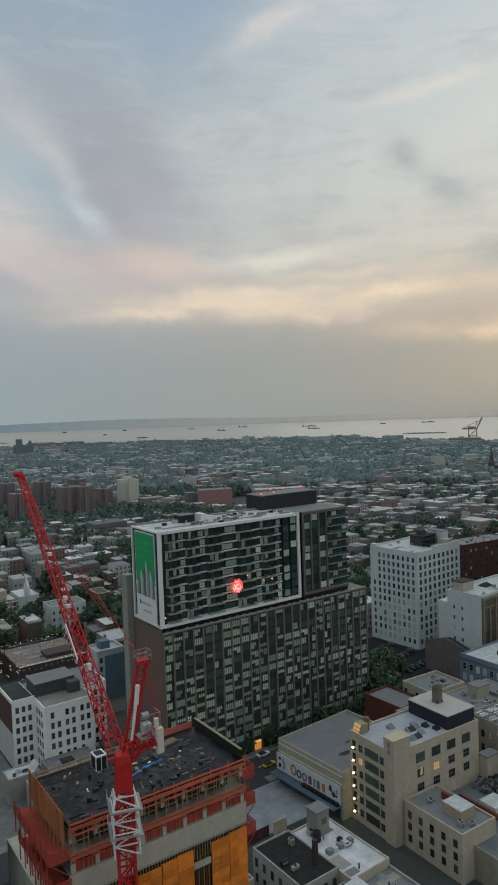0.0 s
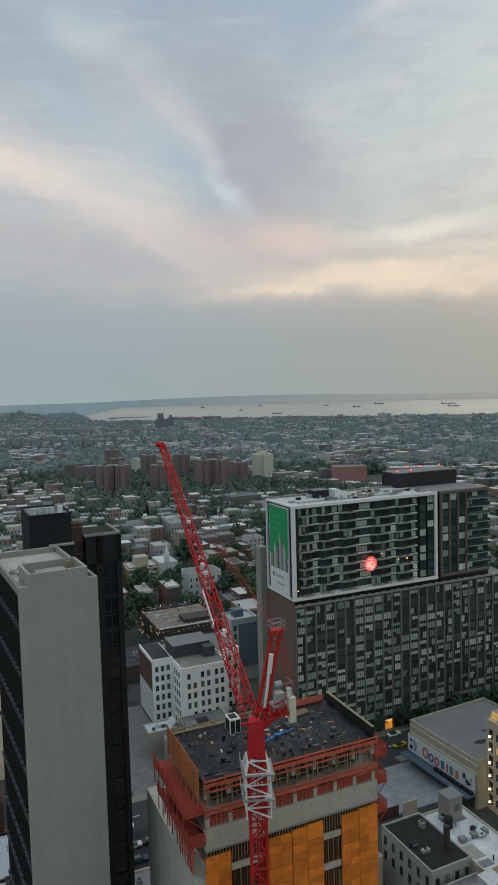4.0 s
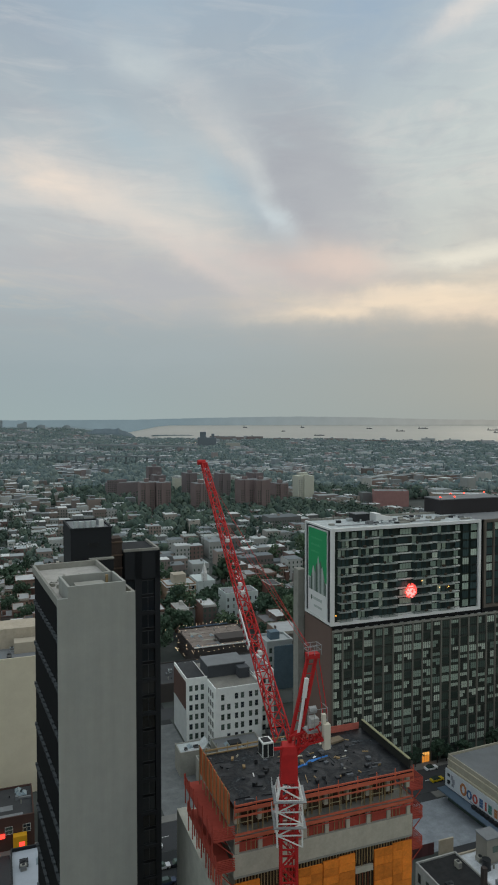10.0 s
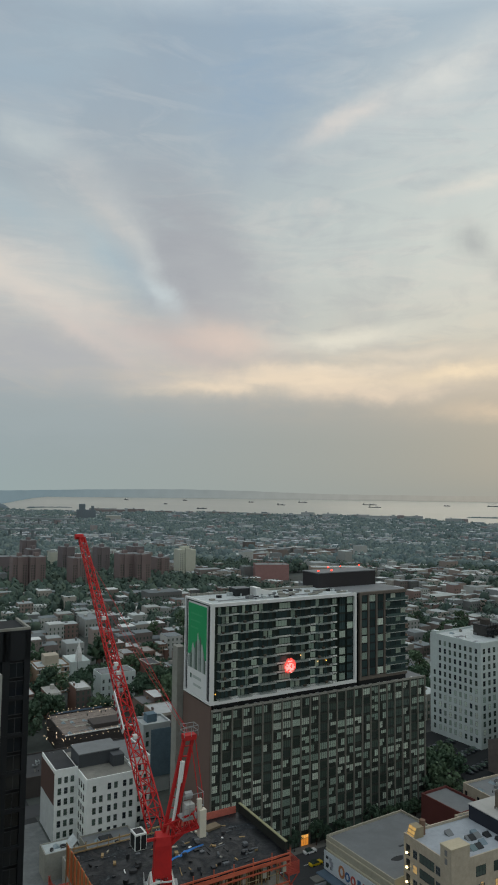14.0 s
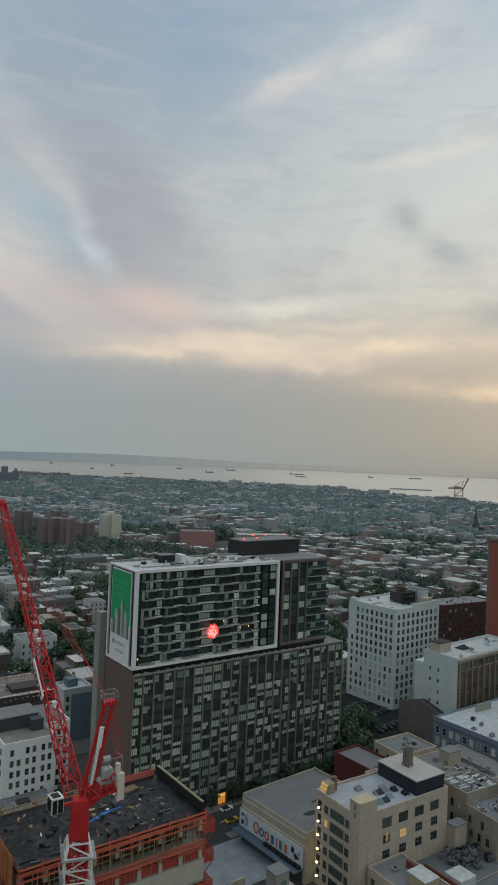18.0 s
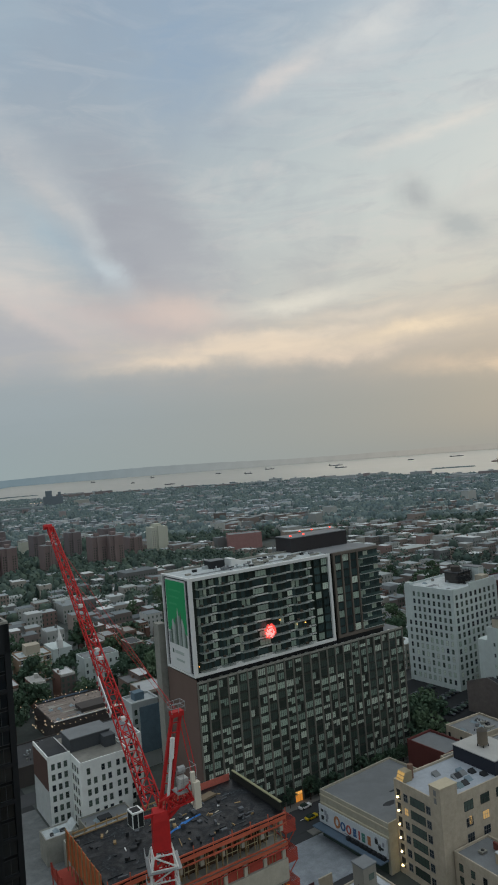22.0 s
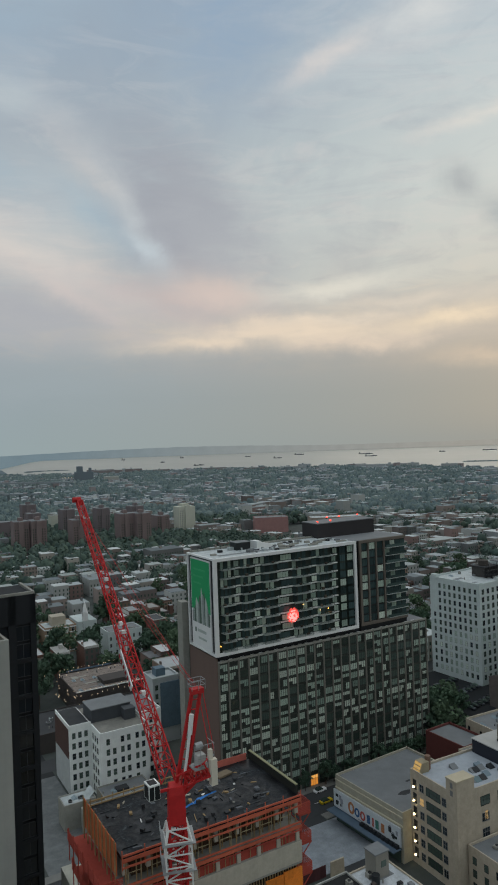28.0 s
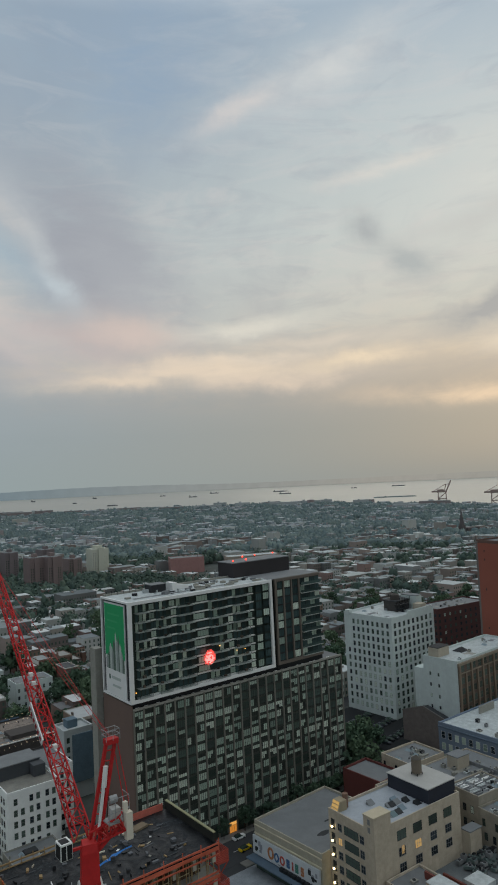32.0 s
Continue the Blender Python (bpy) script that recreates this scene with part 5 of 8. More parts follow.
def building(name, label, at, turn, w, d, h, wall, roof, parapet=0.9, faces=(), clutter=0, seed=1, category="building", cornice=None, base=0.0):
    T = thing(name, label, category, at=(at[0], at[1], base), turn=turn)
    rnd = random.Random(seed)
    part("wall_shell", box(0, 0, 0, w, d, h), wall, T)
    t = 0.35
    part("roof", box(t, t, h, w - t, d - t, h + 0.12), roof, T)
    if parapet:
        part("parapet", G().box(0, 0, h, w, t, h + parapet).box(0, d - t, h, w, d, h + parapet).box(0, t, h, t, d - t, h + parapet).box(w - t, t, h, w, d - t, h + parapet), wall, T)
    if cornice:
        part("cornice", G().box(-0.35, -0.35, h - 0.7, w + 0.1, 0, h - 0.1).box(-0.35, 0, h - 0.7, 0, d, h - 0.1), cornice, T)
    for face, spec in faces:
        face_windows(T, face, w, d, spec, rnd)
    for i in range(int(w * d / 70) if clutter > 3 else 0):
        bx, by = rnd.uniform(0.5, max(0.6, w - 6)), rnd.uniform(0.5, max(0.6, d - 5))
        part("roof_patch", box(bx, by, h + 0.12, min(w - 0.5, bx + rnd.uniform(1.5, 7)), min(d - 0.5, by + rnd.uniform(0.8, 5)), h + 0.125 + 0.004 * i), rnd.choice((ROOF_GREY, roof, roof, CONCRETE)), T)
    for i in range(int(clutter * 1.5)):
        bx, by = rnd.uniform(0.8, w - 3), rnd.uniform(0.8, d - 3)
        k = rnd.random()
        if k > 0.9:
            part("duct", G().beam((bx, by, h + 0.5), (min(w - 0.6, bx + rnd.uniform(1, 6)), by, h + 0.5), 0.5).box(bx - 0.4, by - 0.4, h + 0.1, bx + 0.4, by + 0.4, h + 1.2), rnd.choice((ROOF_WHITE, ROOF_GREY, CONCRETE)), T)
            continue
        if k < 0.45:
            U = roof_unit(T, bx, by, h + 0.12, rnd)
        elif k < 0.75:
            part("vent_pipe", G().rod((bx, by, h), (bx, by, h + rnd.uniform(0.6, 1.6)), 0.18), rnd.choice((CONCRETE, DARK_METAL)), T)
        else:
            part("skylight", G().add([(bx, by, h + 0.12), (bx + 1.8, by, h + 0.12), (bx + 1.8, by + 2.4, h + 0.12), (bx, by + 2.4, h + 0.12), (bx + 0.9, by + 0.4, h + 0.8), (bx + 0.9, by + 2.0, h + 0.8)],
                                     [(0, 1, 4), (1, 2, 5, 4), (2, 3, 5), (3, 0, 4, 5)]), surface("skylight_glass", (130, 146, 152), 0.3), T)
    return T


def water_tank(at, r=1.9, h=3.6, leg=2.2, wood=None):
    T = thing("water_tank", "wooden rooftop water tank on steel legs", "water tank", at=at)
    for sx, sy in ((-1, -1), (1, -1), (1, 1), (-1, 1)):
        part("leg", G().beam((sx * r * 0.7, sy * r * 0.7, 0), (sx * r * 0.7, sy * r * 0.7, leg), 0.2), DARK_METAL, T)
    part("barrel", G().rod((0, 0, leg), (0, 0, leg + h), r, r * 0.96, 16), wood or surface("tank_wood", (112, 104, 92), 0.9, var=0.2), T)
    part("cap", G().rod((0, 0, leg + h), (0, 0, leg + h + 1.0), r * 1.05, 0.1, 16), surface("tank_cap", (84, 80, 74), 0.9), T)
    return T


W_ = dict


# ---- the shop building with the long sign ----
def build_shop():
    T = building("shop_building", "low beige shop building with a long painted sign", (127.9, 141.6), 3.2, 31.0, 28.0, 13.2, surface("beige_block", (172, 168, 152), 0.9, var=0.12, stain=(140, 136, 118)), ROOF_GREY, 0.8, clutter=0, seed=2)
    part("wall_band", G().box(-0.25, 0, 10.0, 0, 28.0, 10.4).box(-0.2, 0, 12.4, 0, 28, 12.7), surface("band_stone", (196, 190, 168), 0.85), T)
    sign = part("sign_board", box(-0.55, 0.6, 4.4, -0.1, 28.4, 9.6), surface("sign_white", (196, 203, 207), 0.6, var=0.12, scale=0.4), T, "long white sign board")
    # coloured shapes of the sign, each one plain
    def ring(y, z, ry, rz, t):
        g, n = G(), 20
        for i in range(n):
            c, s = math.cos(2 * math.pi * i / n), math.sin(2 * math.pi * i / n)
            g.v += [(x, y + (ry + e) * c, z + (rz + e) * s) for x, e in ((-0.65, -t / 2), (-0.65, t / 2), (-0.55, t / 2), (-0.55, -t / 2))]
            m = ((i + 1) % n) * 4
            g.f += [(i * 4 + j, i * 4 + (j + 1) % 4, m + (j + 1) % 4, m + j) for j in range(4)]
        return g
    cols = {"r": (176, 84, 74), "b": (62, 96, 138), "g": (70, 124, 112), "o": (172, 116, 78), "p": (140, 144, 152)}
    mats = {k: surface("sign_" + {"r": "red", "b": "blue", "g": "green", "o": "orange", "p": "grey"}[k], v, 0.6, var=0.1) for k, v in cols.items()}
    part("sign_shape", ring(20.4, 6.9, 1.0, 1.4, 0.7), mats["o"], sign)
    part("sign_shape", ring(17.9, 6.6, 0.8, 1.05, 0.55), mats["b"], sign)
    part("sign_shape", ring(15.5, 6.6, 0.8, 1.05, 0.55), mats["r"], sign)
    for y0, y1, key in ((12.4, 13.7, "b"), (10.9, 11.5, "r"), (8.9, 10.2, "g"), (6.7, 7.9, "o")):
        for z0, z1 in ((5.5, 6.25), (6.35, 7.05), (7.15, 7.9)):
            part("sign_shape", box(-0.65, y0, z0, -0.56, y1, z1), mats[key], sign)
    rnd = random.Random(4)
    for y0 in (24.0, 1.4):
        for i in range(7):
            a, z = y0 + rnd.uniform(0, 2.8), 5.0 + rnd.uniform(0, 3.4)
            part("sign_picture", box(-0.6 - 0.004 * i, a, z, -0.55, a + rnd.uniform(0.5, 1.2), z + rnd.uniform(0.6, 1.6)), mats["p"] if i % 2 else DARK_METAL, sign)
    part("sign_bar", box(-0.6, 8.0, 4.75, -0.55, 17.5, 5.0), mats["p"], sign)
    # dark glass front and canopy below
    part("shop_front", box(-0.3, 1.0, 0.1, 0, 27.5, 3.6), DARK_GLASS, T)
    part("canopy", G().box(-3.4, 0.5, 3.7, -0.1, 28.6, 4.0), surface("canopy_blue", (86, 104, 120), 0.7, var=0.2), T)
    for i in range(9):
        part("wall_unit", box(-1.6, 1.0 + i * 1.7, 4.0, -0.6, 2.3 + i * 1.7, 4.9), DARK_METAL, T)
    hole = G()
    ringpts = [(9.5 + 2.2 * math.cos(a) * (1 + 0.2 * math.sin(3 * a)), 8.2 + 1.1 * math.sin(a)) for a in [2 * math.pi * i / 18 for i in range(18)]]
    hole.prism(ringpts, 13.32, 13.34)
    part("roof_patch", hole, ROOF_DARK, T, "dark wet patch on the roof")
    part("roof_patch", box(14.5, 12.2, 13.32, 16.4, 13.0, 13.34), ROOF_DARK, T)


build_shop()


def build_lamp_building():
    T = building("loft_building", "cream loft building with wall lamps and roof units", (130.6, 124.2), -2.0, 34.0, 17.4, 24.6, CREAM, surface("roof_silver", (160, 168, 176), 0.8, var=0.18, scale=0.25, stain=(140, 146, 150)), 0.8, seed=6)
    # side wall with a wall lamp on each floor
    big, small = window_mesh(5.4, 2.2, DARK_METAL, DARK_GLASS, 3), window_mesh(1.6, 2.0, GREY_FRAME, PANE_SKY, 1)
    litw = window_mesh(1.6, 2.0, GREY_FRAME, LIT, 1)
    for k in range(6):
        z = 20.6 - k * 3.7
        part("window", big, None, T, at=(0, 11.3, z), turn=-90)
        part("window", litw if k == 1 else small, None, T, at=(0, 13.8, z), turn=-90)
        part("window", small, None, T, at=(0, 5.4, z), turn=-90)
        part("wall_recess", box(-0.06, 15.0, z - 0.3, 0, 16.4, z + 2.4), DARK_METAL, T)
        L = part("wall_lamp", G().rod((-0.5, 15.7, z + 0.35), (-0.5, 15.7, z + 0.75), 0.34, 0.2), glow("wall_lamp_glow", (255, 226, 166), 6.0), T, "round warm wall lamp")
        part("lamp_arm", box(-0.5, 15.66, z + 0.75, 0, 15.74, z + 0.83), DARK_METAL, L)
    # the corner bay rises above the roof
    part("corner_bay", box(-0.35, -0.35, 0, 5.8, 3.4, 28.6), CREAM, T)
    part("corner_cap", box(-0.45, -0.45, 28.6, 5.9, 3.5, 28.9), surface("stone_cap", (186, 176, 152), 0.9), T)
    for z in (24.6, 26.6):
        part("corner_niche", box(-0.4, 1.0, z, -0.35, 1.9, z + 1.4), GREY_FRAME, T)
    # front face: large dark windows above lit ones
    wide = window_mesh(3.4, 2.4, DARK_METAL, DARK_GLASS, 2)
    lit = window_mesh(2.6, 2.2, GREY_FRAME, LIT, 2)
    dim = window_mesh(2.6, 2.2, GREY_FRAME, PANE_SKY, 2)
    for i, x in enumerate((8.2, 14.4, 20.6, 26.8)):
        part("window", wide, None, T, at=(x, 0, 20.4))
        part("window", (dim, lit, dim, dim)[i], None, T, at=(x + 0.4, 0, 16.2))
        part("window", dim, None, T, at=(x + 0.4, 0, 12.2))
    part("window", window_mesh(1.2, 2.2, GREY_FRAME, LIT, 0), None, T, at=(9.6, 0.0, 16.6))
    # roof things
    G1 = part("greenhouse", G().add([(0.4, 14.2, 24.7), (4.0, 14.2, 24.7), (4.0, 17.0, 24.7), (0.4, 17.0, 24.7), (1.6, 14.2, 27.4), (1.6, 17.0, 27.4), (4.0, 14.2, 27.4), (4.0, 17.0, 27.4)],
                                  [(0, 1, 6, 4), (3, 5, 7, 2), (0, 4, 5, 3), (4, 6, 7, 5), (1, 2, 7, 6)]), surface("greenhouse_frame", (150, 140, 116), 0.6), T, "lit rooftop conservatory")
    g = G()
    for i in range(3):
        for j in range(2):
            k0, k1, y0, y1 = i / 3 + 0.03, (i + 1) / 3 - 0.03, 14.3 + j * 1.35, 15.55 + j * 1.35
            g.add([(0.36 + 1.2 * k0, y0, 24.74 + 2.7 * k0), (0.36 + 1.2 * k1, y0, 24.74 + 2.7 * k1), (0.36 + 1.2 * k1, y1, 24.74 + 2.7 * k1), (0.36 + 1.2 * k0, y1, 24.74 + 2.7 * k0)], [(0, 3, 2, 1)])
    part("greenhouse_pane", g, glow("warm_pane", (232, 190, 120), 0.55), G1)
    part("chimney", G().rod((4.8, 15.6, 24.7), (4.8, 15.6, 28.4), 0.8, 0.8, 10), surface("chimney_brick", (120, 96, 82), 0.9), T)
    rnd = random.Random(8)
    for i in range(13):
        bx, by = 7 + rnd.uniform(0, 13), 2.5 + rnd.uniform(0, 9)
        part("solar_rack", G().add([(bx, by, 24.75), (bx + 2.0, by, 24.75), (bx + 2.0, by + 1.6, 25.6), (bx, by + 1.6, 25.6), (bx, by + 1.7, 24.75), (bx + 2.0, by + 1.7, 24.75)],
                                   [(0, 1, 2, 3), (3, 2, 5, 4), (0, 3, 4), (1, 5, 2)]), rnd.choice((surface("slate_panel", (110, 128, 138), 0.4), ROOF_GREY, surface("teal_panel", (92, 112, 116), 0.5), DARK_METAL)), T)
    P = part("dark_plant_room", box(22.6, 1.4, 24.7, 34.0, 16.4, 28.6), surface("navy_cladding", (44, 48, 58), 0.75, var=0.1), T, "dark navy clad plant room")
    part("plant_roof", G().box(22.4, 1.2, 28.6, 34.2, 16.6, 28.85), surface("plant_roof_pale", (172, 172, 168), 0.9, var=0.15), P)
    water_tank((158.8, 133.0, 28.85), 1.5, 3.8, 0.7)


build_lamp_building()


def build_right_blocks():
    stained = surface("stained_cream", (152, 146, 132), 0.92, var=0.26, scale=0.12, fine=0.7, stain=(112, 107, 98))
    # stained loft with a stepped front
    T = building("stained_loft", "stained cream loft with small windows and cluttered roof", (171.6, 111.2), -6.0, 13.0, 12.0, 17.8, stained, ROOF_GREY, 0.7,
                 [("left", W_(cols=2, rows=1, z0=14.0, dz=3.5, size=(1.0, 2.0), margin=(1.5, 5), frame="dark")), ("left", W_(cols=3, rows=1, z0=10.2, dz=3.5, size=(1.1, 2.0), margin=(2, 3), frame="dark")),
                  ("left", W_(cols=2, rows=1, z0=5.6, dz=3, size=(1.0, 2.0), margin=(3, 4), frame="dark")), ("front", W_(cols=1, rows=1, z0=12.6, dz=3, size=(2.8, 2.6), margin=(2, 8), frame="dark", bars=0))], clutter=14, seed=12)
    T = building("stepped_loft", "stained cream rear loft with white sheets on its roof", (173.4, 123.0), -5.0, 15.0, 11.0, 20.6, stained, ROOF_GREY, 0.6,
                 [("left", W_(cols=2, rows=2, z0=11.4, dz=4.2, size=(1.2, 2.0), margin=(5, 2), frame="dark"))], clutter=6, seed=41)
    part("lit_window", box(-0.08, 7.4, 10.6, -0.02, 9.0, 12.2), LIT, T, "window lit warm from inside")
    for i in range(16):
        rnd = random.Random(40 + i)
        for k in range(3):
            bx, by = 0.8 + k * 4.6 + rnd.uniform(0, 0.8), 0.7 + i * 0.6
            part("roof_sheet", box(bx, by, 20.8, bx + rnd.uniform(2.2, 4.2), by + rnd.uniform(0.15, 0.42), 20.9 + rnd.uniform(0.05, 0.3)), rnd.choice((ROOF_WHITE, WHITE_PAINT, ROOF_GREY)), T)
    T = building("tall_loft", "cream loft wall with scattered small windows", (184.6, 110.0), -9.0, 34.0, 9.0, 22.2, stained, ROOF_WHITE, 0.8,
                 [("front", W_(cols=6, rows=1, z0=11.5, dz=3, size=(1.0, 2.2), margin=(2, 14), frame="dark", bars=0)), ("front", W_(cols=3, rows=2, z0=15.2, dz=3.6, size=(0.9, 1.9), margin=(9, 8), frame="dark", bars=0)),
                  ("front", W_(cols=4, rows=1, z0=9.2, dz=3, size=(0.9, 1.2), margin=(9, 12), frame="dark", bars=0)), ("left", W_(cols=1, rows=1, z0=18, dz=3, size=(1.2, 2.2), margin=(3, 3), frame="grey"))], clutter=6, seed=13)
    building("rear_roof_block", "low block with a roof full of vents and ducts", (190.2, 119.4), -6.0, 27.0, 14.0, 15.2, CREAM, ROOF_GREY, 0.5, clutter=30, seed=42)
    part("bent_flashing", G().add([(14, 0.3, 22.5), (16, 0.3, 22.5), (15.6, 0.8, 24.6)], [(0, 1, 2), (2, 1, 0)]), ROOF_WHITE, T)
    # the low roof with machinery before them
    low = surface("low_roof_grey", (106, 112, 114), 0.92, var=0.3, scale=0.15, stain=(78, 84, 86))
    T = building("low_annex", "low annex with grey roof and crowded cooling units", (136.0, 84.0), -2.0, 70.0, 25.0, 8.0, stained, low, 0.5, seed=14)
    part("upper_annex", box(14.0, 25.0, 0, 36.0, 41.0, 7.8), low, T)
    rnd = random.Random(15)
    green_metal = surface("unit_green", (88, 102, 100), 0.6, var=0.2, each=0.2)
    for i in range(52):
        bx, by = 21.0 + rnd.uniform(0, 12), 28.5 + rnd.uniform(0, 9)
        roof_unit(T, bx, by, 8.0 + rnd.choice((0, 0, 0.9)), rnd, (green_metal, green_metal, DARK_METAL, ROOF_GREY))
    for i in range(8):
        bx, by = 23 + rnd.uniform(0, 8), 30 + rnd.uniform(0, 6)
        part("duct", G().beam((bx, by, 8.8), (bx + rnd.uniform(-4, 4), by + rnd.uniform(-4, 4), 8.8), 0.7), green_metal, T)
    part("stair_tower", box(27.4, 37.2, 7.8, 32.4, 40.2, 15.0), CREAM, T, "cream stair tower")
    part("stair_tower_roof", box(27.2, 37.0, 15.0, 32.6, 40.4, 15.3), ROOF_GREY, T)
    part("white_hut", box(14.5, 24.5, 8.0, 20.5, 30.0, 10.4), ROOF_WHITE, T, "white roof hut")
    for i in range(9):
        bx, by = 20 + rnd.uniform(0, 44), 2 + rnd.uniform(0, 20)
        part("roof_stain", box(bx, by, 8.12, bx + rnd.uniform(2, 7), by + rnd.uniform(1, 4), 8.13 + 0.004 * i), rnd.choice((ROOF_DARK, low, ROOF_GREY)), T)
    part("party_wall", box(13.6, 10.0, 8.0, 14.2, 36.0, 9.6), BRICK_RED, T, "red brick party wall")
    part("brick_hut", box(42.4, 12.4, 8.0, 50.4, 22.2, 12.4), surface("dark_brick", (78, 58, 52), 0.9, var=0.15), T, "dark brick roof hut")
    part("brick_hut_roof", box(42.2, 12.2, 12.4, 50.6, 22.4, 12.7), ROOF_WHITE, T)
    part("kerb_wall", box(30.0, 11.0, 8.1, 70, 11.5, 8.7), CREAM, T)
    for i in range(7):
        bx = 36 + i * 4.4
        part("roof_unit", box(bx, 4 + (i % 3) * 2.0, 8.1, bx + 1.6, 5.6 + (i % 3) * 2.0, 9.2), ROOF_GREY, T)
    T = building("corner_annex", "cream corner annex with a pale flat roof", (132.4, 104.0), -2.0, 12.5, 19.4, 12.0, CREAM, ROOF_GREY, 0.7, [("left", W_(cols=5, rows=3, z0=2.2, dz=3.2, size=(1.3, 1.8), margin=(1.5, 1.5), frame="dark"))], clutter=4, seed=16)
    part("stair_hut", box(4.5, 4.0, 12.1, 9.5, 10.0, 14.8), surface("hut_tan", (164, 150, 128), 0.9, var=0.12), T)
    part("stair_hut_roof", box(4.4, 3.9, 14.8, 9.6, 10.1, 15.0), ROOF_WHITE, T)
    part("brick_side", box(9.0, 10.5, 12.1, 9.6, 14.5, 14.0), BRICK_RED, T)
    # behind the loft: small brick block and cream blocks
    T = building("brick_annex", "dark red brick block with pale roof", (172.5, 160.4), 2.0, 12.0, 17.0, 13.0, surface("annex_brick", (104, 60, 56), 0.9, var=0.15), ROOF_GREY, 0.9, seed=17)
    part("lean_to_roof", G().box(-0.2, -3.6, 9.0, 5.0, 0, 9.2), surface("pale_green_roof", (138, 158, 152), 0.7), T)
    part("lean_to", box(0, -3.4, 0, 4.8, 0, 9.0), surface("annex_brick", (104, 60, 56)), T)
    building("cream_block", "small cream block with flat cluttered roof", (185.4, 158.0), -3.0, 17.0, 14.0, 15.8, CREAM, ROOF_GREY, 0.8, [("front", W_(cols=4, rows=2, z0=8.4, dz=4.0, size=(1.0, 1.9), margin=(3, 1.5), frame="dark")), ("left", W_(cols=3, rows=2, z0=8.4, dz=4, size=(1.0, 1.9), frame="dark"))], clutter=10, seed=18)
    T = building("grey_roof_block", "flat-roofed block with vents and a cream stair head", (166.0, 134.0), -3.0, 46.0, 24.0, 15.0, CREAM, ROOF_GREY, 0.5, clutter=30, seed=19)
    part("stair_head", box(29.0, 14.0, 15.0, 35.0, 18.5, 19.2), surface("tan_stucco", (170, 162, 146), 0.9), T)
    part("stair_head_roof", box(28.8, 13.8, 19.2, 35.2, 18.7, 19.45), ROOF_GREY, T)
    part("screen_wall", box(36.0, 2.0, 15.0, 36.4, 16.0, 16.4), ROOF_GREY, T)
    # blue-grey building with a courtyard
    bx, by, bh = 217.6, 111.0, 19.0
    blue = surface("blue_grey_brick", (112, 126, 142), 0.88, var=0.1)
    T = thing("courtyard_building", "blue-grey brick building with white roof and red courtyard", "building", at=(bx, by, 0))
    red = surface("red_courtyard", (168, 74, 56), 0.88, var=0.12)
    part("wing", box(0, 0, 0, 14.5, 60, bh), blue, T)
    part("wing", box(31, 0, 0, 52, 60, bh), blue, T)
    part("wing", box(14.5, 32.4, 0, 31, 60, bh), blue, T)
    part("wing", box(14.5, 0, 0, 31, 16.0, bh), blue, T)
    part("roof", G().box(0.4, 0.4, bh, 14.5, 59.6, bh + 0.12).box(31, 0.4, bh, 51.6, 59.6, bh + 0.12).box(14.5, 32.4, bh, 31, 59.6, bh + 0.12).box(14.5, 0.4, bh, 31, 16.0, bh + 0.12), ROOF_WHITE, T, "white coated flat roof")
    part("court_wall", box(30.6, 16.0, 5, 31.0, 32.4, bh + 0.5), red, T, "red courtyard wall")
    part("court_wall", box(14.5, 32.0, 5, 30.6, 32.4, bh + 0.5), red, T)
    part("court_wall", box(14.5, 16.0, 5, 14.9, 32.0, bh + 0.5), red, T)
    part("court_floor", box(14.9, 16.0, 0, 30.6, 32, 5), ROOF_GREY, T)
    cw = window_mesh(1.3, 2.0, PALE_FRAME, PANE_SKY, 0)
    for i in range(7):
        part("window", cw, None, T, at=(30.6, 30.6 - i * 2.2, 14.0), turn=-90)
    part("parapet", G().box(0, 0, bh, 0.4, 60, bh + 1.1).box(0.4, 59.6, bh, 52, 60, bh + 0.8).box(51.6, 0, bh, 52, 59.6, bh + 0.8), blue, T)
    part("cornice", box(-0.3, 0, bh - 0.9, 0, 60, bh - 0.3), surface("cornice_blue", (94, 108, 124), 0.8), T)
    win = window_mesh(1.7, 2.5, PALE_FRAME, PANE_SKY, 0)
    win2 = window_mesh(1.7, 2.5, PALE_FRAME, PALE_PANE, 0)
    rnd = random.Random(21)
    for i in range(19):
        for k in range(4):
            part("window", win if rnd.random() < 0.4 else win2, None, T, at=(0, 58.6 - i * 3.05, bh - 4.6 - k * 4.2), turn=-90)
    for i in range(26):
        x, y = rnd.choice((rnd.uniform(2, 12), rnd.uniform(33, 49))), rnd.uniform(3, 56)
        s = rnd.uniform(0.7, 1.9)
        roof_unit(T, x, y, bh + 0.12, rnd, (ROOF_GREY, DARK_METAL, CONCRETE))
    part("stair_wall", box(20, 55.0, bh + 0.1, 30, 55.5, bh + 3), CONCRETE, T)


build_right_blocks()


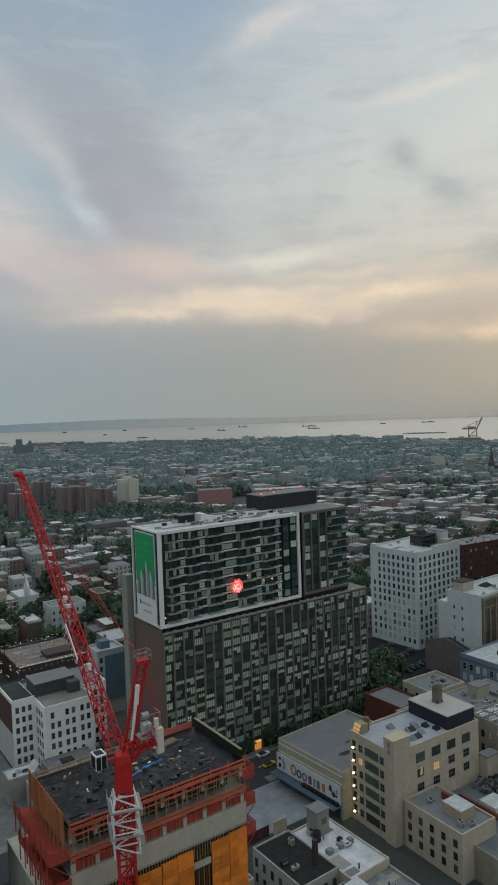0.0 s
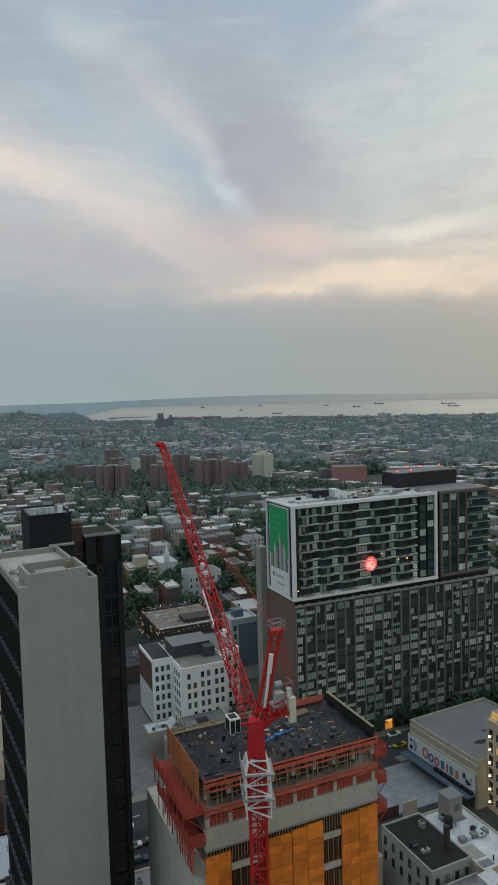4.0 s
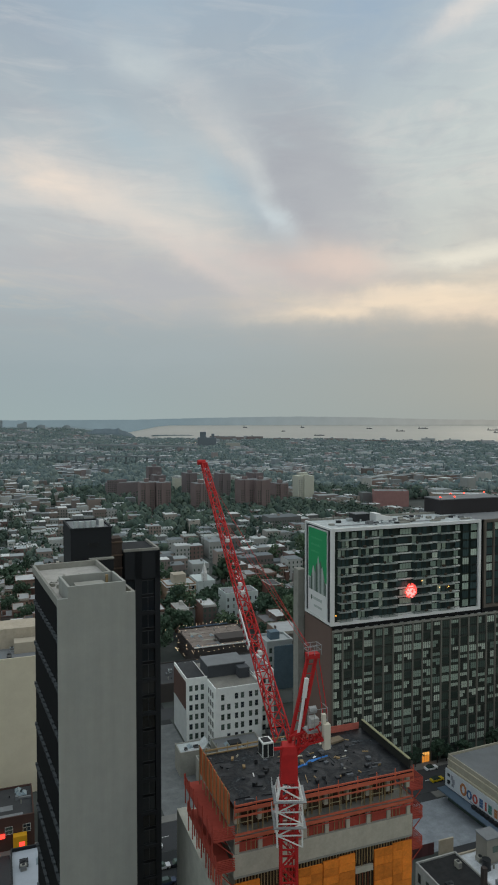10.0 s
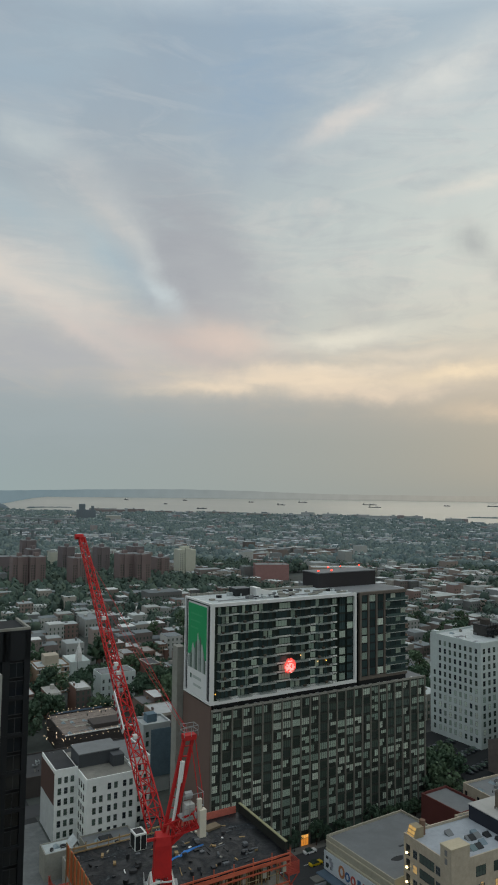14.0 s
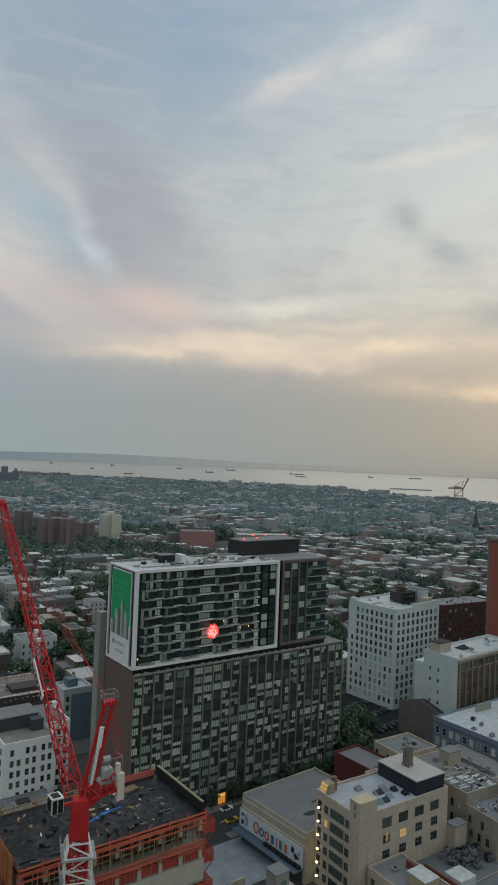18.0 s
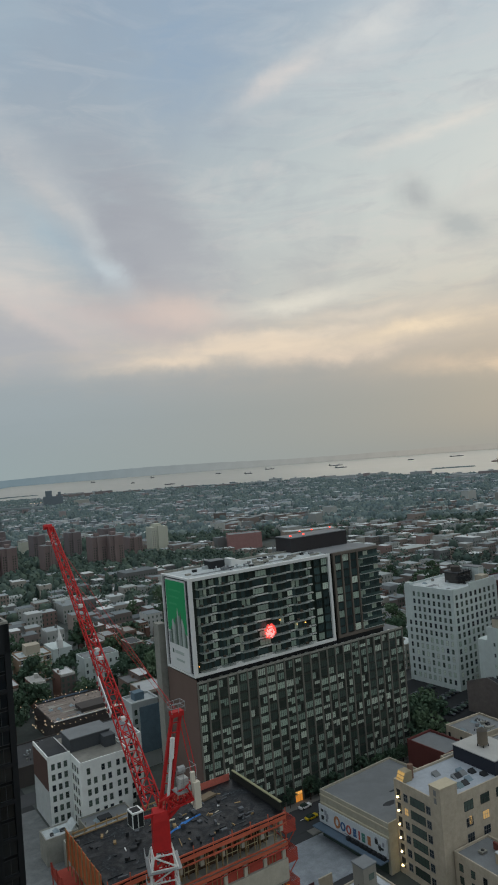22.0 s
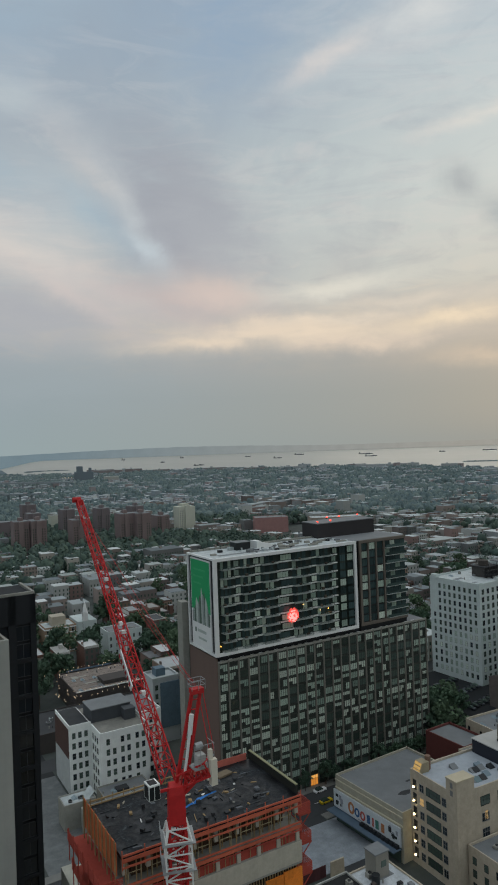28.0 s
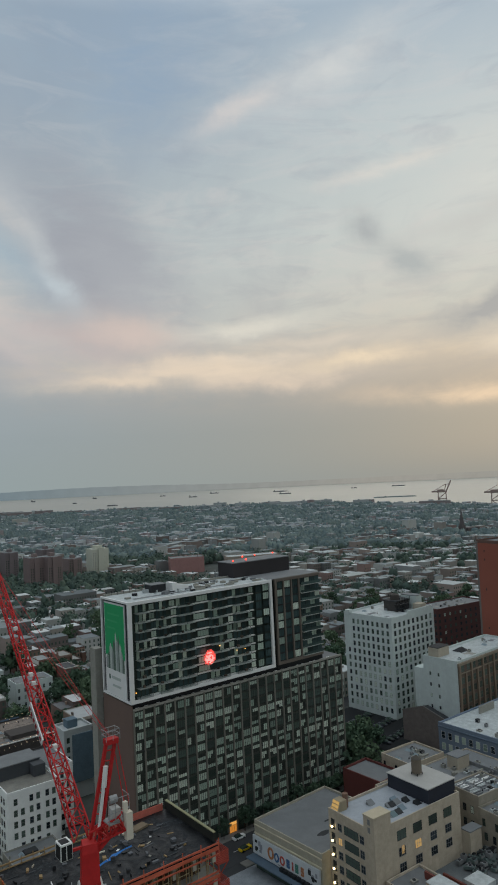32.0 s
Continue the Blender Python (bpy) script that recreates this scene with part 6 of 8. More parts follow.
def build_white_loft():
    # lower rows get more pale panes, reflected sky put into their colour
    T = building("white_loft_tower", "white painted brick loft tower with many dark windows", (251.1, 221.4), 4.0, 35.0, 29.5, 46.4, WHITE_BRICK, ROOF_WHITE, 1.0,
                 [("left", W_(cols=8, rows=6, z0=2.6, dz=3.62, size=(1.35, 2.2), margin=(5.4, 1.8), frame="grey", bars=0, pale_share=0.5, sky=0.1)), ("left", W_(cols=8, rows=6, z0=24.32, dz=3.62, size=(1.35, 2.2), margin=(5.4, 1.8), frame="grey", bars=0, pale_share=0.03)), ("left", W_(cols=1, rows=8, z0=2.6, dz=3.62, size=(1.25, 2.15), margin=(1.0, 25.0), frame="grey", bars=0, pale_share=0.0)),
                  ("front", W_(cols=9, rows=6, z0=2.6, dz=3.62, size=(1.7, 2.3), margin=(1.6, 2.2), frame="grey", bars=0, pale_share=0.45, sky=0.1)), ("front", W_(cols=9, rows=6, z0=24.32, dz=3.62, size=(1.7, 2.3), margin=(1.6, 2.2), frame="grey", bars=0, pale_share=0.03))], clutter=6, seed=22)
    part("crown_corner", box(-0.3, 25.6, 46.4, 2.2, 28.6, 48.6), WHITE_BRICK, T)
    part("front_crown", G().box(13.0, -0.1, 46.4, 33.5, 0.5, 48.8).box(0.0, -0.1, 46.4, 2.0, 0.5, 47.8), WHITE_BRICK, T, "stepped white parapet")
    part("roof_house", box(26.0, 1.4, 46.5, 31.0, 6.0, 50.0), surface("tan_stucco", (170, 162, 146), 0.9), T)
    part("roof_house", box(30.0, 6.5, 46.5, 34.6, 16.0, 53.0), WHITE_BRICK, T)
    part("roof_house_cap", box(29.8, 6.3, 53.0, 34.8, 16.2, 53.3), ROOF_GREY, T)
    part("roof_cage", box(18.0, 10.0, 46.5, 28.5, 18.0, 51.4), surface("cage_dark", (66, 64, 62), 0.85, var=0.3, scale=0.6), T, "dark weathered roof machinery housing")
    part("roof_cage_cap", box(17.6, 9.6, 51.4, 28.9, 18.4, 51.8), ROOF_DARK, T)
    for i in range(6):
        part("cage_post", box(17.8 + i * 2.1, 9.3, 46.5, 18.0 + i * 2.1, 9.5, 53.2), DARK_METAL, T)
    part("roof_frame", lattice(G(), (15.0, 8.0, 49.4), (24.0, 8.0, 49.4), 2.2, 2.2, 4, 0.22), DARK_METAL, T)
    part("water_tank", G().rod((22, 14, 51.8), (22, 14, 54.2), 2.4, 2.3, 14).rod((22, 14, 54.2), (22, 14, 55.0), 2.5, 0.2, 14), surface("tank_dark", (74, 70, 66), 0.9, var=0.2), T, "dark rooftop water tank")
    # low dark shed at its foot
    shed = surface("shed_brick", (116, 108, 103), 0.92, var=0.28, scale=0.3, stain=(86, 82, 80))
    T = thing("brick_shed", "dark brick shed with a low gabled roof beside the loft", "shed", at=(236.6, 181.0, 0), turn=3)
    part("wall_shell", box(0, 0, 0, 3.6, 23, 12.6), shed, T)
    part("gable", G().add([(-0.1, 0, 12.6), (-0.1, 23, 12.6), (-0.1, 12, 16.4), (0.3, 0, 12.6), (0.3, 23, 12.6), (0.3, 12, 16.4)], [(2, 1, 0), (3, 4, 5), (0, 1, 4, 3), (1, 2, 5, 4), (2, 0, 3, 5)]), shed, T)
    part("roof", G().add([(0.3, 0, 12.6), (3.6, 0, 12.6), (3.6, 23, 12.6), (0.3, 23, 12.6), (0.3, 12, 16.1), (3.6, 12, 16.1)], [(0, 1, 5, 4), (2, 3, 4, 5), (1, 2, 5), (3, 0, 4), (3, 2, 1, 0)]), ROOF_DARK, T)
    part("coping", G().beam((-0.05, 0, 12.7), (-0.05, 12, 16.5), 0.5, 0.3).beam((-0.05, 12, 16.5), (-0.05, 23, 12.7), 0.5, 0.3), surface("coping_grey", (112, 108, 104), 0.9), T)
    # brown masonry block with an ornate front
    brown = surface("brown_masonry", (94, 82, 72), 0.88, var=0.15)
    T = building("brown_block", "white-sided block with an ornate brown masonry front", (241.4, 178.2), 3.0, 50.0, 17.0, 35.8, WHITE_BRICK, ROOF_WHITE, 1.0,
                 [("left", W_(cols=2, rows=6, z0=6, dz=4.6, size=(0.9, 1.4), margin=(3, 9), frame="grey", bars=0))], clutter=5, seed=24, cornice=None)
    part("rear_wing", box(0.2, 17.0, 0, 30.0, 22.0, 31.0), WHITE_BRICK, T, "lower white rear wing")
    part("front_skin", box(0.1, -0.35, 0, 49.9, 0.0, 35.8), brown, T, "brown masonry front")
    part("front_cornice", G().box(-0.3, -1.1, 34.9, 50.2, -0.3, 35.9).box(0, -0.8, 31.2, 50.1, -0.35, 31.6), surface("cornice_tan", (132, 122, 106), 0.85), T)
    ww = window_mesh(2.4, 2.6, surface("tan_frame", (104, 96, 86), 0.8), DARK_GLASS, 1)
    tan_pier = surface("pier_tan", (126, 111, 95), 0.88, var=0.16)
    for i in range(12):
        part("front_pier", box(0.2 + i * 4.4, -1.0, 0, 1.2 + i * 4.4, -0.35, 34.9 if i % 2 == 0 else 31.2), tan_pier, T)
        if i < 11:
            part("window", ww, None, T, at=(1.9 + i * 4.4, -0.37, 32.0))
            for k in range(7):
                part("window", ww, None, T, at=(1.9 + i * 4.4, -0.37, 27.0 - k * 4.2))
                part("sill", box(1.6 + i * 4.4, -0.6, 26.5 - k * 4.2, 4.6 + i * 4.4, -0.35, 26.7 - k * 4.2), brown, T)
    part("roof_skylight", G().add([(16, 8, 36), (22, 8, 36), (22, 13, 36), (16, 13, 36), (18, 10.5, 37.6), (20, 10.5, 37.6)], [(0, 1, 5, 4), (1, 2, 5), (2, 3, 4, 5), (3, 0, 4)]), DARK_METAL, T)
    part("roof_mast", box(14, 14, 36, 14.15, 14.15, 43), DARK_METAL, T)
    part("roof_house", box(3.0, 11.0, 36, 11.0, 16.2, 39.8), surface("tan_stucco", (170, 162, 146), 0.9), T)
    part("roof_house_cap", box(2.9, 10.9, 39.8, 11.1, 16.3, 40.1), ROOF_DARK, T)


build_white_loft()


def build_red_tower():
    red = surface("red_panel", (142, 84, 70), 0.85, var=0.1, scale=0.1)
    brown = surface("red_brown_brick", (100, 78, 70), 0.9, var=0.12)
    grey = surface("grey_brick", (112, 108, 104), 0.9, var=0.12)
    T = thing("red_brick_tower", "tall red and brown brick apartment tower", "building", at=(297.5, 188.5, 0), turn=-10)
    part("wall_shell", box(0, 0, 0, 35, 18, 80.0), brown, T)
    part("red_side", box(-0.15, 1.4, 24, 0, 17.0, 79.4), red, T, "plain orange-red side wall")
    part("grey_strip", box(-0.2, -0.2, 0, 1.6, 1.6, 80.2), grey, T)
    part("grey_strip", box(-0.2, 17.0, 0, 0.4, 18.2, 80.2), grey, T)
    part("grey_strip", box(0.05, -0.25, 0, 7.0, -0.02, 79.0), grey, T)
    part("grey_strip", box(28.0, -0.25, 0, 35.0, -0.02, 72.0), grey, T)
    [part("orange_strip", box(a, -0.25, 40, a + 2.4, -0.02, 79.6), surface("orange_brick", (140, 96, 76), 0.88, var=0.2), T) for a in (11.0, 16.2, 21.4, 26.6)]
    part("roof", box(0.4, 0.4, 80, 34.6, 17.6, 80.2), ROOF_GREY, T)
    part("parapet", G().box(0, 0, 80, 35, 0.4, 81).box(0, 17.6, 80, 35, 18, 81).box(0, 0.4, 80, 0.4, 17.6, 81).box(34.6, 0.4, 80, 35, 17.6, 81), brown, T)
    part("roof_house", box(12, 5, 80.1, 20, 14, 83.6), surface("roof_house_brick", (92, 70, 64), 0.9), T)
    part("roof_house", box(25.5, 5, 80.1, 33, 12, 82.6), ROOF_GREY, T)
    w = window_mesh(1.3, 1.6, GREY_FRAME, DARK_GLASS, 0)
    w2 = window_mesh(1.3, 1.6, GREY_FRAME, PALE_PANE, 0)
    rnd = random.Random(25)
    for k in range(26):
        for i in range(13):
            part("window", w if rnd.random() < 0.94 else w2, None, T, at=(1.0 + i * 2.62, -0.26, 3.5 + k * 2.95))
    for k in (2, 6, 15, 22, 24):
        part("vent_slot", box(-0.2, 12.6, 24.5 + k * 2.1, -0.15, 13.1, 25.6 + k * 2.1), DARK_METAL, T)
    # pale gridded slab behind it, with a plain white plant floor
    pale = surface("pale_grid", (186, 188, 186), 0.85, var=0.06)
    T = thing("pale_slab_block", "pale concrete slab block with a square window grid", "building", at=(396.0, 219.0, 0), turn=-56)
    part("wall_shell", box(0, 0, 0, 60, 20, 78.5), pale, T)
    part("plant_floor", box(3, 2, 78.5, 52, 18, 88.0), surface("plant_white", (200, 202, 204), 0.8, var=0.04), T)
    part("roof", box(-0.2, -0.2, 78.5, 60.2, 2, 78.9), DARK_METAL, T)
    wg = window_mesh(2.3, 2.0, pale, DARK_GLASS, 0, 0.3)
    wg2 = window_mesh(2.3, 2.0, pale, PANE_SKY, 0, 0.3)
    for k in range(17):
        for i in range(14):
            part("window", wg if rnd.random() < 0.6 else wg2, None, T, at=(1.2 + i * 3.6, 0, 30.0 + k * 2.84))
    for i in range(12):
        part("terrace_shrub", G().rod((2 + i * 4.6, 0.6, 78.9), (2 + i * 4.6, 0.6, 79.9), 0.7, 0.3, 7), surface("shrub", (52, 66, 48), 0.95, var=0.4), T)
    building("black_shed_block", "black windowless block beside the towers", (352.0, 176.0), -10.0, 60.0, 20.0, 36.0, BLACK_PANEL, ROOF_GREY, 0.6, clutter=8, seed=26)
    building("dark_red_block", "dark red brick block behind the white loft", (352.0, 273.0), -6.0, 46.0, 20.0, 29.5, surface("maroon_brick", (80, 54, 52), 0.9, var=0.14), ROOF_GREY, 0.8,
             [("front", W_(cols=10, rows=7, z0=3, dz=3.7, size=(1.6, 1.9), frame="dark")), ("left", W_(cols=4, rows=7, z0=3, dz=3.7, size=(1.6, 1.9), frame="dark"))], clutter=8, seed=27)
    building("white_hut_block", "white cubic roof blocks", (268.0, 150.0), -4.0, 18.0, 12.0, 22.0, ROOF_WHITE, ROOF_WHITE, 0.5, clutter=4, seed=28)
    building("orange_hut_block", "pale orange stuccoed roof block", (276.0, 139.0), -4.0, 15.0, 10.0, 20.0, surface("salmon_stucco", (186, 142, 114), 0.9), ROOF_WHITE, 0.5, clutter=5, seed=29)


build_red_tower()


# ---- roofs below the site, beside the cross street ----
def build_lower_roofs():
    T = building("white_annex", "white walled block with a black felt roof", (88.8, 112.0), 1.0, 11.0, 18.0, 13.4, surface("dull_white_wall", (158, 160, 156), 0.9, var=0.2, stain=(126, 126, 122)), surface("felt_black", (34, 35, 36), 0.95, var=0.4, scale=0.3, stain=(52, 54, 54)), 0.5,
                 [("left", W_(cols=6, rows=2, z0=6.5, dz=3.6, size=(1.0, 1.9), frame="dark")), ("front", W_(cols=4, rows=2, z0=6.5, dz=3.6, size=(1.0, 1.9), frame="dark"))], clutter=2, seed=31)
    part("chimney", box(7.4, 4.0, 13.5, 8.4, 5.0, 19.2), surface("stack_dark", (62, 56, 54), 0.9), T, "dark square chimney stack")
    T = building("silver_roof_block", "block with a patchy silver roof and vents", (99.7, 108.0), 1.0, 12.0, 22.0, 12.8, CREAM, surface("silver_patch", (196, 202, 206), 0.8, var=0.35, scale=0.18, stain=(120, 124, 128)), 0.5, clutter=4, seed=32)
    part("stair_head", box(4.6, 16.6, 12.9, 8.6, 20.4, 18.6), surface("stair_head_grey", (136, 134, 126), 0.9, var=0.15), T, "grey stair head with dark door")
    part("stair_head_roof", box(4.4, 16.4, 18.6, 8.8, 20.6, 18.9), ROOF_GREY, T)
    part("stair_head_window", box(6.2, 16.52, 15.4, 7.8, 16.6, 16.8), DARK_GLASS, T)
    part("round_vent", G().rod((3.6, 15.6, 12.9), (3.6, 15.6, 15.2), 1.0, 1.0, 12), DARK_METAL, T)
    for i in range(5):
        part("roof_unit", box(2 + i * 1.7, 9.4, 12.9, 3.2 + i * 1.7, 10.8, 14.0), ROOF_WHITE if i % 2 else ROOF_GREY, T)
    T = building("white_stair_block", "low white block with rooftop hut", (84.0, 92.0), 1.0, 28.0, 18.0, 11.0, surface("dull_white_wall", (182, 184, 180)), ROOF_GREY, 0.8, clutter=10, seed=33)
    part("roof_hut", box(12.0, 10.0, 11.1, 16.0, 14.0, 15.0), ROOF_WHITE, T, "white roof hut")
    part("hut_window", box(11.94, 11.0, 12.4, 12.0, 12.0, 14.0), DARK_GLASS, T)
    T = thing("hoarding", "dark maroon site hoarding round the lot", "fence", at=(88, 148.9, 0))
    for i in range(10):
        part("panel", box(i * 1.9, 0, 0, i * 1.9 + 1.86, 0.12, 3.2), surface("maroon_board", (84, 54, 56), 0.85, each=0.1), T)
    T = thing("retaining_wall", "cream rendered garden wall", "wall", at=(107.4, 147.2, 0))
    part("wall", box(0, 0, 0, 4.4, 0.4, 4.5), CREAM, T)
    building("low_shop", "low shop row with grey roofs", (60.0, 126.0), 0.0, 26.0, 22.0, 9.0, CREAM, ROOF_GREY, 0.6, clutter=12, seed=34)
    building("low_store", "low brick store with grey roof", (54.0, 150.0), 0.0, 33.0, 22.0, 8.0, BRICK_RED, ROOF_GREY, 0.6, clutter=14, seed=35)
    building("low_hall", "low hall with patched grey roof", (24.0, 130.0), 0.0, 28.0, 16.0, 9.0, CREAM, ROOF_GREY, 0.6, clutter=18, seed=36)
    building("rear_yard_block", "small grey roofed block", (58.0, 193.0), 0.0, 20.0, 14.0, 7.0, CONCRETE, ROOF_GREY, 0.6, clutter=12, seed=37)


build_lower_roofs()


# ---- the white L-shaped building and its neighbours ----
def build_white_l():
    white = surface("white_render", (234, 238, 235), 0.88, var=0.08, stain=(212, 217, 214))
    T = thing("white_office_block", "white L-shaped office block with dark sash windows", "building", at=(61.3, 220.6, 0))
    part("side_wing", box(0, 10.0, 0, 7.6, 28, 22.6), white, T)
    part("front_block", box(7.6, 0, 0, 24.6, 28, 21.6), white, T)
    part("right_wing", box(24.6, 8.0, 0, 32.5, 28, 22.6), white, T)
    part("brick_flank", box(-0.15, 10.6, 12, 0, 28, 22.0), surface("flank_brick", (86, 66, 60), 0.9), T, "bare brick flank")
    part("grey_flank", box(-0.1, 10.1, 0, 0, 28, 12), surface("pale_flank", (184, 190, 190), 0.9, var=0.14, stain=(160, 166, 166)), T)
    part("roof", G().box(0.3, 10.3, 22.6, 7.3, 27.7, 22.7), ROOF_DARK, T)
    part("roof", G().box(7.9, 0.3, 21.6, 24.3, 27.7, 21.75), surface("roof_buff", (128, 127, 120), 0.9, var=0.3, stain=(96, 97, 94)), T)
    part("roof", G().box(24.9, 8.3, 22.6, 32.2, 27.7, 22.75), ROOF_GREY, T)
    part("parapet", G().box(7.6, 0, 21.6, 24.6, 0.35, 22.4).box(7.6, 0.35, 21.6, 7.95, 10, 22.4).box(24.25, 0.35, 21.6, 24.6, 8, 22.4), white, T)
    part("parapet", G().box(0, 10, 22.6, 7.6, 10.35, 23.3).box(0, 10.35, 22.6, 0.35, 28, 23.3), white, T)
    part("parapet", G().box(24.6, 8, 22.6, 32.5, 8.35, 23.3).box(32.15, 8.35, 22.6, 32.5, 28, 23.3), white, T)
    part("plant_room", box(8.5, 12.0, 21.7, 22.5, 22.0, 26.0), surface("plant_dark", (74, 78, 82), 0.85), T, "dark grey plant room")
    part("plant_room_roof", box(8.3, 11.8, 26.0, 22.7, 22.2, 26.3), ROOF_GREY, T)
    part("plant_lobby", box(19.0, 8.0, 21.7, 23.0, 12.0, 25.4), surface("plant_dark", (74, 78, 82)), T)
    w = [window_mesh(1.2, 1.9, GREY_FRAME, m, 0) for m in (DARK_GLASS, PANE_SKY, DARK_GLASS)]
    rnd = random.Random(41)
    for k in range(6):
        z = 18.2 - k * 3.45
        for x in (9.6, 11.8, 14.6, 16.8, 19.8, 22.0):
            if rnd.random() < 0.93:
                part("window", rnd.choice(w), None, T, at=(x, 0, z))
        for x in (1.0, 3.1, 5.2):
            part("window", rnd.choice(w), None, T, at=(x, 10.0, z + 0.6))
        for x in (25.6, 28.0, 30.2):
            part("window", rnd.choice(w[:2]), None, T, at=(x, 8.0, z + 0.6))
        for y in (8.4, 6.0, 3.6):
            part("window", rnd.choice(w[1:]), None, T, at=(7.6, y, z), turn=-90)
    T = building("low_rear_roof", "low roof with dark skylight before the white block", (67.0, 209.0), 0.0, 16.0, 11.4, 5.0, CONCRETE, ROOF_GREY, 0.5, clutter=3, seed=42)
    part("dark_skylight", box(5.0, 5.0, 5.1, 9.0, 8.0, 5.8), ROOF_DARK, T)
    T = building("black_roof_shed", "shed with a black pitched roof", (85.0, 209.0), -10.0, 11.0, 11.0, 6.0, BLACK_PANEL, ROOF_DARK, 0.5, clutter=2, seed=43)
    T = building("white_roof_shed", "small shed with bright white roof", (53.6, 209.6), 0.0, 10.0, 7.0, 7.5, CONCRETE, ROOF_WHITE, 0.4, clutter=2, seed=44)
    part("tilted_panel", G().add([(8.0, 1.0, 7.6), (9.8, 1.0, 9.4), (9.8, 6.0, 9.4), (8.0, 6.0, 7.6), (8.0, 1.0, 7.4), (9.8, 1.0, 9.2), (9.8, 6, 9.2), (8, 6, 7.4)], [(0, 1, 2, 3), (7, 6, 5, 4), (0, 4, 5, 1), (2, 6, 7, 3), (1, 5, 6, 2)]), ROOF_WHITE, T)
    # large low roof with strings of lights round it
    T = building("garden_roof_building", "wide low building with mottled grey roof and string lights", (82.5, 297.0), 0.0, 31.0, 31.0, 9.6, surface("garage_dark", (72, 68, 66), 0.9), surface("roof_mottled", (132, 122, 114), 0.9, var=0.45, scale=0.3, stain=(84, 78, 74)), 0.7, clutter=10, seed=45)
    part("roof_block", box(14, 5, 9.7, 29, 14, 11.5), surface("garage_dark", (72, 68, 66)), T)
    part("white_rail", box(0.2, -0.1, 10.3, 31, 0.2, 10.7), WHITE_PAINT, T)
    part("blue_strip", box(4, 30.6, 10.3, 26, 30.9, 10.9), surface("blue_sheet2", (84, 104, 122), 0.7), T)
    bulb = G().rod((0, 0, 0), (0, 0, 0.26), 0.14, 0.1, 6).mesh("bulb")
    for i in range(30):
        part("bulb", bulb, glow("string_bulb", (255, 226, 188), 1.1), T, at=(-2 + i * 1.2, -6 + 5.5 * (i % 2) + rnd.uniform(-1, 1), 10.6 + rnd.uniform(-0.4, 0.6)))
        part("bulb", bulb, None, T, at=(-3.0 + rnd.uniform(-4.5, 4), -8 + i * 1.35, 9.6 + rnd.uniform(-2, 0.8)))
        part("bulb", bulb, None, T, at=(1 + i * 1.05 + rnd.uniform(-0.8, 0.8), 31.5 - rnd.uniform(0, 9) * (i % 2), 11.4 + rnd.uniform(-0.6, 0.5)))
    for i in range(8):
        part("light_cable", G().beam((-5, -7 + i * 5.2, 10.2), (33, -7 + i * 5.2, 10.8), 0.05), DARK_METAL, T)
    building("dark_garage", "dark garage beside the lit roof", (60.0, 268.0), 0.0, 50.0, 24.0, 7.0, surface("garage_dark", (72, 68, 66)), ROOF_DARK, 0.6, clutter=16, seed=46)
    # tan building with a roof hut, white corner house, church
    T = building("tan_apartment_house", "tan brick four-storey house with white bands", (93.0, 395.4), 0.0, 18.0, 16.0, 15.0, surface("tan_brick", (150, 128, 106), 0.9, var=0.12), ROOF_WHITE, 0.8,
                 [("front", W_(cols=5, rows=4, z0=1.6, dz=3.5, size=(1.8, 2.0), frame="pale"))], clutter=4, seed=47, cornice=WHITE_PAINT)
    for k in range(4):
        part("white_band", box(-0.1, -0.25, 0.9 + k * 3.5, 18.1, 0, 1.4 + k * 3.5), WHITE_PAINT, T)
    part("roof_hut", box(5, 4, 15.1, 13, 12, 20.5), surface("tan_stucco", (170, 162, 146)), T)
    T = building("white_corner_house", "white rendered corner house", (121.5, 369.8), 0.0, 20.0, 14.0, 13.8, WHITE_BRICK, ROOF_GREY, 0.6, [("front", W_(cols=6, rows=3, z0=2, dz=3.8, size=(1.1, 1.9), frame="grey"))], clutter=4, seed=48)
    part("blank_gable", box(9.0, -3.2, 0, 9.4, 0.0, 12.8), WHITE_PAINT, T)
    T = thing("white_steeple", "small white church steeple", "church", at=(125.4, 425.0, 0))
    part("nave", box(-5, 0, 0, 7, 20, 9), WHITE_BRICK, T)
    part("belfry", box(-1.6, 0, 9, 1.6, 3.2, 14.0), WHITE_PAINT, T)
    part("spire", G().rod((0, 1.6, 14), (0, 1.6, 21.0), 1.9, 0.1, 8), WHITE_PAINT, T)
    # cream warehouse at the far left of the slab tower
    T = building("cream_warehouse", "tall plain cream warehouse with roof huts", (-16.0, 217.0), 0.0, 28.0, 26.0, 41.5, surface("warehouse_cream", (218, 210, 186), 0.9, var=0.08, scale=0.08, stain=(200, 190, 166)), ROOF_GREY, 0.9, clutter=12, seed=49)
    part("roof_house", box(14, 12, 41.6, 28, 22, 48), CREAM, T)
    part("roof_house", box(20, 6, 41.6, 27, 11, 45), surface("tan_stucco", (170, 162, 146)), T)
    part("wall_step", box(-6, -0.6, 0, 13, 0, 36), surface("warehouse_cream", (206, 196, 168)), T)
    building("left_brick_row", "long red brick row with white trim", (-60.0, 318.0), 0.0, 120.0, 14.0, 15.0, surface("row_brick", (132, 88, 78), 0.9), ROOF_GREY, 0.8, [("front", W_(cols=24, rows=3, z0=3, dz=4, size=(1.6, 2.2), frame="pale"))], clutter=16, seed=50)
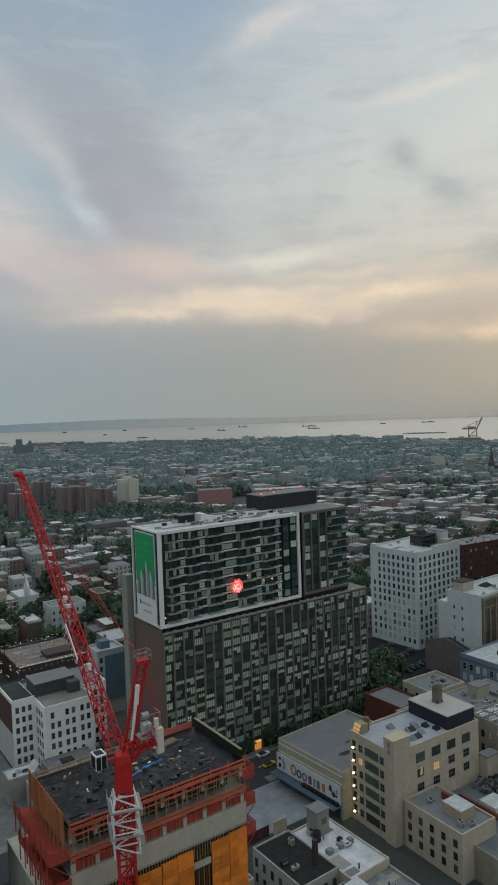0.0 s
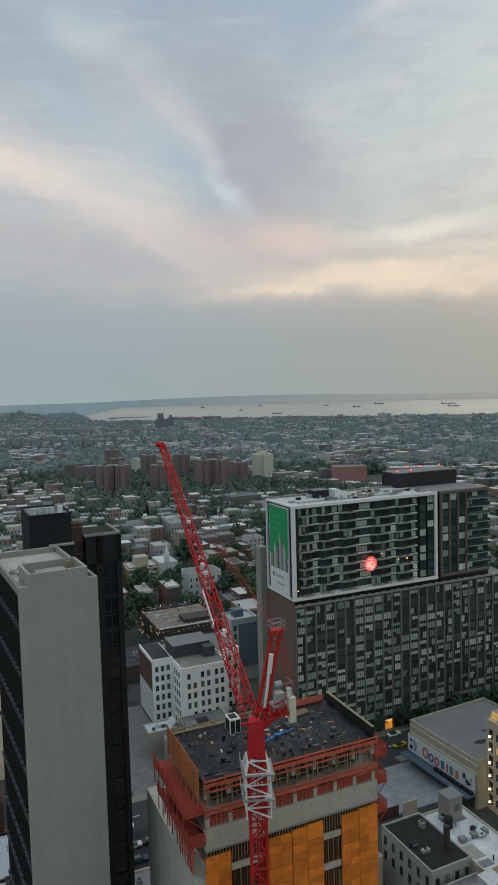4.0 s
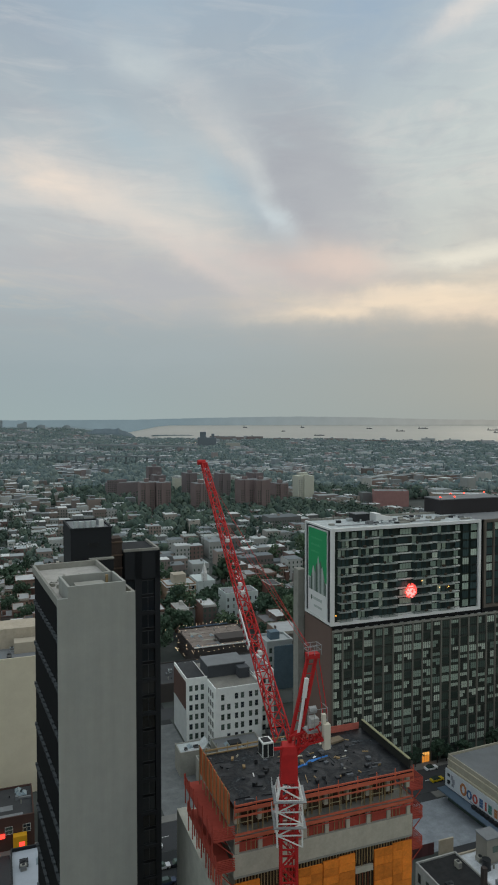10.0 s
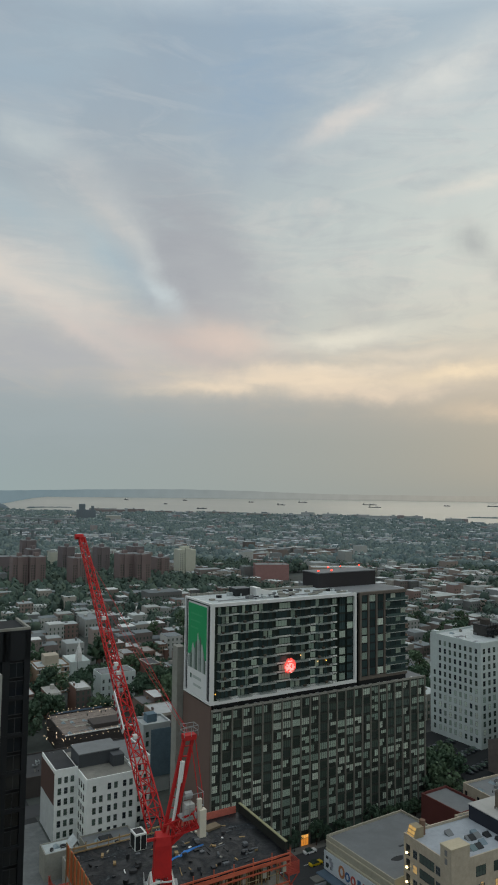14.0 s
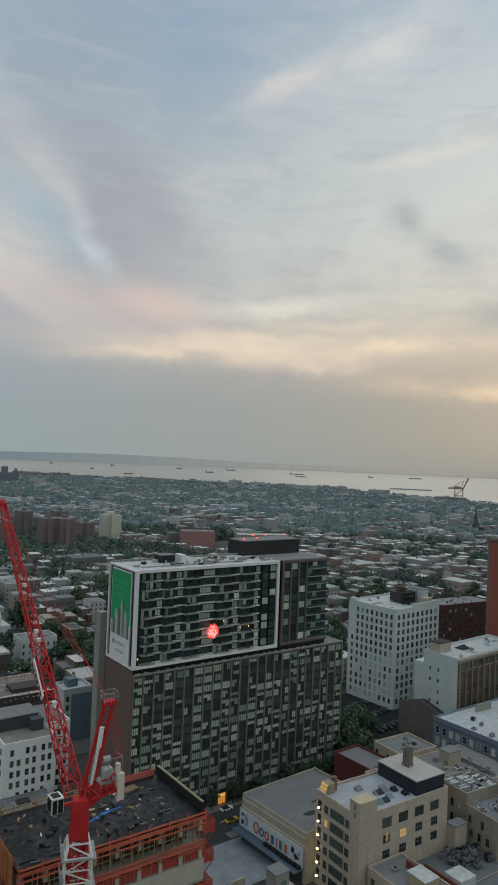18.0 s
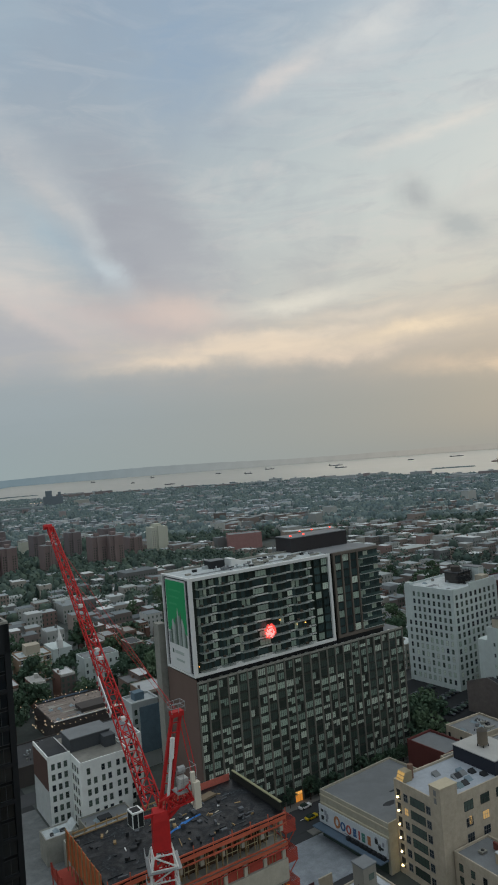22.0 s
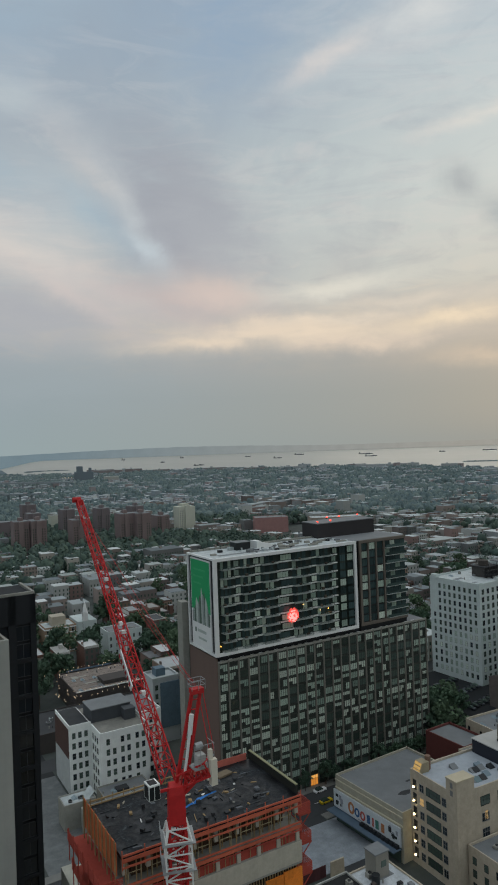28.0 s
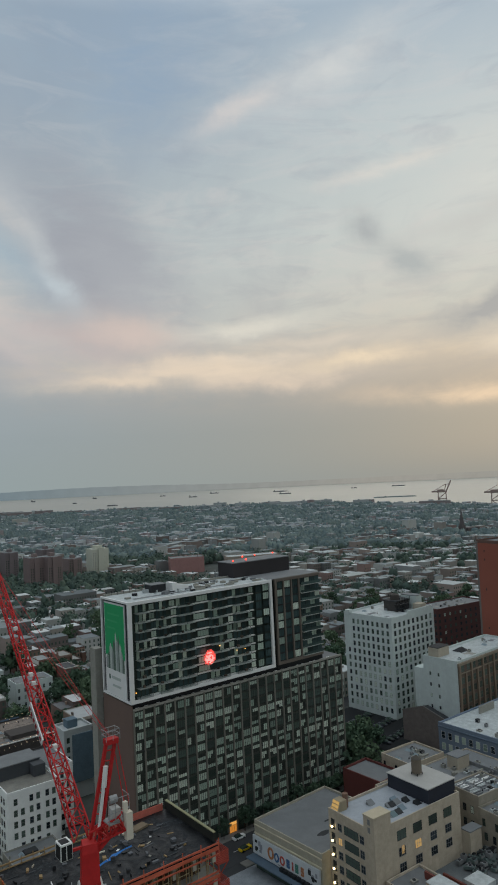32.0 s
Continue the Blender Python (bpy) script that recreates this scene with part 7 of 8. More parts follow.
    T = building("corner_shops", "low dark shops with lit signs", (-14.0, 189.0), 0.0, 22.0, 16.0, 8.5, surface("dark_brick", (92, 66, 58)), ROOF_DARK, 0.6, [("front", W_(cols=5, rows=1, z0=4.6, dz=3, size=(2.0, 2.0), frame="pale"))], clutter=8, seed=51)
    part("red_neon", box(9.0, -0.5, 3.9, 14.5, -0.2, 5.0), glow("red_neon", (255, 60, 50), 2.0), T, "glowing red shop sign")
    part("yellow_awning", box(16.5, -2.0, 1.6, 20.0, -0.1, 4.6), surface("yellow_awning", (226, 168, 40), 0.7), T, "yellow shop awning")
    part("red_bars", box(18.0, -2.06, 1.9, 19.4, -2.0, 3.0), glow("red_neon", (255, 60, 50), 2.0), T)
    T = building("dark_corner_block", "black corner block with a pale roof", (1.6, 146.0), 0.0, 17.0, 20.0, 13.6, BLACK_PANEL, surface("roof_blue_white", (164, 172, 180), 0.8, var=0.12), 0.9, clutter=4, seed=53)
    T = building("white_podium", "podium with a pale roof beside the slab tower", (-10.5, 96.0), 0.0, 16.5, 44.0, 20.0, BLACK_PANEL, ROOF_WHITE, 0.7, clutter=6, seed=52)


build_white_l()


# ---- far landmarks ----
def build_far():
    # estate brick is greyed, haze being part of its colour
    proj = surface("estate_brick", (126, 112, 110), 0.92, var=0.12, scale=0.1)
    dark_proj = surface("estate_brick_dark", (118, 110, 111), 0.92, var=0.1)
    def front(wall, pane):
        xs, zs = [0.0], [0.0]
        for i in range(6):
            xs += [1.2 + i * 2.6, 2.3 + i * 2.6]
        for k in range(10):
            zs += [2.5 + k * 2.8, 4.0 + k * 2.8]
        return sheet(xs + [16.0], zs + [31.0], lambda i, j: (0.02, 1) if i % 2 and j % 2 else (0.1, 0), (wall, pane), "facade")
    fronts = {m: front(m, DARK_GLASS) for m in (proj, dark_proj)}
    for i, (x, y, w, d, h, m) in enumerate(((157, 800, 17, 22, 31, proj), (175, 793, 17, 24, 31, proj), (217, 774, 18, 20, 30, proj), (268, 760, 17, 22, 34, proj), (285, 750, 17, 26, 34, proj), (136, 925, 42, 20, 20, dark_proj),
                                            (196, 905, 16, 20, 30, dark_proj), (239, 900, 16, 22, 32, dark_proj), (279, 880, 17, 22, 32, dark_proj), (320, 862, 17, 22, 33, dark_proj), (210, 1010, 20, 20, 34, dark_proj), (330, 800, 17, 20, 24, proj))):
        T = thing("estate_tower", "brick housing estate tower among trees", "building", "housing estate towers", at=(x, y, 0), turn=(i * 7) % 5 - 2)
        h += 7
        part("wall_shell", box(0, 0, 0, w, d, h), m, T)
        part("roof", box(0.3, 0.3, h, w - 0.3, d - 0.3, h + 0.3), ROOF_GREY, T)
        part("roof_house", box(w * 0.35, d * 0.3, h + 0.3, w * 0.65, d * 0.6, h + 4), m, T)
        part("bay", box(w * 0.3, -2.5, 0, w * 0.62, 0, h), m, T)
        part("facade", fronts[m], None, T)
    tan = surface("beige_tower_wall", (188, 190, 176), 0.9, var=0.1)
    T = thing("beige_tower", "slender beige apartment tower", "building", at=(374, 830, 0), turn=-2)
    part("wall_shell", box(0, 0, 0, 23, 20, 37), tan, T)
    part("wing", box(8, -3, 0, 15, 0, 39), tan, T)
    part("roof_house", box(6, 5, 37, 16, 14, 41), tan, T)
    beige_front = front(tan, GREY_FRAME)
    part("facade", beige_front, None, T, at=(0, 0, 3))
    part("facade", beige_front, None, T, at=(7, 0.04, 3))
    building("tan_block", "tan block among the estate", (241, 972), 0.0, 15.0, 16.0, 26.0, tan, ROOF_GREY, 0.5, seed=60)
    building("pink_brick_mill", "long pink-red brick mill", (456, 772), -24.0, 44.0, 26.0, 19.5, surface("pink_brick", (156, 120, 116), 0.9), ROOF_GREY, 0.6, seed=61, clutter=4)
    building("pale_mill", "long pale warehouse with rows of windows", (520, 735), -24.0, 70.0, 24.0, 17.0, surface("pale_mill_wall", (150, 140, 128), 0.9), ROOF_WHITE, 0.6, seed=62, clutter=4)
    # dark twin-towered grain building near the bay
    x, y = polar(16.5, 2480)
    T = thing("grain_terminal", "dark grain terminal with two towers", "building", at=(x - 30, y, 0), turn=-16)
    # dark walls lightened and blued: distance haze as base colour
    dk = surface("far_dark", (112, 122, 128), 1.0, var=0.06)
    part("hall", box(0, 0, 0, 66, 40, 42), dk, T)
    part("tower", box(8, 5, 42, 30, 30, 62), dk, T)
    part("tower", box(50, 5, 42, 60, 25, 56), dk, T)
    x, y = polar(18.2, 2420)
    building("pale_grain_store", "pale store beside the grain terminal", (x, y), -16.0, 50.0, 30.0, 24.0, surface("far_pale", (168, 168, 160), 1.0, var=0.08), ROOF_WHITE, 0.5, seed=63)
    # elevated railway on piers
    T = thing("railway_viaduct", "long grey elevated railway on piers", "viaduct", at=(0, 0, 0))
    a, b = Vector((-60, 2560, 30)), Vector((560, 1980, 26))
    far_grey = surface("far_grey", (138, 146, 148), 1.0, var=0.06)
    part("deck", G().beam(a, b, 12, 5), far_grey, T)
    pier = G().box(-2, -4, 0, 2, 4, 26).mesh("pier")
    for i in range(18):
        p = a.lerp(b, (i + 0.5) / 18)
        part("pier", pier, far_grey, T, at=(p.x, p.y, 0))
    # brown church spire
    x, y = polar(54.4, 1255)
    T = thing("church", "dark brown church with a tall spire", "church", at=(x, y, 0))
    br = surface("brown_stone", (92, 88, 88), 0.95, var=0.1)
    part("tower", box(-4.4, -4.4, 0, 4.4, 4.4, 20), br, T)
    part("spire", G().rod((0, 0, 20), (0, 0, 50), 4.4, 0.3, 8), br, T)
    part("nave", box(6, -8, 0, 40, 8, 15), br, T)
    # harbour cranes
    steel = surface("far_steel", (146, 130, 124), 0.9, var=0.06)
    for az, r, sc, boom in ((53.0, 2430, 1.0, 68), (57.1, 2170, 1.0, 78), (57.8, 2140, 1.0, 74)):
        x, y = polar(az, r)
        T = thing("harbour_crane", "tall steel container crane on the quay", "crane", "harbour cranes", at=(x, y, 0), turn=-az)
        for sx in (-14, 14):
            for sy in (-12, 12):
                part("leg", G().beam((sx, sy, 0), (sx * 0.9, sy, 46), 3.0), steel, T)
            for z in (22, 44):
                part("cross_beam", G().beam((sx, -12, z), (sx, 12, z), 2.0), steel, T)
        for sy in (-12, 12):
            part("brace", G().beam((-14, sy, 22), (14, sy, 44), 1.5), steel, T)
            part("brace", G().beam((14, sy, 2), (-14, sy, 22), 1.2), steel, T)
            part("tie_beam", G().beam((-14, sy, 22), (14, sy, 22), 2.0), steel, T)
        part("machine_house", box(-16, -8, 44, 6, 8, 54), steel, T)
        part("rear_girder", G().beam((-34, 0, 47), (16, 0, 47), 5.0), steel, T)
        a = radians(boom)
        part("boom", G().beam((14, 0, 47), (14 + 46 * math.cos(a), 0, 47 + 40 * math.sin(a)), 4.6), steel, T, "raised boom" if boom else "lowered boom")
        part("mast", G().beam((8, 0, 46), (14, 0, 72), 2.4).beam((14, 0, 72), (-30, 0, 48), 1.4).beam((14, 0, 70), (14 + 30 * math.cos(a), 0, 47 + 28 * math.sin(a)), 1.2), steel, T)


def water_height(az, r):
    r0 = lerp_table(SHORE, az)
    k = (r - r0) / (WATER_END - r0)
    return 0.4 + 58 * max(0.0, (r - 2600) / (WATER_END - 2600)) ** 1.3 * min(1.0, k * 3)


def on_water(az, drop):
    """The distance at which the water lies at this slope under the eye."""
    r = lerp_table(SHORE, az) + 20
    while r < WATER_END - 30 and (116 - water_height(az, r)) / r > drop:
        r += 5
    return r


def build_ships():
    hull, house = surface("ship_hull", (96, 100, 104), 0.9), surface("ship_house", (172, 172, 168), 0.9)
    for az, drop, length, tall in ((19.8, 0.0155, 60, 1), (24.6, 0.0155, 60, 1), (26.0, 0.027, 120, 0), (30.1, 0.017, 80, 0), (32.6, 0.0205, 110, 1), (34.4, 0.0165, 130, 1), (39.9, 0.0185, 190, 1), (40.3, 0.022, 150, 1), (49.6, 0.018, 170, 0), (46.0, 0.0185, 80, 0), (23.0, 0.021, 50, 0), (61.0, 0.0225, 60, 0), (58.8, 0.016, 80, 0)):
        r = on_water(az, drop)
        x, y = polar(az, r)
        T = thing("cargo_ship", "dark cargo ship lying at anchor on the bay", "ship", "ships in the bay", at=(x, y, water_height(az, r)), turn=-az + random.Random(int(az * 10)).uniform(-8, 8))
        L = length * 0.46
        part("hull", G().prism([(-L / 2, -5), (L / 2 - 8, -5), (L / 2, 0), (L / 2 - 8, 5), (-L / 2, 5)], -1, 4.0), hull, T)
        part("superstructure", box(-L / 2 + 3, -4, 4.0, -L / 2 + 11, 4, 12 if tall else 7), house, T)
        part("deck_gear", box(0, -3, 4.0, L / 4, 3, 5.4), hull, T)
        if tall:
            part("mast", box(L / 4 - 0.5, -0.5, 4, L / 4 + 0.5, 0.5, 13), hull, T)
    # wooded islands and piers, greyed by haze put into the colour
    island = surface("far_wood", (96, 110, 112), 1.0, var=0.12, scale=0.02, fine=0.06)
    for nm, az0, az1, drop, h in (("island", 57.6, 66.0, 0.0235, 26), ("pier_island", 47.5, 51.0, 0.034, 7), ("low_pier", 12.0, 15.5, 0.027, 6), ("low_pier", 27.5, 30.0, 0.0330, 5), ("far_pier", 60.0, 66.0, 0.045, 8)):
        g = G()
        n = 60
        for i in range(n + 1):
            az = az0 + (az1 - az0) * i / n
            r = on_water(min(az, 70), drop)
            top = water_height(az, r) + h * (0.35 + 0.65 * abs(noise.noise((az * 1.7, 1, 0))) + 0.35 * noise.noise((az * 7, 4, 0))) * min(1, i / 5, (n - i) / 5) + 1
            for rr, z in ((r, water_height(az, r) - 2), (r + 8, top), (r + 60, top), (r + 70, 0)):
                x, y = polar(az, rr)
                g.v.append((x, y, z))
        g.f = [(i * 4 + j, i * 4 + 4 + j, i * 4 + 5 + j, i * 4 + 1 + j) for i in range(n) for j in range(3)]
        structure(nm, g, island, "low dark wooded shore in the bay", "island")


build_far()
build_ships()


# ---- trees ----
LEAVES = many("leaves", [(70, 91, 73), (78, 99, 78), (66, 86, 71), (83, 102, 79), (72, 92, 75)], 0.95, var=0.35, scale=0.5, fine=1.2, each=0.15)
BARK = surface("bark", (72, 62, 54), 0.95, var=0.2)


def crown_mesh(rnd, r, h, clumps, leaves, size):
    """A crown of many small leaf clumps with gaps between them."""
    g = G()
    for c in range(clumps):
        while True:
            p = Vector((rnd.uniform(-1, 1), rnd.uniform(-1, 1), rnd.uniform(-1, 1)))
            if 0.25 < p.length < 1:
                break
        p = Vector((p.x * r * rnd.uniform(0.75, 1.1), p.y * r * rnd.uniform(0.75, 1.1), h * 0.5 + p.z * h * 0.5))
        cr = r * rnd.uniform(0.18, 0.34)
        for i in range(leaves):
            d = Vector((rnd.gauss(0, 1), rnd.gauss(0, 1), rnd.gauss(0, 0.8))).normalized()
            q = p + d * cr * rnd.uniform(0.5, 1.0)
            u = d.cross(Vector((rnd.uniform(-1, 1), rnd.uniform(-1, 1), rnd.uniform(-1, 1)))).normalized()
            v = (d * 0.4 + d.cross(u)).normalized()
            s = size * rnd.uniform(0.6, 1.3)
            g.add([q - u * s, q + v * s * 0.8, q + u * s, q - v * s * 0.8], [(0, 1, 2, 3)])
    return g.mesh("crown")


def trunk_mesh(rnd, h, r):
    g = G().rod((0, 0, 0), (0.1, 0.1, h * 0.5), 0.3, 0.2, 7)
    for i in range(5):
        a = 2 * math.pi * i / 5 + rnd.uniform(-0.4, 0.4)
        g.rod((0.1, 0.1, h * rnd.uniform(0.35, 0.5)), (r * 0.6 * math.cos(a), r * 0.6 * math.sin(a), h * rnd.uniform(0.65, 0.85)), 0.14, 0.05, 5)
    return g.mesh("trunk")


TREES = []
for i in range(5):
    rr = random.Random(100 + i)
    h, r = rr.uniform(9, 13), rr.uniform(3.6, 5.2)
    cm, tm = crown_mesh(rr, r, h * 0.72, 46, 16, 0.55), trunk_mesh(rr, h, r)
    cm.materials.append(LEAVES)
    tm.materials.append(BARK)
    TREES.append((cm, tm, h))


def plant(x, y, rnd, scale=1.0, base=0.0):
    cm, tm, h = rnd.choice(TREES)
    T = thing("street_tree", "leafy dark green city tree", "tree", "city trees", at=(x, y, base), turn=rnd.uniform(0, 360))
    s = scale * rnd.uniform(0.75, 1.2)
    T.scale = (s, s, s * rnd.uniform(0.85, 1.1))
    part("trunk", tm, None, T)
    part("crown", cm, None, T, at=(0, 0, h * 0.3))
    return T


# ---- parked cars ----
def car_meshes():
    body = G().prism([(-2.2, -0.88), (2.1, -0.88), (2.25, -0.6), (2.25, 0.6), (2.1, 0.88), (-2.2, 0.88), (-2.3, 0.5), (-2.3, -0.5)], 0.32, 0.9)
    cab = G().add([(-1.7, -0.82, 0.9), (1.1, -0.82, 0.9), (1.1, 0.82, 0.9), (-1.7, 0.82, 0.9), (-1.2, -0.68, 1.48), (0.4, -0.68, 1.48), (0.4, 0.68, 1.48), (-1.2, 0.68, 1.48)],
                  [(4, 5, 6, 7), (0, 1, 5, 4), (1, 2, 6, 5), (2, 3, 7, 6), (3, 0, 4, 7)])
    wheel = G().rod((0, -0.11, 0), (0, 0.11, 0), 0.33, 0.33, 12)
    return body.mesh("body"), cab.mesh("cabin"), wheel.mesh("wheel")


CAR = car_meshes()
CAR[1].materials.append(DARK_GLASS)
CAR[2].materials.append(BLACK_PANEL)
DARK_CAR = many("dark_car_paint", [(40, 44, 50), (52, 58, 66), (34, 36, 40), (70, 74, 80)], 0.4, var=0.02, each=0.08)
CAR[0].materials.append(many("car_paint", [(214, 216, 216), (40, 42, 46), (120, 124, 128), (70, 76, 84), (196, 198, 200), (110, 44, 40), (52, 64, 84)], 0.35, var=0.02, each=0.08))


def car(x, y, turn, label="parked car on the street", body=None, base=0.05):
    T = thing("car", label, "car", "cars on the street", at=(x, y, base), turn=turn)
    me = CAR[0]
    if body:
        me = CAR[0].copy()
        me.materials.clear()
        me.materials.append(body)
    part("body", me, None, T)
    part("cabin", CAR[1], None, T)
    for sx in (-1.4, 1.4):
        for sy in (-0.8, 0.8):
            part("wheel", CAR[2], None, T, at=(sx, sy, 0.33))


rnd = random.Random(77)
car(132.0, 186.0, 1, "white car driving past the tower", surface("car_white", (226, 228, 228), 0.3, var=0.02))
car(129.5, 179.3, 2, "yellow cab on the street", surface("car_yellow", (206, 178, 40), 0.35, var=0.02))
for i in range(14):
    car(-20 + i * 11.3 + rnd.uniform(-2, 2) if i < 9 else 140 + (i - 9) * 9.5, 176.4 if i % 2 else 185.8, rnd.choice((0, 180)))
for i in range(6):
    car(113.6, 84 + i * 9.4, 90, base=0.04)
for i in range(24):
    car(226 + (i % 8) * 3.4 - (i // 8) * 2, 206 + (i // 8) * 12 + (i % 8) * 0.7, 100 + rnd.choice((0, 180)), body=DARK_CAR, base=0.06)
for x, y in ((196, 199), (202, 203), (208, 206), (214, 209), (199, 207), (206, 212), (213, 215), (219, 213), (194, 204), (218, 204)):
    plant(x, y, rnd, 1.1)
for i in range(12):
    car(38 + (i % 3) * 4.6, 150 + (i // 3) * 6.0, rnd.choice((0, 90)), base=0.0)
for x, y, s in ((186.5, 184.0, 1.0), (192.0, 186.0, 1.1), (190.5, 193.0, 1.3), (197.0, 190.0, 1.1), (180.0, 188.6, 0.8), (174.0, 188.8, 0.7), (147.0, 188.8, 0.6), (140.0, 188.7, 0.55), (136.5, 188.7, 0.6), (128.0, 188.8, 0.55), (168, 188.7, 0.7), (160, 188.8, 0.7)):
    plant(x, y, rnd, s)


# ---- row houses: the nearest as things, the rest as one mass ----
HOUSE_WALL = many("house_wall", [(114, 88, 78), (104, 80, 72), (138, 118, 104), (166, 162, 152), (96, 88, 84), (184, 184, 178), (124, 104, 94), (104, 96, 92)], 0.92, each=0.12)
HOUSE_ROOF = many("house_roof", [(162, 166, 167), (142, 146, 147), (184, 188, 188), (112, 113, 114), (84, 86, 88), (198, 200, 199), (150, 150, 146)], 0.9, var=0.2, each=0.12)
# far palettes: some haze put into the colours, greyer than the near houses
FAR_WALL = many("far_house_wall", [(134, 124, 117), (120, 112, 108), (152, 149, 143), (168, 171, 167), (112, 114, 113), (184, 187, 183), (142, 131, 124), (132, 113, 107), (128, 132, 132), (160, 156, 148)], 1.0, var=0.14, scale=0.02, fine=0.25, each=0.2, by_island=True)
FAR_ROOF = many("far_house_roof", [(164, 172, 173), (142, 150, 152), (184, 191, 191), (120, 128, 131), (108, 116, 119), (198, 203, 202), (152, 159, 157), (134, 142, 143)], 1.0, var=0.18, scale=0.03, fine=0.25, each=0.18, by_island=True)
FAR_LEAVES = many("far_leaves", [(72, 89, 80), (80, 96, 86), (66, 83, 77), (86, 101, 89), (75, 90, 83)], 1.0, var=0.3, scale=0.03, fine=0.3, each=0.1, by_island=True)

# outer palettes: evening haze put into the colours, paler and bluer with distance
OUTER_WALL = many("hazed_house_wall", [(148, 155, 157), (160, 166, 168), (176, 182, 182), (136, 146, 150), (156, 150, 149), (190, 195, 194), (150, 140, 140), (128, 138, 142)], 1.0, var=0.14, scale=0.01, fine=0.1, each=0.16, by_island=True)
OUTER_ROOF = many("hazed_house_roof", [(160, 169, 174), (144, 154, 160), (176, 184, 188), (133, 144, 150), (150, 159, 162), (196, 202, 204)], 1.0, var=0.14, scale=0.01, fine=0.1, each=0.14, by_island=True)
OUTER_LEAVES = many("hazed_leaves", [(96, 112, 112), (103, 118, 116), (91, 107, 109), (109, 123, 119)], 1.0, var=0.24, scale=0.008, fine=0.06, each=0.07, by_island=True)
KEEP_OUT = [(88, 186, 194, 224), (55, 205, 96, 250), (78, 288, 118, 332), (56, 264, 114, 294), (88, 390, 114, 414), (116, 364, 146, 388), (112, 420, 136, 448), (-64, 205, 44, 280), (150, 750, 345, 830), (130, 860, 345, 1034), (366, 822, 404, 856), (440, 690, 610, 800),
            (340, 160, 460, 300), (280, 160, 345, 212), (236, 195, 292, 252), (340, 262, 402, 298), (1000, 700, 1072, 760)]


def free(x, y, m=3):
    return not any(a - m < x < b + m and c - m < y < d + m for a, c, b, d in KEEP_OUT)


class Mass:
    """Many plain boxes in one mesh."""

    def __init__(self):
        self.v, self.f, self.n = [], [], 0

    def box(self, x0, y0, z0, x1, y1, z1, bottom=False):
        n = self.n
        self.v += [(x0, y0, z0), (x1, y0, z0), (x1, y1, z0), (x0, y1, z0), (x0, y0, z1), (x1, y0, z1), (x1, y1, z1), (x0, y1, z1)]
        self.f += [(n + 4, n + 5, n + 6, n + 7), (n, n + 1, n + 5, n + 4), (n + 1, n + 2, n + 6, n + 5), (n + 2, n + 3, n + 7, n + 6), (n + 3, n, n + 4, n + 7)]
        self.n += 8

    def leaf(self, p, s, rnd):
        n = self.n
        a, t = rnd.uniform(0, 6.28), rnd.uniform(-0.9, 0.9)
        ux, uy, uz = math.cos(a) * s, math.sin(a) * s, t * s * 0.5
        vx, vy, vz = -math.sin(a) * s * 0.6, math.cos(a) * s * 0.6, s * rnd.uniform(0.3, 0.9)
        x, y, z = p
        self.v += [(x - ux, y - uy, z - uz), (x + vx, y + vy, z + vz), (x + ux, y + uy, z + uz), (x - vx, y - vy, z - vz)]
        self.f.append((n, n + 1, n + 2, n + 3))
        self.n += 4

    def blob(self, x, y, z, r, h, rnd):
        """A ragged low crown: a bent ring of facets under a broken top."""
        n, k = self.n, 6
        tilt = rnd.uniform(0, 6.28)
        for zz, rr in ((0.0, 0.75), (0.45, 1.0), (0.8, 0.62)):
            for i in range(k):
                a = tilt + 2 * math.pi * i / k
                q = rr * r * rnd.uniform(0.7, 1.25)
                self.v.append((x + q * math.cos(a), y + q * math.sin(a), z + h * (zz + rnd.uniform(-0.12, 0.12))))
        self.v.append((x + rnd.uniform(-0.3, 0.3) * r, y, z + h))
        for lv in range(2):
            self.f += [(n + lv * k + i, n + lv * k + (i + 1) % k, n + (lv + 1) * k + (i + 1) % k, n + (lv + 1) * k + i) for i in range(k)]
        self.f += [(n + 2 * k + i, n + 2 * k + (i + 1) % k, n + 3 * k) for i in range(k)]
        self.n += 3 * k + 1

    def mesh(self, name):
        me = bpy.data.meshes.new(name)
        me.from_pydata(self.v, [], self.f)
        return me


def facade(w, h, storeys, wall_mat):
    """A house front as one sheet, with its windows set back in it."""
    xs = [0.0]
    for i in range(3):
        x = 0.7 + i * (w - 2.4) / 2
        xs += [x, x + 1.0]
    xs.append(w)
    zs = [0.0]
    for k in range(storeys):
        z = 1.4 + k * (h - 1.8) / storeys
        zs += [z, z + 1.75]
    zs.append(h - 0.75)
    return sheet(xs, zs, lambda i, j: (0.04, 1) if i % 2 and j % 2 else (0.14, 0), (wall_mat, DARK_GLASS), "facade")


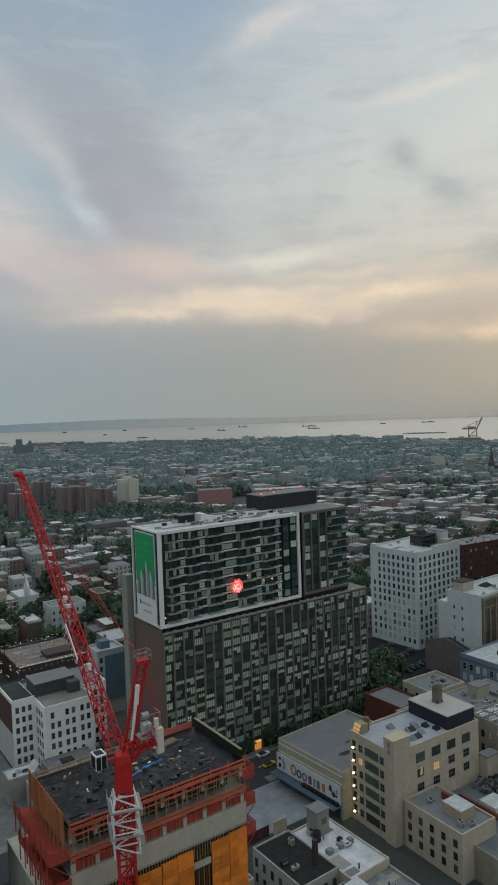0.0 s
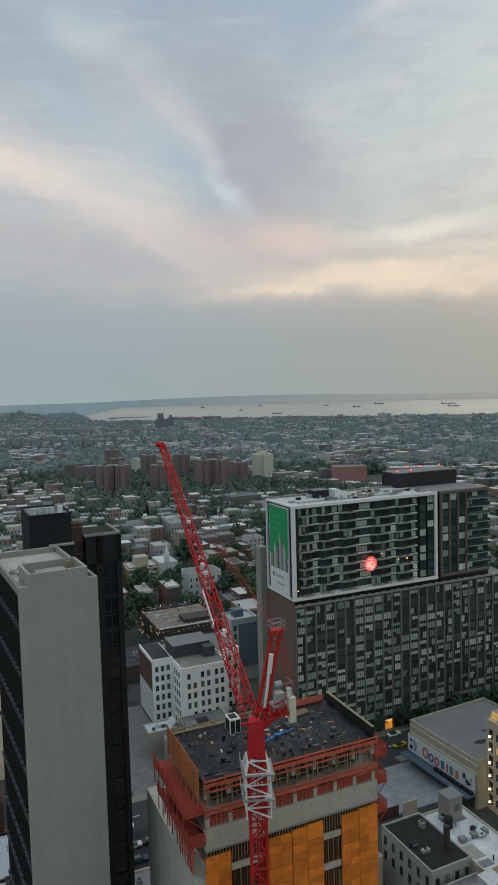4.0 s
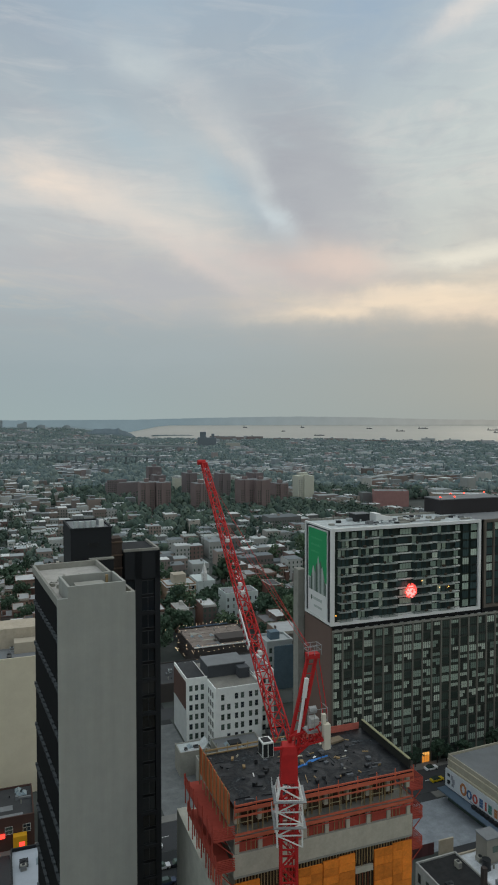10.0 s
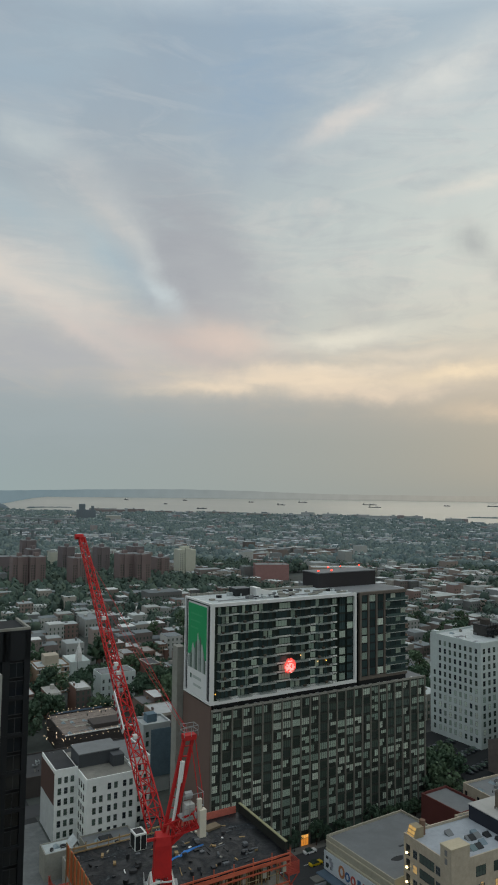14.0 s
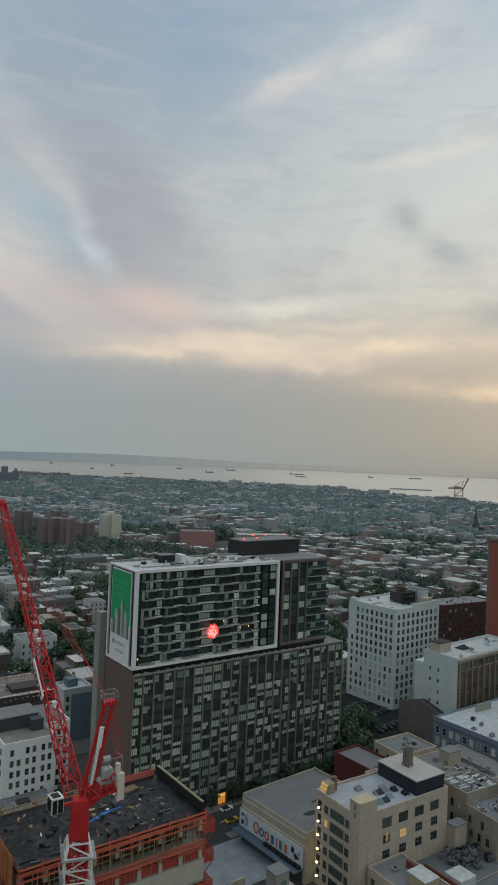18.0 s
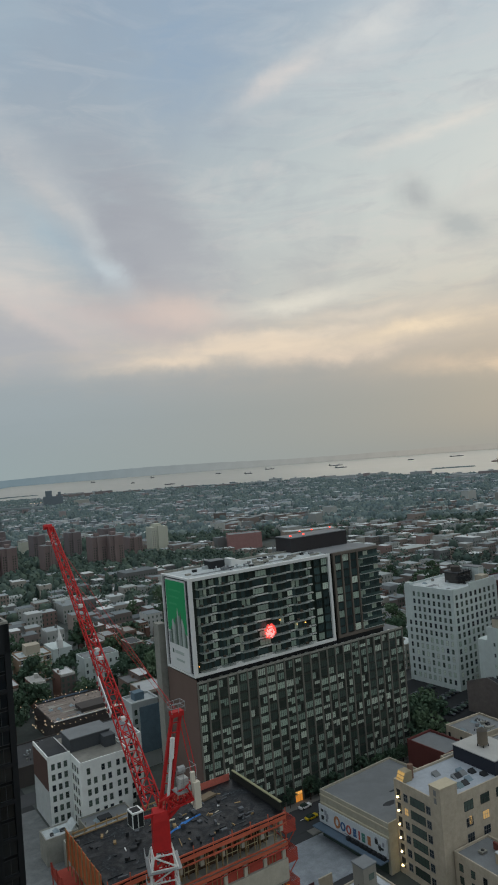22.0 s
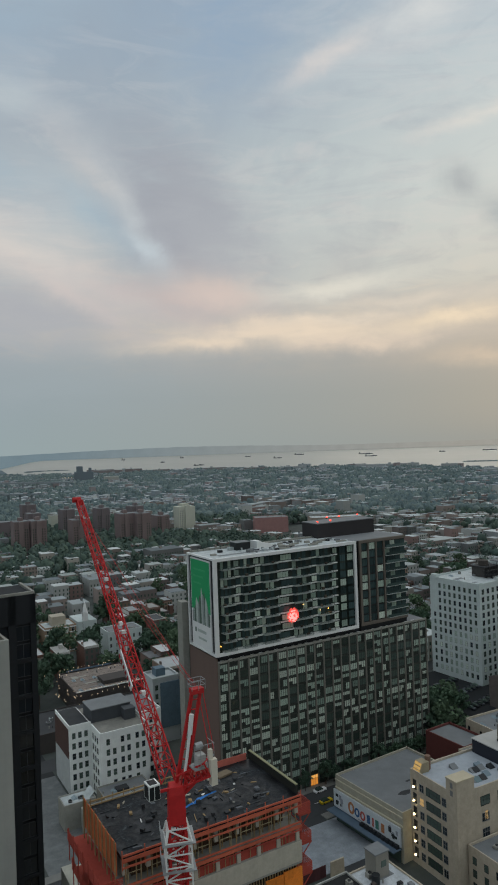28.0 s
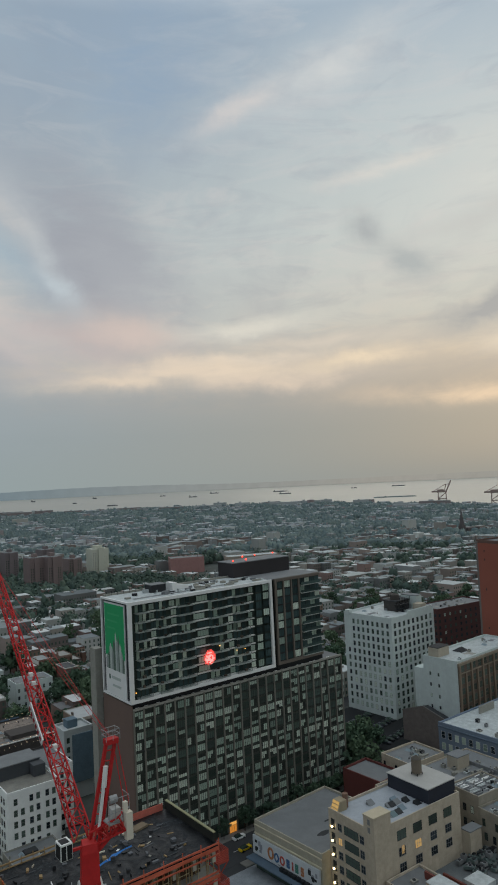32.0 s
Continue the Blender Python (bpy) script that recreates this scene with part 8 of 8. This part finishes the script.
def house_kit(w, d, h, storeys):
    """The meshes of a row house: walls, roof, cornice, front, chimney."""
    walls = G().box(0, 0, 0, w, d, h).box(0.6, d, 0, w * 0.55, d + 3.5, h * 0.7)
    roof = G().box(0.25, 0.25, h, w - 0.25, d - 0.25, h + 0.12).box(0.6, d, h * 0.7, w * 0.55, d + 3.4, h * 0.7 + 0.1)
    rim = G().box(0, 0, h, w, 0.25, h + 0.5).box(0, d - 0.25, h, w, d, h + 0.4).box(0, 0.25, h, 0.25, d - 0.25, h + 0.45).box(w - 0.25, 0.25, h, w, d - 0.25, h + 0.45).box(-0.02, -0.35, h - 0.7, w + 0.02, 0, h - 0.05)
    chim = G().box(0.3, d * 0.4, h, 1.0, d * 0.4 + 1.4, h + 1.5)
    hut = G().box(w * 0.55, d * 0.6, h + 0.1, w * 0.55 + 1.8, d * 0.6 + 2.2, h + 2.3)
    return [(n, g.mesh(n), m) for n, g, m in (("wall_shell", walls, HOUSE_WALL), ("roof", roof, HOUSE_ROOF), ("cornice", rim, HOUSE_WALL), ("chimney", chim, HOUSE_WALL), ("roof_hut", hut, HOUSE_WALL))] + [facade(w, h, storeys, HOUSE_WALL)]


KITS = [(w, d, house_kit(w, d, h, s)) for w, d, h, s in ((6.2, 13, 10.5, 3), (6.8, 14, 12.6, 4), (6.0, 12, 9.6, 3), (7.6, 14, 13.4, 4), (12.0, 16, 14.5, 4))]


def land_height(az, r):
    """The land to the left of the bay climbs slowly towards the hills."""
    if az > 10.5 or r < 2900:
        return 0.0
    return 50 * ((r - 2900) / (WATER_END - 2900)) ** 1.2 * min(1.0, (10.5 - az) / 5.0)


def build_rise():
    g = G()
    azs, rs = [-16 + i * 0.75 for i in range(36)], [2880 + i * 125 for i in range(17)]
    for az in azs:
        for r in rs:
            x, y = polar(az, r)
            g.v.append((x, y, land_height(az, r) + 0.1 if r > 2900 and az < 10.4 else -0.5))
    m = len(rs)
    g.f = [(a * m + i, a * m + i + 1, (a + 1) * m + i + 1, (a + 1) * m + i) for a in range(len(azs) - 1) for i in range(m - 1)]
    # the ground's base colour already holds the haze over it
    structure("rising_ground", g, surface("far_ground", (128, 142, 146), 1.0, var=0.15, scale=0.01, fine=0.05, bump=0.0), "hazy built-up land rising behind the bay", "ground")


build_rise()


def build_left_distance():
    """The raised road, wooded hill and sheds on the flat land beside the bay."""
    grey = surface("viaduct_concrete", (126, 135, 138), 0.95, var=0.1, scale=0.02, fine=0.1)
    V = thing("viaduct", "long grey raised road on piers across the low city", "viaduct", at=(0, 0, 0))
    a, b = Vector((*polar(-3.0, 1830), 28)), Vector((*polar(13.4, 1500), 28))
    n = 22
    for i in range(n):
        p, q = a.lerp(b, i / n), a.lerp(b, (i + 1) / n)
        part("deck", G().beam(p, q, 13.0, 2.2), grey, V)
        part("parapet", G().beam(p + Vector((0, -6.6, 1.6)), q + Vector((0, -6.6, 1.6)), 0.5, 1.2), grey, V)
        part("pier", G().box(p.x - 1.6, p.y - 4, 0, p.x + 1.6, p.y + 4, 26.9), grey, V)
    W = thing("wooded_hill", "low wooded hill beside the bay, blue with haze", "hill", at=(0, 0, 0))
    g, rnd = G(), random.Random(61)
    for az0, az1, r, top in ((6.2, 10.8, 3800, 64), (-2.0, 5.6, 3780, 26), (0.0, 6.6, 4300, 44)):
        steps = 60
        base = len(g.v)
        for i in range(steps + 1):
            az = az0 + (az1 - az0) * i / steps
            t = i / steps
            hgt = top * (math.sin(math.pi * min(1.0, 0.04 + t * 0.96)) ** 0.6) * (0.86 + 0.2 * noise.noise((az * 2.2, r, 0))) + 2.2 * noise.noise((az * 14, r, 1))
            for dr, k in ((-90, 0.0), (-50, 0.6), (0, 1.0), (80, 0.0)):
                x, y = polar(az, r + dr)
                g.v.append((x, y, max(0.0, hgt * k) - (0.0 if k else 1.0)))
        g.f += [(base + i * 4 + j, base + i * 4 + 4 + j, base + i * 4 + 5 + j, base + i * 4 + 1 + j) for i in range(steps) for j in range(3)]
    # the wood's blue is haze put into its base colour
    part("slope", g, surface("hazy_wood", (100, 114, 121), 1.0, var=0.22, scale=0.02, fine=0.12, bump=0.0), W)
    # high-rises paled the same way, by haze in the colour
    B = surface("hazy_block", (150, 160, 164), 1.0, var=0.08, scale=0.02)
    for az, r, w, h in ((0.2, 4450, 16, 96), (1.7, 4400, 44, 76), (2.0, 4400, 20, 86), (-1.5, 4420, 60, 70), (3.2, 4480, 50, 66), (5.2, 4450, 40, 64)):
        x, y = polar(az, r)
        S = thing("hazy_high_rise", "pale high-rise block lost in haze", "building", "far high-rises", at=(x, y, 0))
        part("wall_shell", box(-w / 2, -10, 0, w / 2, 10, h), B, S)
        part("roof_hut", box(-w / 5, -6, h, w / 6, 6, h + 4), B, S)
    shed = surface("pale_shed", (178, 186, 188), 0.9, var=0.1)
    for i, (az, r, w, h) in enumerate(((8.4, 3420, 60, 12), (9.6, 3400, 90, 10), (7.0, 3440, 50, 11), (5.0, 3460, 80, 12), (3.4, 3380, 60, 11), (15.4, 2700, 60, 14), (16.6, 2720, 40, 10))):
        x, y = polar(az, r)
        S = thing("harbour_shed", "long pale shed on the harbour flats", "shed", "harbour sheds", at=(x, y, 0))
        part("wall_shell", box(-w / 2, -14, 0, w / 2, 14, h), shed, S)
        part("roof", G().box(-w / 2 - 1, -15, h, w / 2 + 1, 15, h + 1.2), ROOF_GREY, S)
        if i in (0, 1, 5):
            for k in range(5):
                part("floodlight", box(-w / 2 + k * w / 5, -15.2, h + 1.2, -w / 2 + k * w / 5 + 2.0, -14.4, h + 2.8), glow("floodlight_glow", (255, 232, 206), 1.6), S, "small bright floodlight")

    # long warehouses along the waterfront, haze put into their wall colours
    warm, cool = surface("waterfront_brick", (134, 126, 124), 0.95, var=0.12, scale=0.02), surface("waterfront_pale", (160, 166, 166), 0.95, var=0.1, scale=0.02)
    rnd = random.Random(62)
    for i in range(46):
        az = 17.0 + i * 0.93 + rnd.uniform(-0.3, 0.3)
        x, y = polar(az, lerp_table(SHORE, az) - rnd.uniform(70, 260))
        w, h = rnd.uniform(40, 130), rnd.choice((9, 11, 13, 16, 20, 24))
        S = thing("waterfront_warehouse", "long hazy warehouse on the waterfront", "warehouse", "waterfront warehouses", at=(x, y, 0), turn=-az + rnd.uniform(-12, 12))
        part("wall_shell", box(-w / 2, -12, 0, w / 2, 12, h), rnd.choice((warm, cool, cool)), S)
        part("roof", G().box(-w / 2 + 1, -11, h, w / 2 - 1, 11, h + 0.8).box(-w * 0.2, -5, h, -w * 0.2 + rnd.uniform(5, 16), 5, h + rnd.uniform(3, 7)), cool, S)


build_left_distance()


def tree_cover(x, y):
    """Where the streets are thickest with trees, from about -0.5 to 0.5."""
    return noise.noise((x * 0.007, y * 0.007, 2.0)) if y < 600 else noise.noise((x * 0.0095, y * 0.0045, 2.0)) + 0.35 * noise.noise((x * 0.03, y * 0.012, 5.0))


def build_city():
    # a slim house wrapped in blue netting beside the tower's stair shaft
    net, pale = surface("blue_netting", (92, 112, 124), 0.9, var=0.25, scale=0.3, fine=2.0), surface("pale_render", (172, 178, 178), 0.9, var=0.14)
    T = thing("wrapped_house", "slim house under repair wrapped in blue netting", "house", at=(100, 251, 0))
    part("wall_shell", box(0, 0, 0, 11, 10, 25), pale, T)
    part("parapet", G().box(-0.2, -0.2, 25, 11.2, 0.3, 25.9).box(-0.2, 9.7, 25, 11.2, 10.2, 25.9).box(-0.2, 0.3, 25, 0.3, 9.7, 25.9).box(10.7, 0.3, 25, 11.2, 9.7, 25.9), pale, T)
    part("netting", box(3.0, -0.6, 6, 11.1, -0.05, 23.6), net, T, "blue debris netting over the front")
    for k in range(6):
        part("window", box(0.9, -0.06, 4 + k * 3.4, 2.1, -0.004, 6 + k * 3.4), DARK_GLASS, T)
    part("roof_hut", box(3, 4, 25, 7, 8, 28), net, T)
    rnd = random.Random(55)
    glazing = Mass()
    walls, roofs, trees, outer_walls, outer_roofs, outer_trees = Mass(), Mass(), Mass(), Mass(), Mass(), Mass()
    near_houses = near_trees = 0
    y, row = 232.0, 0
    while y < 4650:
        far = y > 900
        depth = 13 if not far else 15
        lo, hi = math.tan(radians(-5)) * y - 10, min(math.tan(radians(66.5)) * y + 20, 2250)
        for side in (0, 1):
            yy = y if side == 0 else y + 30
            x = lo + rnd.uniform(0, 6)
            gap = rnd.uniform(60, 150)
            while x < hi:
                r = math.hypot(x, yy)
                az = math.degrees(math.atan2(x, yy))
                if r > lerp_table(SHORE, az) - 45:
                    break
                gap -= 1
                if gap < 0:
                    x += 16
                    gap = rnd.uniform(18, 30) if not far else rnd.uniform(10, 20)
                    continue
                if r < 620 and near_houses < 205 and (az < 23 or 33 < az < 43):
                    w, d, kit = KITS[4] if rnd.random() < 0.08 else KITS[rnd.randrange(4)]
                    if free(x + w / 2, yy + 6, 8) and not (x > 95 and yy < 262 and x < 300) and rnd.random() < 0.93:
                        T = thing("row_house", "flat-roofed brick row house in a terrace", "house", "row houses", at=(x, yy if side == 0 else yy + d, 0), turn=0 if side == 0 else 0)
                        if side == 1:
                            T.matrix_basis = pose(x + w, yy + d, 0, 0, 0, 180)
                        for nm, me, m in kit[:4] if near_houses % 3 else kit[:3] + kit[4:5]:
                            part(nm, me, m, T)
                        if side:
                            part("facade", kit[5], None, T, at=(w, d + 0.02, 0), turn=180)
                        else:
                            part("facade", kit[5], None, T)
                        near_houses += 1
                    x += w + 0.02
                else:
                    w = rnd.uniform(6.0, 12.5) if not far else rnd.uniform(7.0, 17.0)
                    h = min(max(rnd.gauss(10.8, 2.0), 6.0), 17.0)
                    d = depth * rnd.uniform(0.7, 1.2)
                    if rnd.random() < (0.04 if not far else 0.06):
                        w, h, d = rnd.uniform(18, 38), rnd.uniform(9, 17), depth * rnd.uniform(1.1, 1.8)
                    if r > 900 and rnd.random() < 0.006:
                        w, h, d = rnd.uniform(14, 24), rnd.uniform(18, 27), 16
                    y0 = yy + (rnd.uniform(-2, 2) if r < 620 else rnd.uniform(-6, 6) if not far else rnd.uniform(-12, 12))
                    if noise.noise((x * 0.0045, yy * 0.0045, 9.0)) > 0.04:
                        w, d = min(d, 13.0), min(max(w, 12.0), 26.0)
                    if free(x + w / 2, yy + 6, 8) and not (x > 95 and yy < 262 and x < 300) and rnd.random() < (0.92 if r < 1000 else 0.84) and tree_cover(x, yy) < (0.44 if r < 600 or r < 900 and az > 34 else 0.24):
                        zz = land_height(az, r)
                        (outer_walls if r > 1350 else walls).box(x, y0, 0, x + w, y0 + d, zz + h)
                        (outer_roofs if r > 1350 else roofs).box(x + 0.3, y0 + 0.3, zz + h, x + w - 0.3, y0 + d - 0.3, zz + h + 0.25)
                        if r < 820:
                            n = max(2, int(w / 2.6))
                            for k in range(max(2, int(h / 3.4))):
                                for i in range(n):
                                    wx = x + 0.7 + i * (w - 2.2) / max(1, n - 1)
                                    glazing.box(wx, y0 - 0.07, 1.3 + k * 3.3, wx + 0.95, y0, 3.0 + k * 3.3)
                        if rnd.random() < 0.5 and r < 1600:
                            bx = x + rnd.uniform(1, max(1.2, w - 3))
                            walls.box(bx, y0 + d * 0.5, h, bx + rnd.uniform(1, 2.4), y0 + d * 0.5 + rnd.uniform(1, 3), h + rnd.uniform(1, 2.6))
                        if rnd.random() < 0.45 and r < 1400:
                            walls.box(x + 0.5, y0 + d, 0, x + w * 0.6, y0 + d + 4, h * 0.65)
                    x += w + (0.02 if rnd.random() < 0.8 else rnd.uniform(2, 12))
            # yard and street trees along the row, in two lines
            for lane in (0, 1):
                x = lo
                while x < hi:
                    x += rnd.uniform(5, 9) if not far else rnd.uniform(7, 14)
                    ty = yy + ((19 if side == 0 else -6) + rnd.uniform(-5, 5) if lane == 0 else (-6 if side == 0 else 18) + rnd.uniform(-2, 2))
                    r = math.hypot(x, ty)
                    az = math.degrees(math.atan2(x, ty))
                    if r > lerp_table(SHORE, az) - 60:
                        break
                    thick = tree_cover(x, yy)
                    if rnd.random() > (0.2 if r < 330 else (0.34 if az < 30 else 0.1) if r < 620 else (0.05 if az > 34 else 0.24) if r < 900 else 0.3 if r < 1050 else 0.4) + (1.1 if r < 600 and az < 30 else 0.6 if r < 620 else 0.45 if r < 900 and az > 34 else 1.7) * thick or not free(x, ty, 0) or (88 < x < 192 and ty < 262) or ty < 250 or (x < 70 and ty < 290):
                        continue
                    s, h = rnd.uniform(4.2, 7.6), rnd.uniform(11, 18)
                    z = land_height(az, r)
                    if r < 600 and near_trees < 190 and not (33 < az < 41):
                        plant(x, ty, rnd, 1.25 if r < 380 else 1.45)
                        near_trees += 1
                    elif r < 1050:
                        for i in range(3):
                            trees.blob(x + rnd.uniform(-3, 3), ty + rnd.uniform(-3, 3), rnd.uniform(1.5, h * 0.4), s * rnd.uniform(0.5, 0.8), h * rnd.uniform(0.45, 0.65), rnd)
                        for i in range(46 if r < 800 else 22):
                            trees.leaf((x + rnd.gauss(0, s * 0.62), ty + rnd.gauss(0, s * 0.62), h * rnd.uniform(0.3, 1.02)), rnd.uniform(0.7, 1.5), rnd)
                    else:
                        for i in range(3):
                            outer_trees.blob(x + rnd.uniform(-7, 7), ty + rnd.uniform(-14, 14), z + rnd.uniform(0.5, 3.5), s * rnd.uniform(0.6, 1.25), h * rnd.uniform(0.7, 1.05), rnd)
        y += 60 if not far else 66
        row += 1
    # the park-like grounds round the estate towers
    for i in range(1100):
        x, yy = rnd.uniform(120, 360), rnd.uniform(640, 1040)
        s, h = rnd.uniform(3.5, 6.5), rnd.uniform(10, 17)
        if any(abs(x - a - 9) < 13 and abs(yy - b - 11) < 15 for a, b in ((157, 800), (175, 793), (217, 774), (268, 760), (285, 750), (239, 900), (279, 880), (320, 862), (374, 830))):
            continue
        trees.blob(x, yy, 1.0, s, h, rnd)
        for k in range(10):
            trees.leaf((x + rnd.gauss(0, s * 0.6), yy + rnd.gauss(0, s * 0.6), h * rnd.uniform(0.5, 1.05)), rnd.uniform(0.8, 1.6), rnd)
    for nm, mass, mat, label, cat in (("outer_houses", outer_walls, OUTER_WALL, "pale low houses of the outer city in evening haze", "houses"), ("outer_roofs", outer_roofs, OUTER_ROOF, "flat roofs of the outer city, paled by haze", "roofs"), ("outer_trees", outer_trees, OUTER_LEAVES, "trees of the outer city, blue-green with haze", "trees"), ("distant_glazing", glazing, DARK_GLASS, "dark sash windows of the row houses", "windows"), ("distant_houses", walls, FAR_WALL, "endless low brick and stucco houses of the city", "houses"), ("distant_roofs", roofs, FAR_ROOF, "pale flat roofs of the city houses", "roofs"), ("distant_trees", trees, FAR_LEAVES, "dark green trees between the houses", "trees")):
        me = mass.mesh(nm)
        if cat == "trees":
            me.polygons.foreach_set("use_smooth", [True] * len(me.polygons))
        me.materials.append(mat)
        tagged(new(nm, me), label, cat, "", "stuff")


build_city()
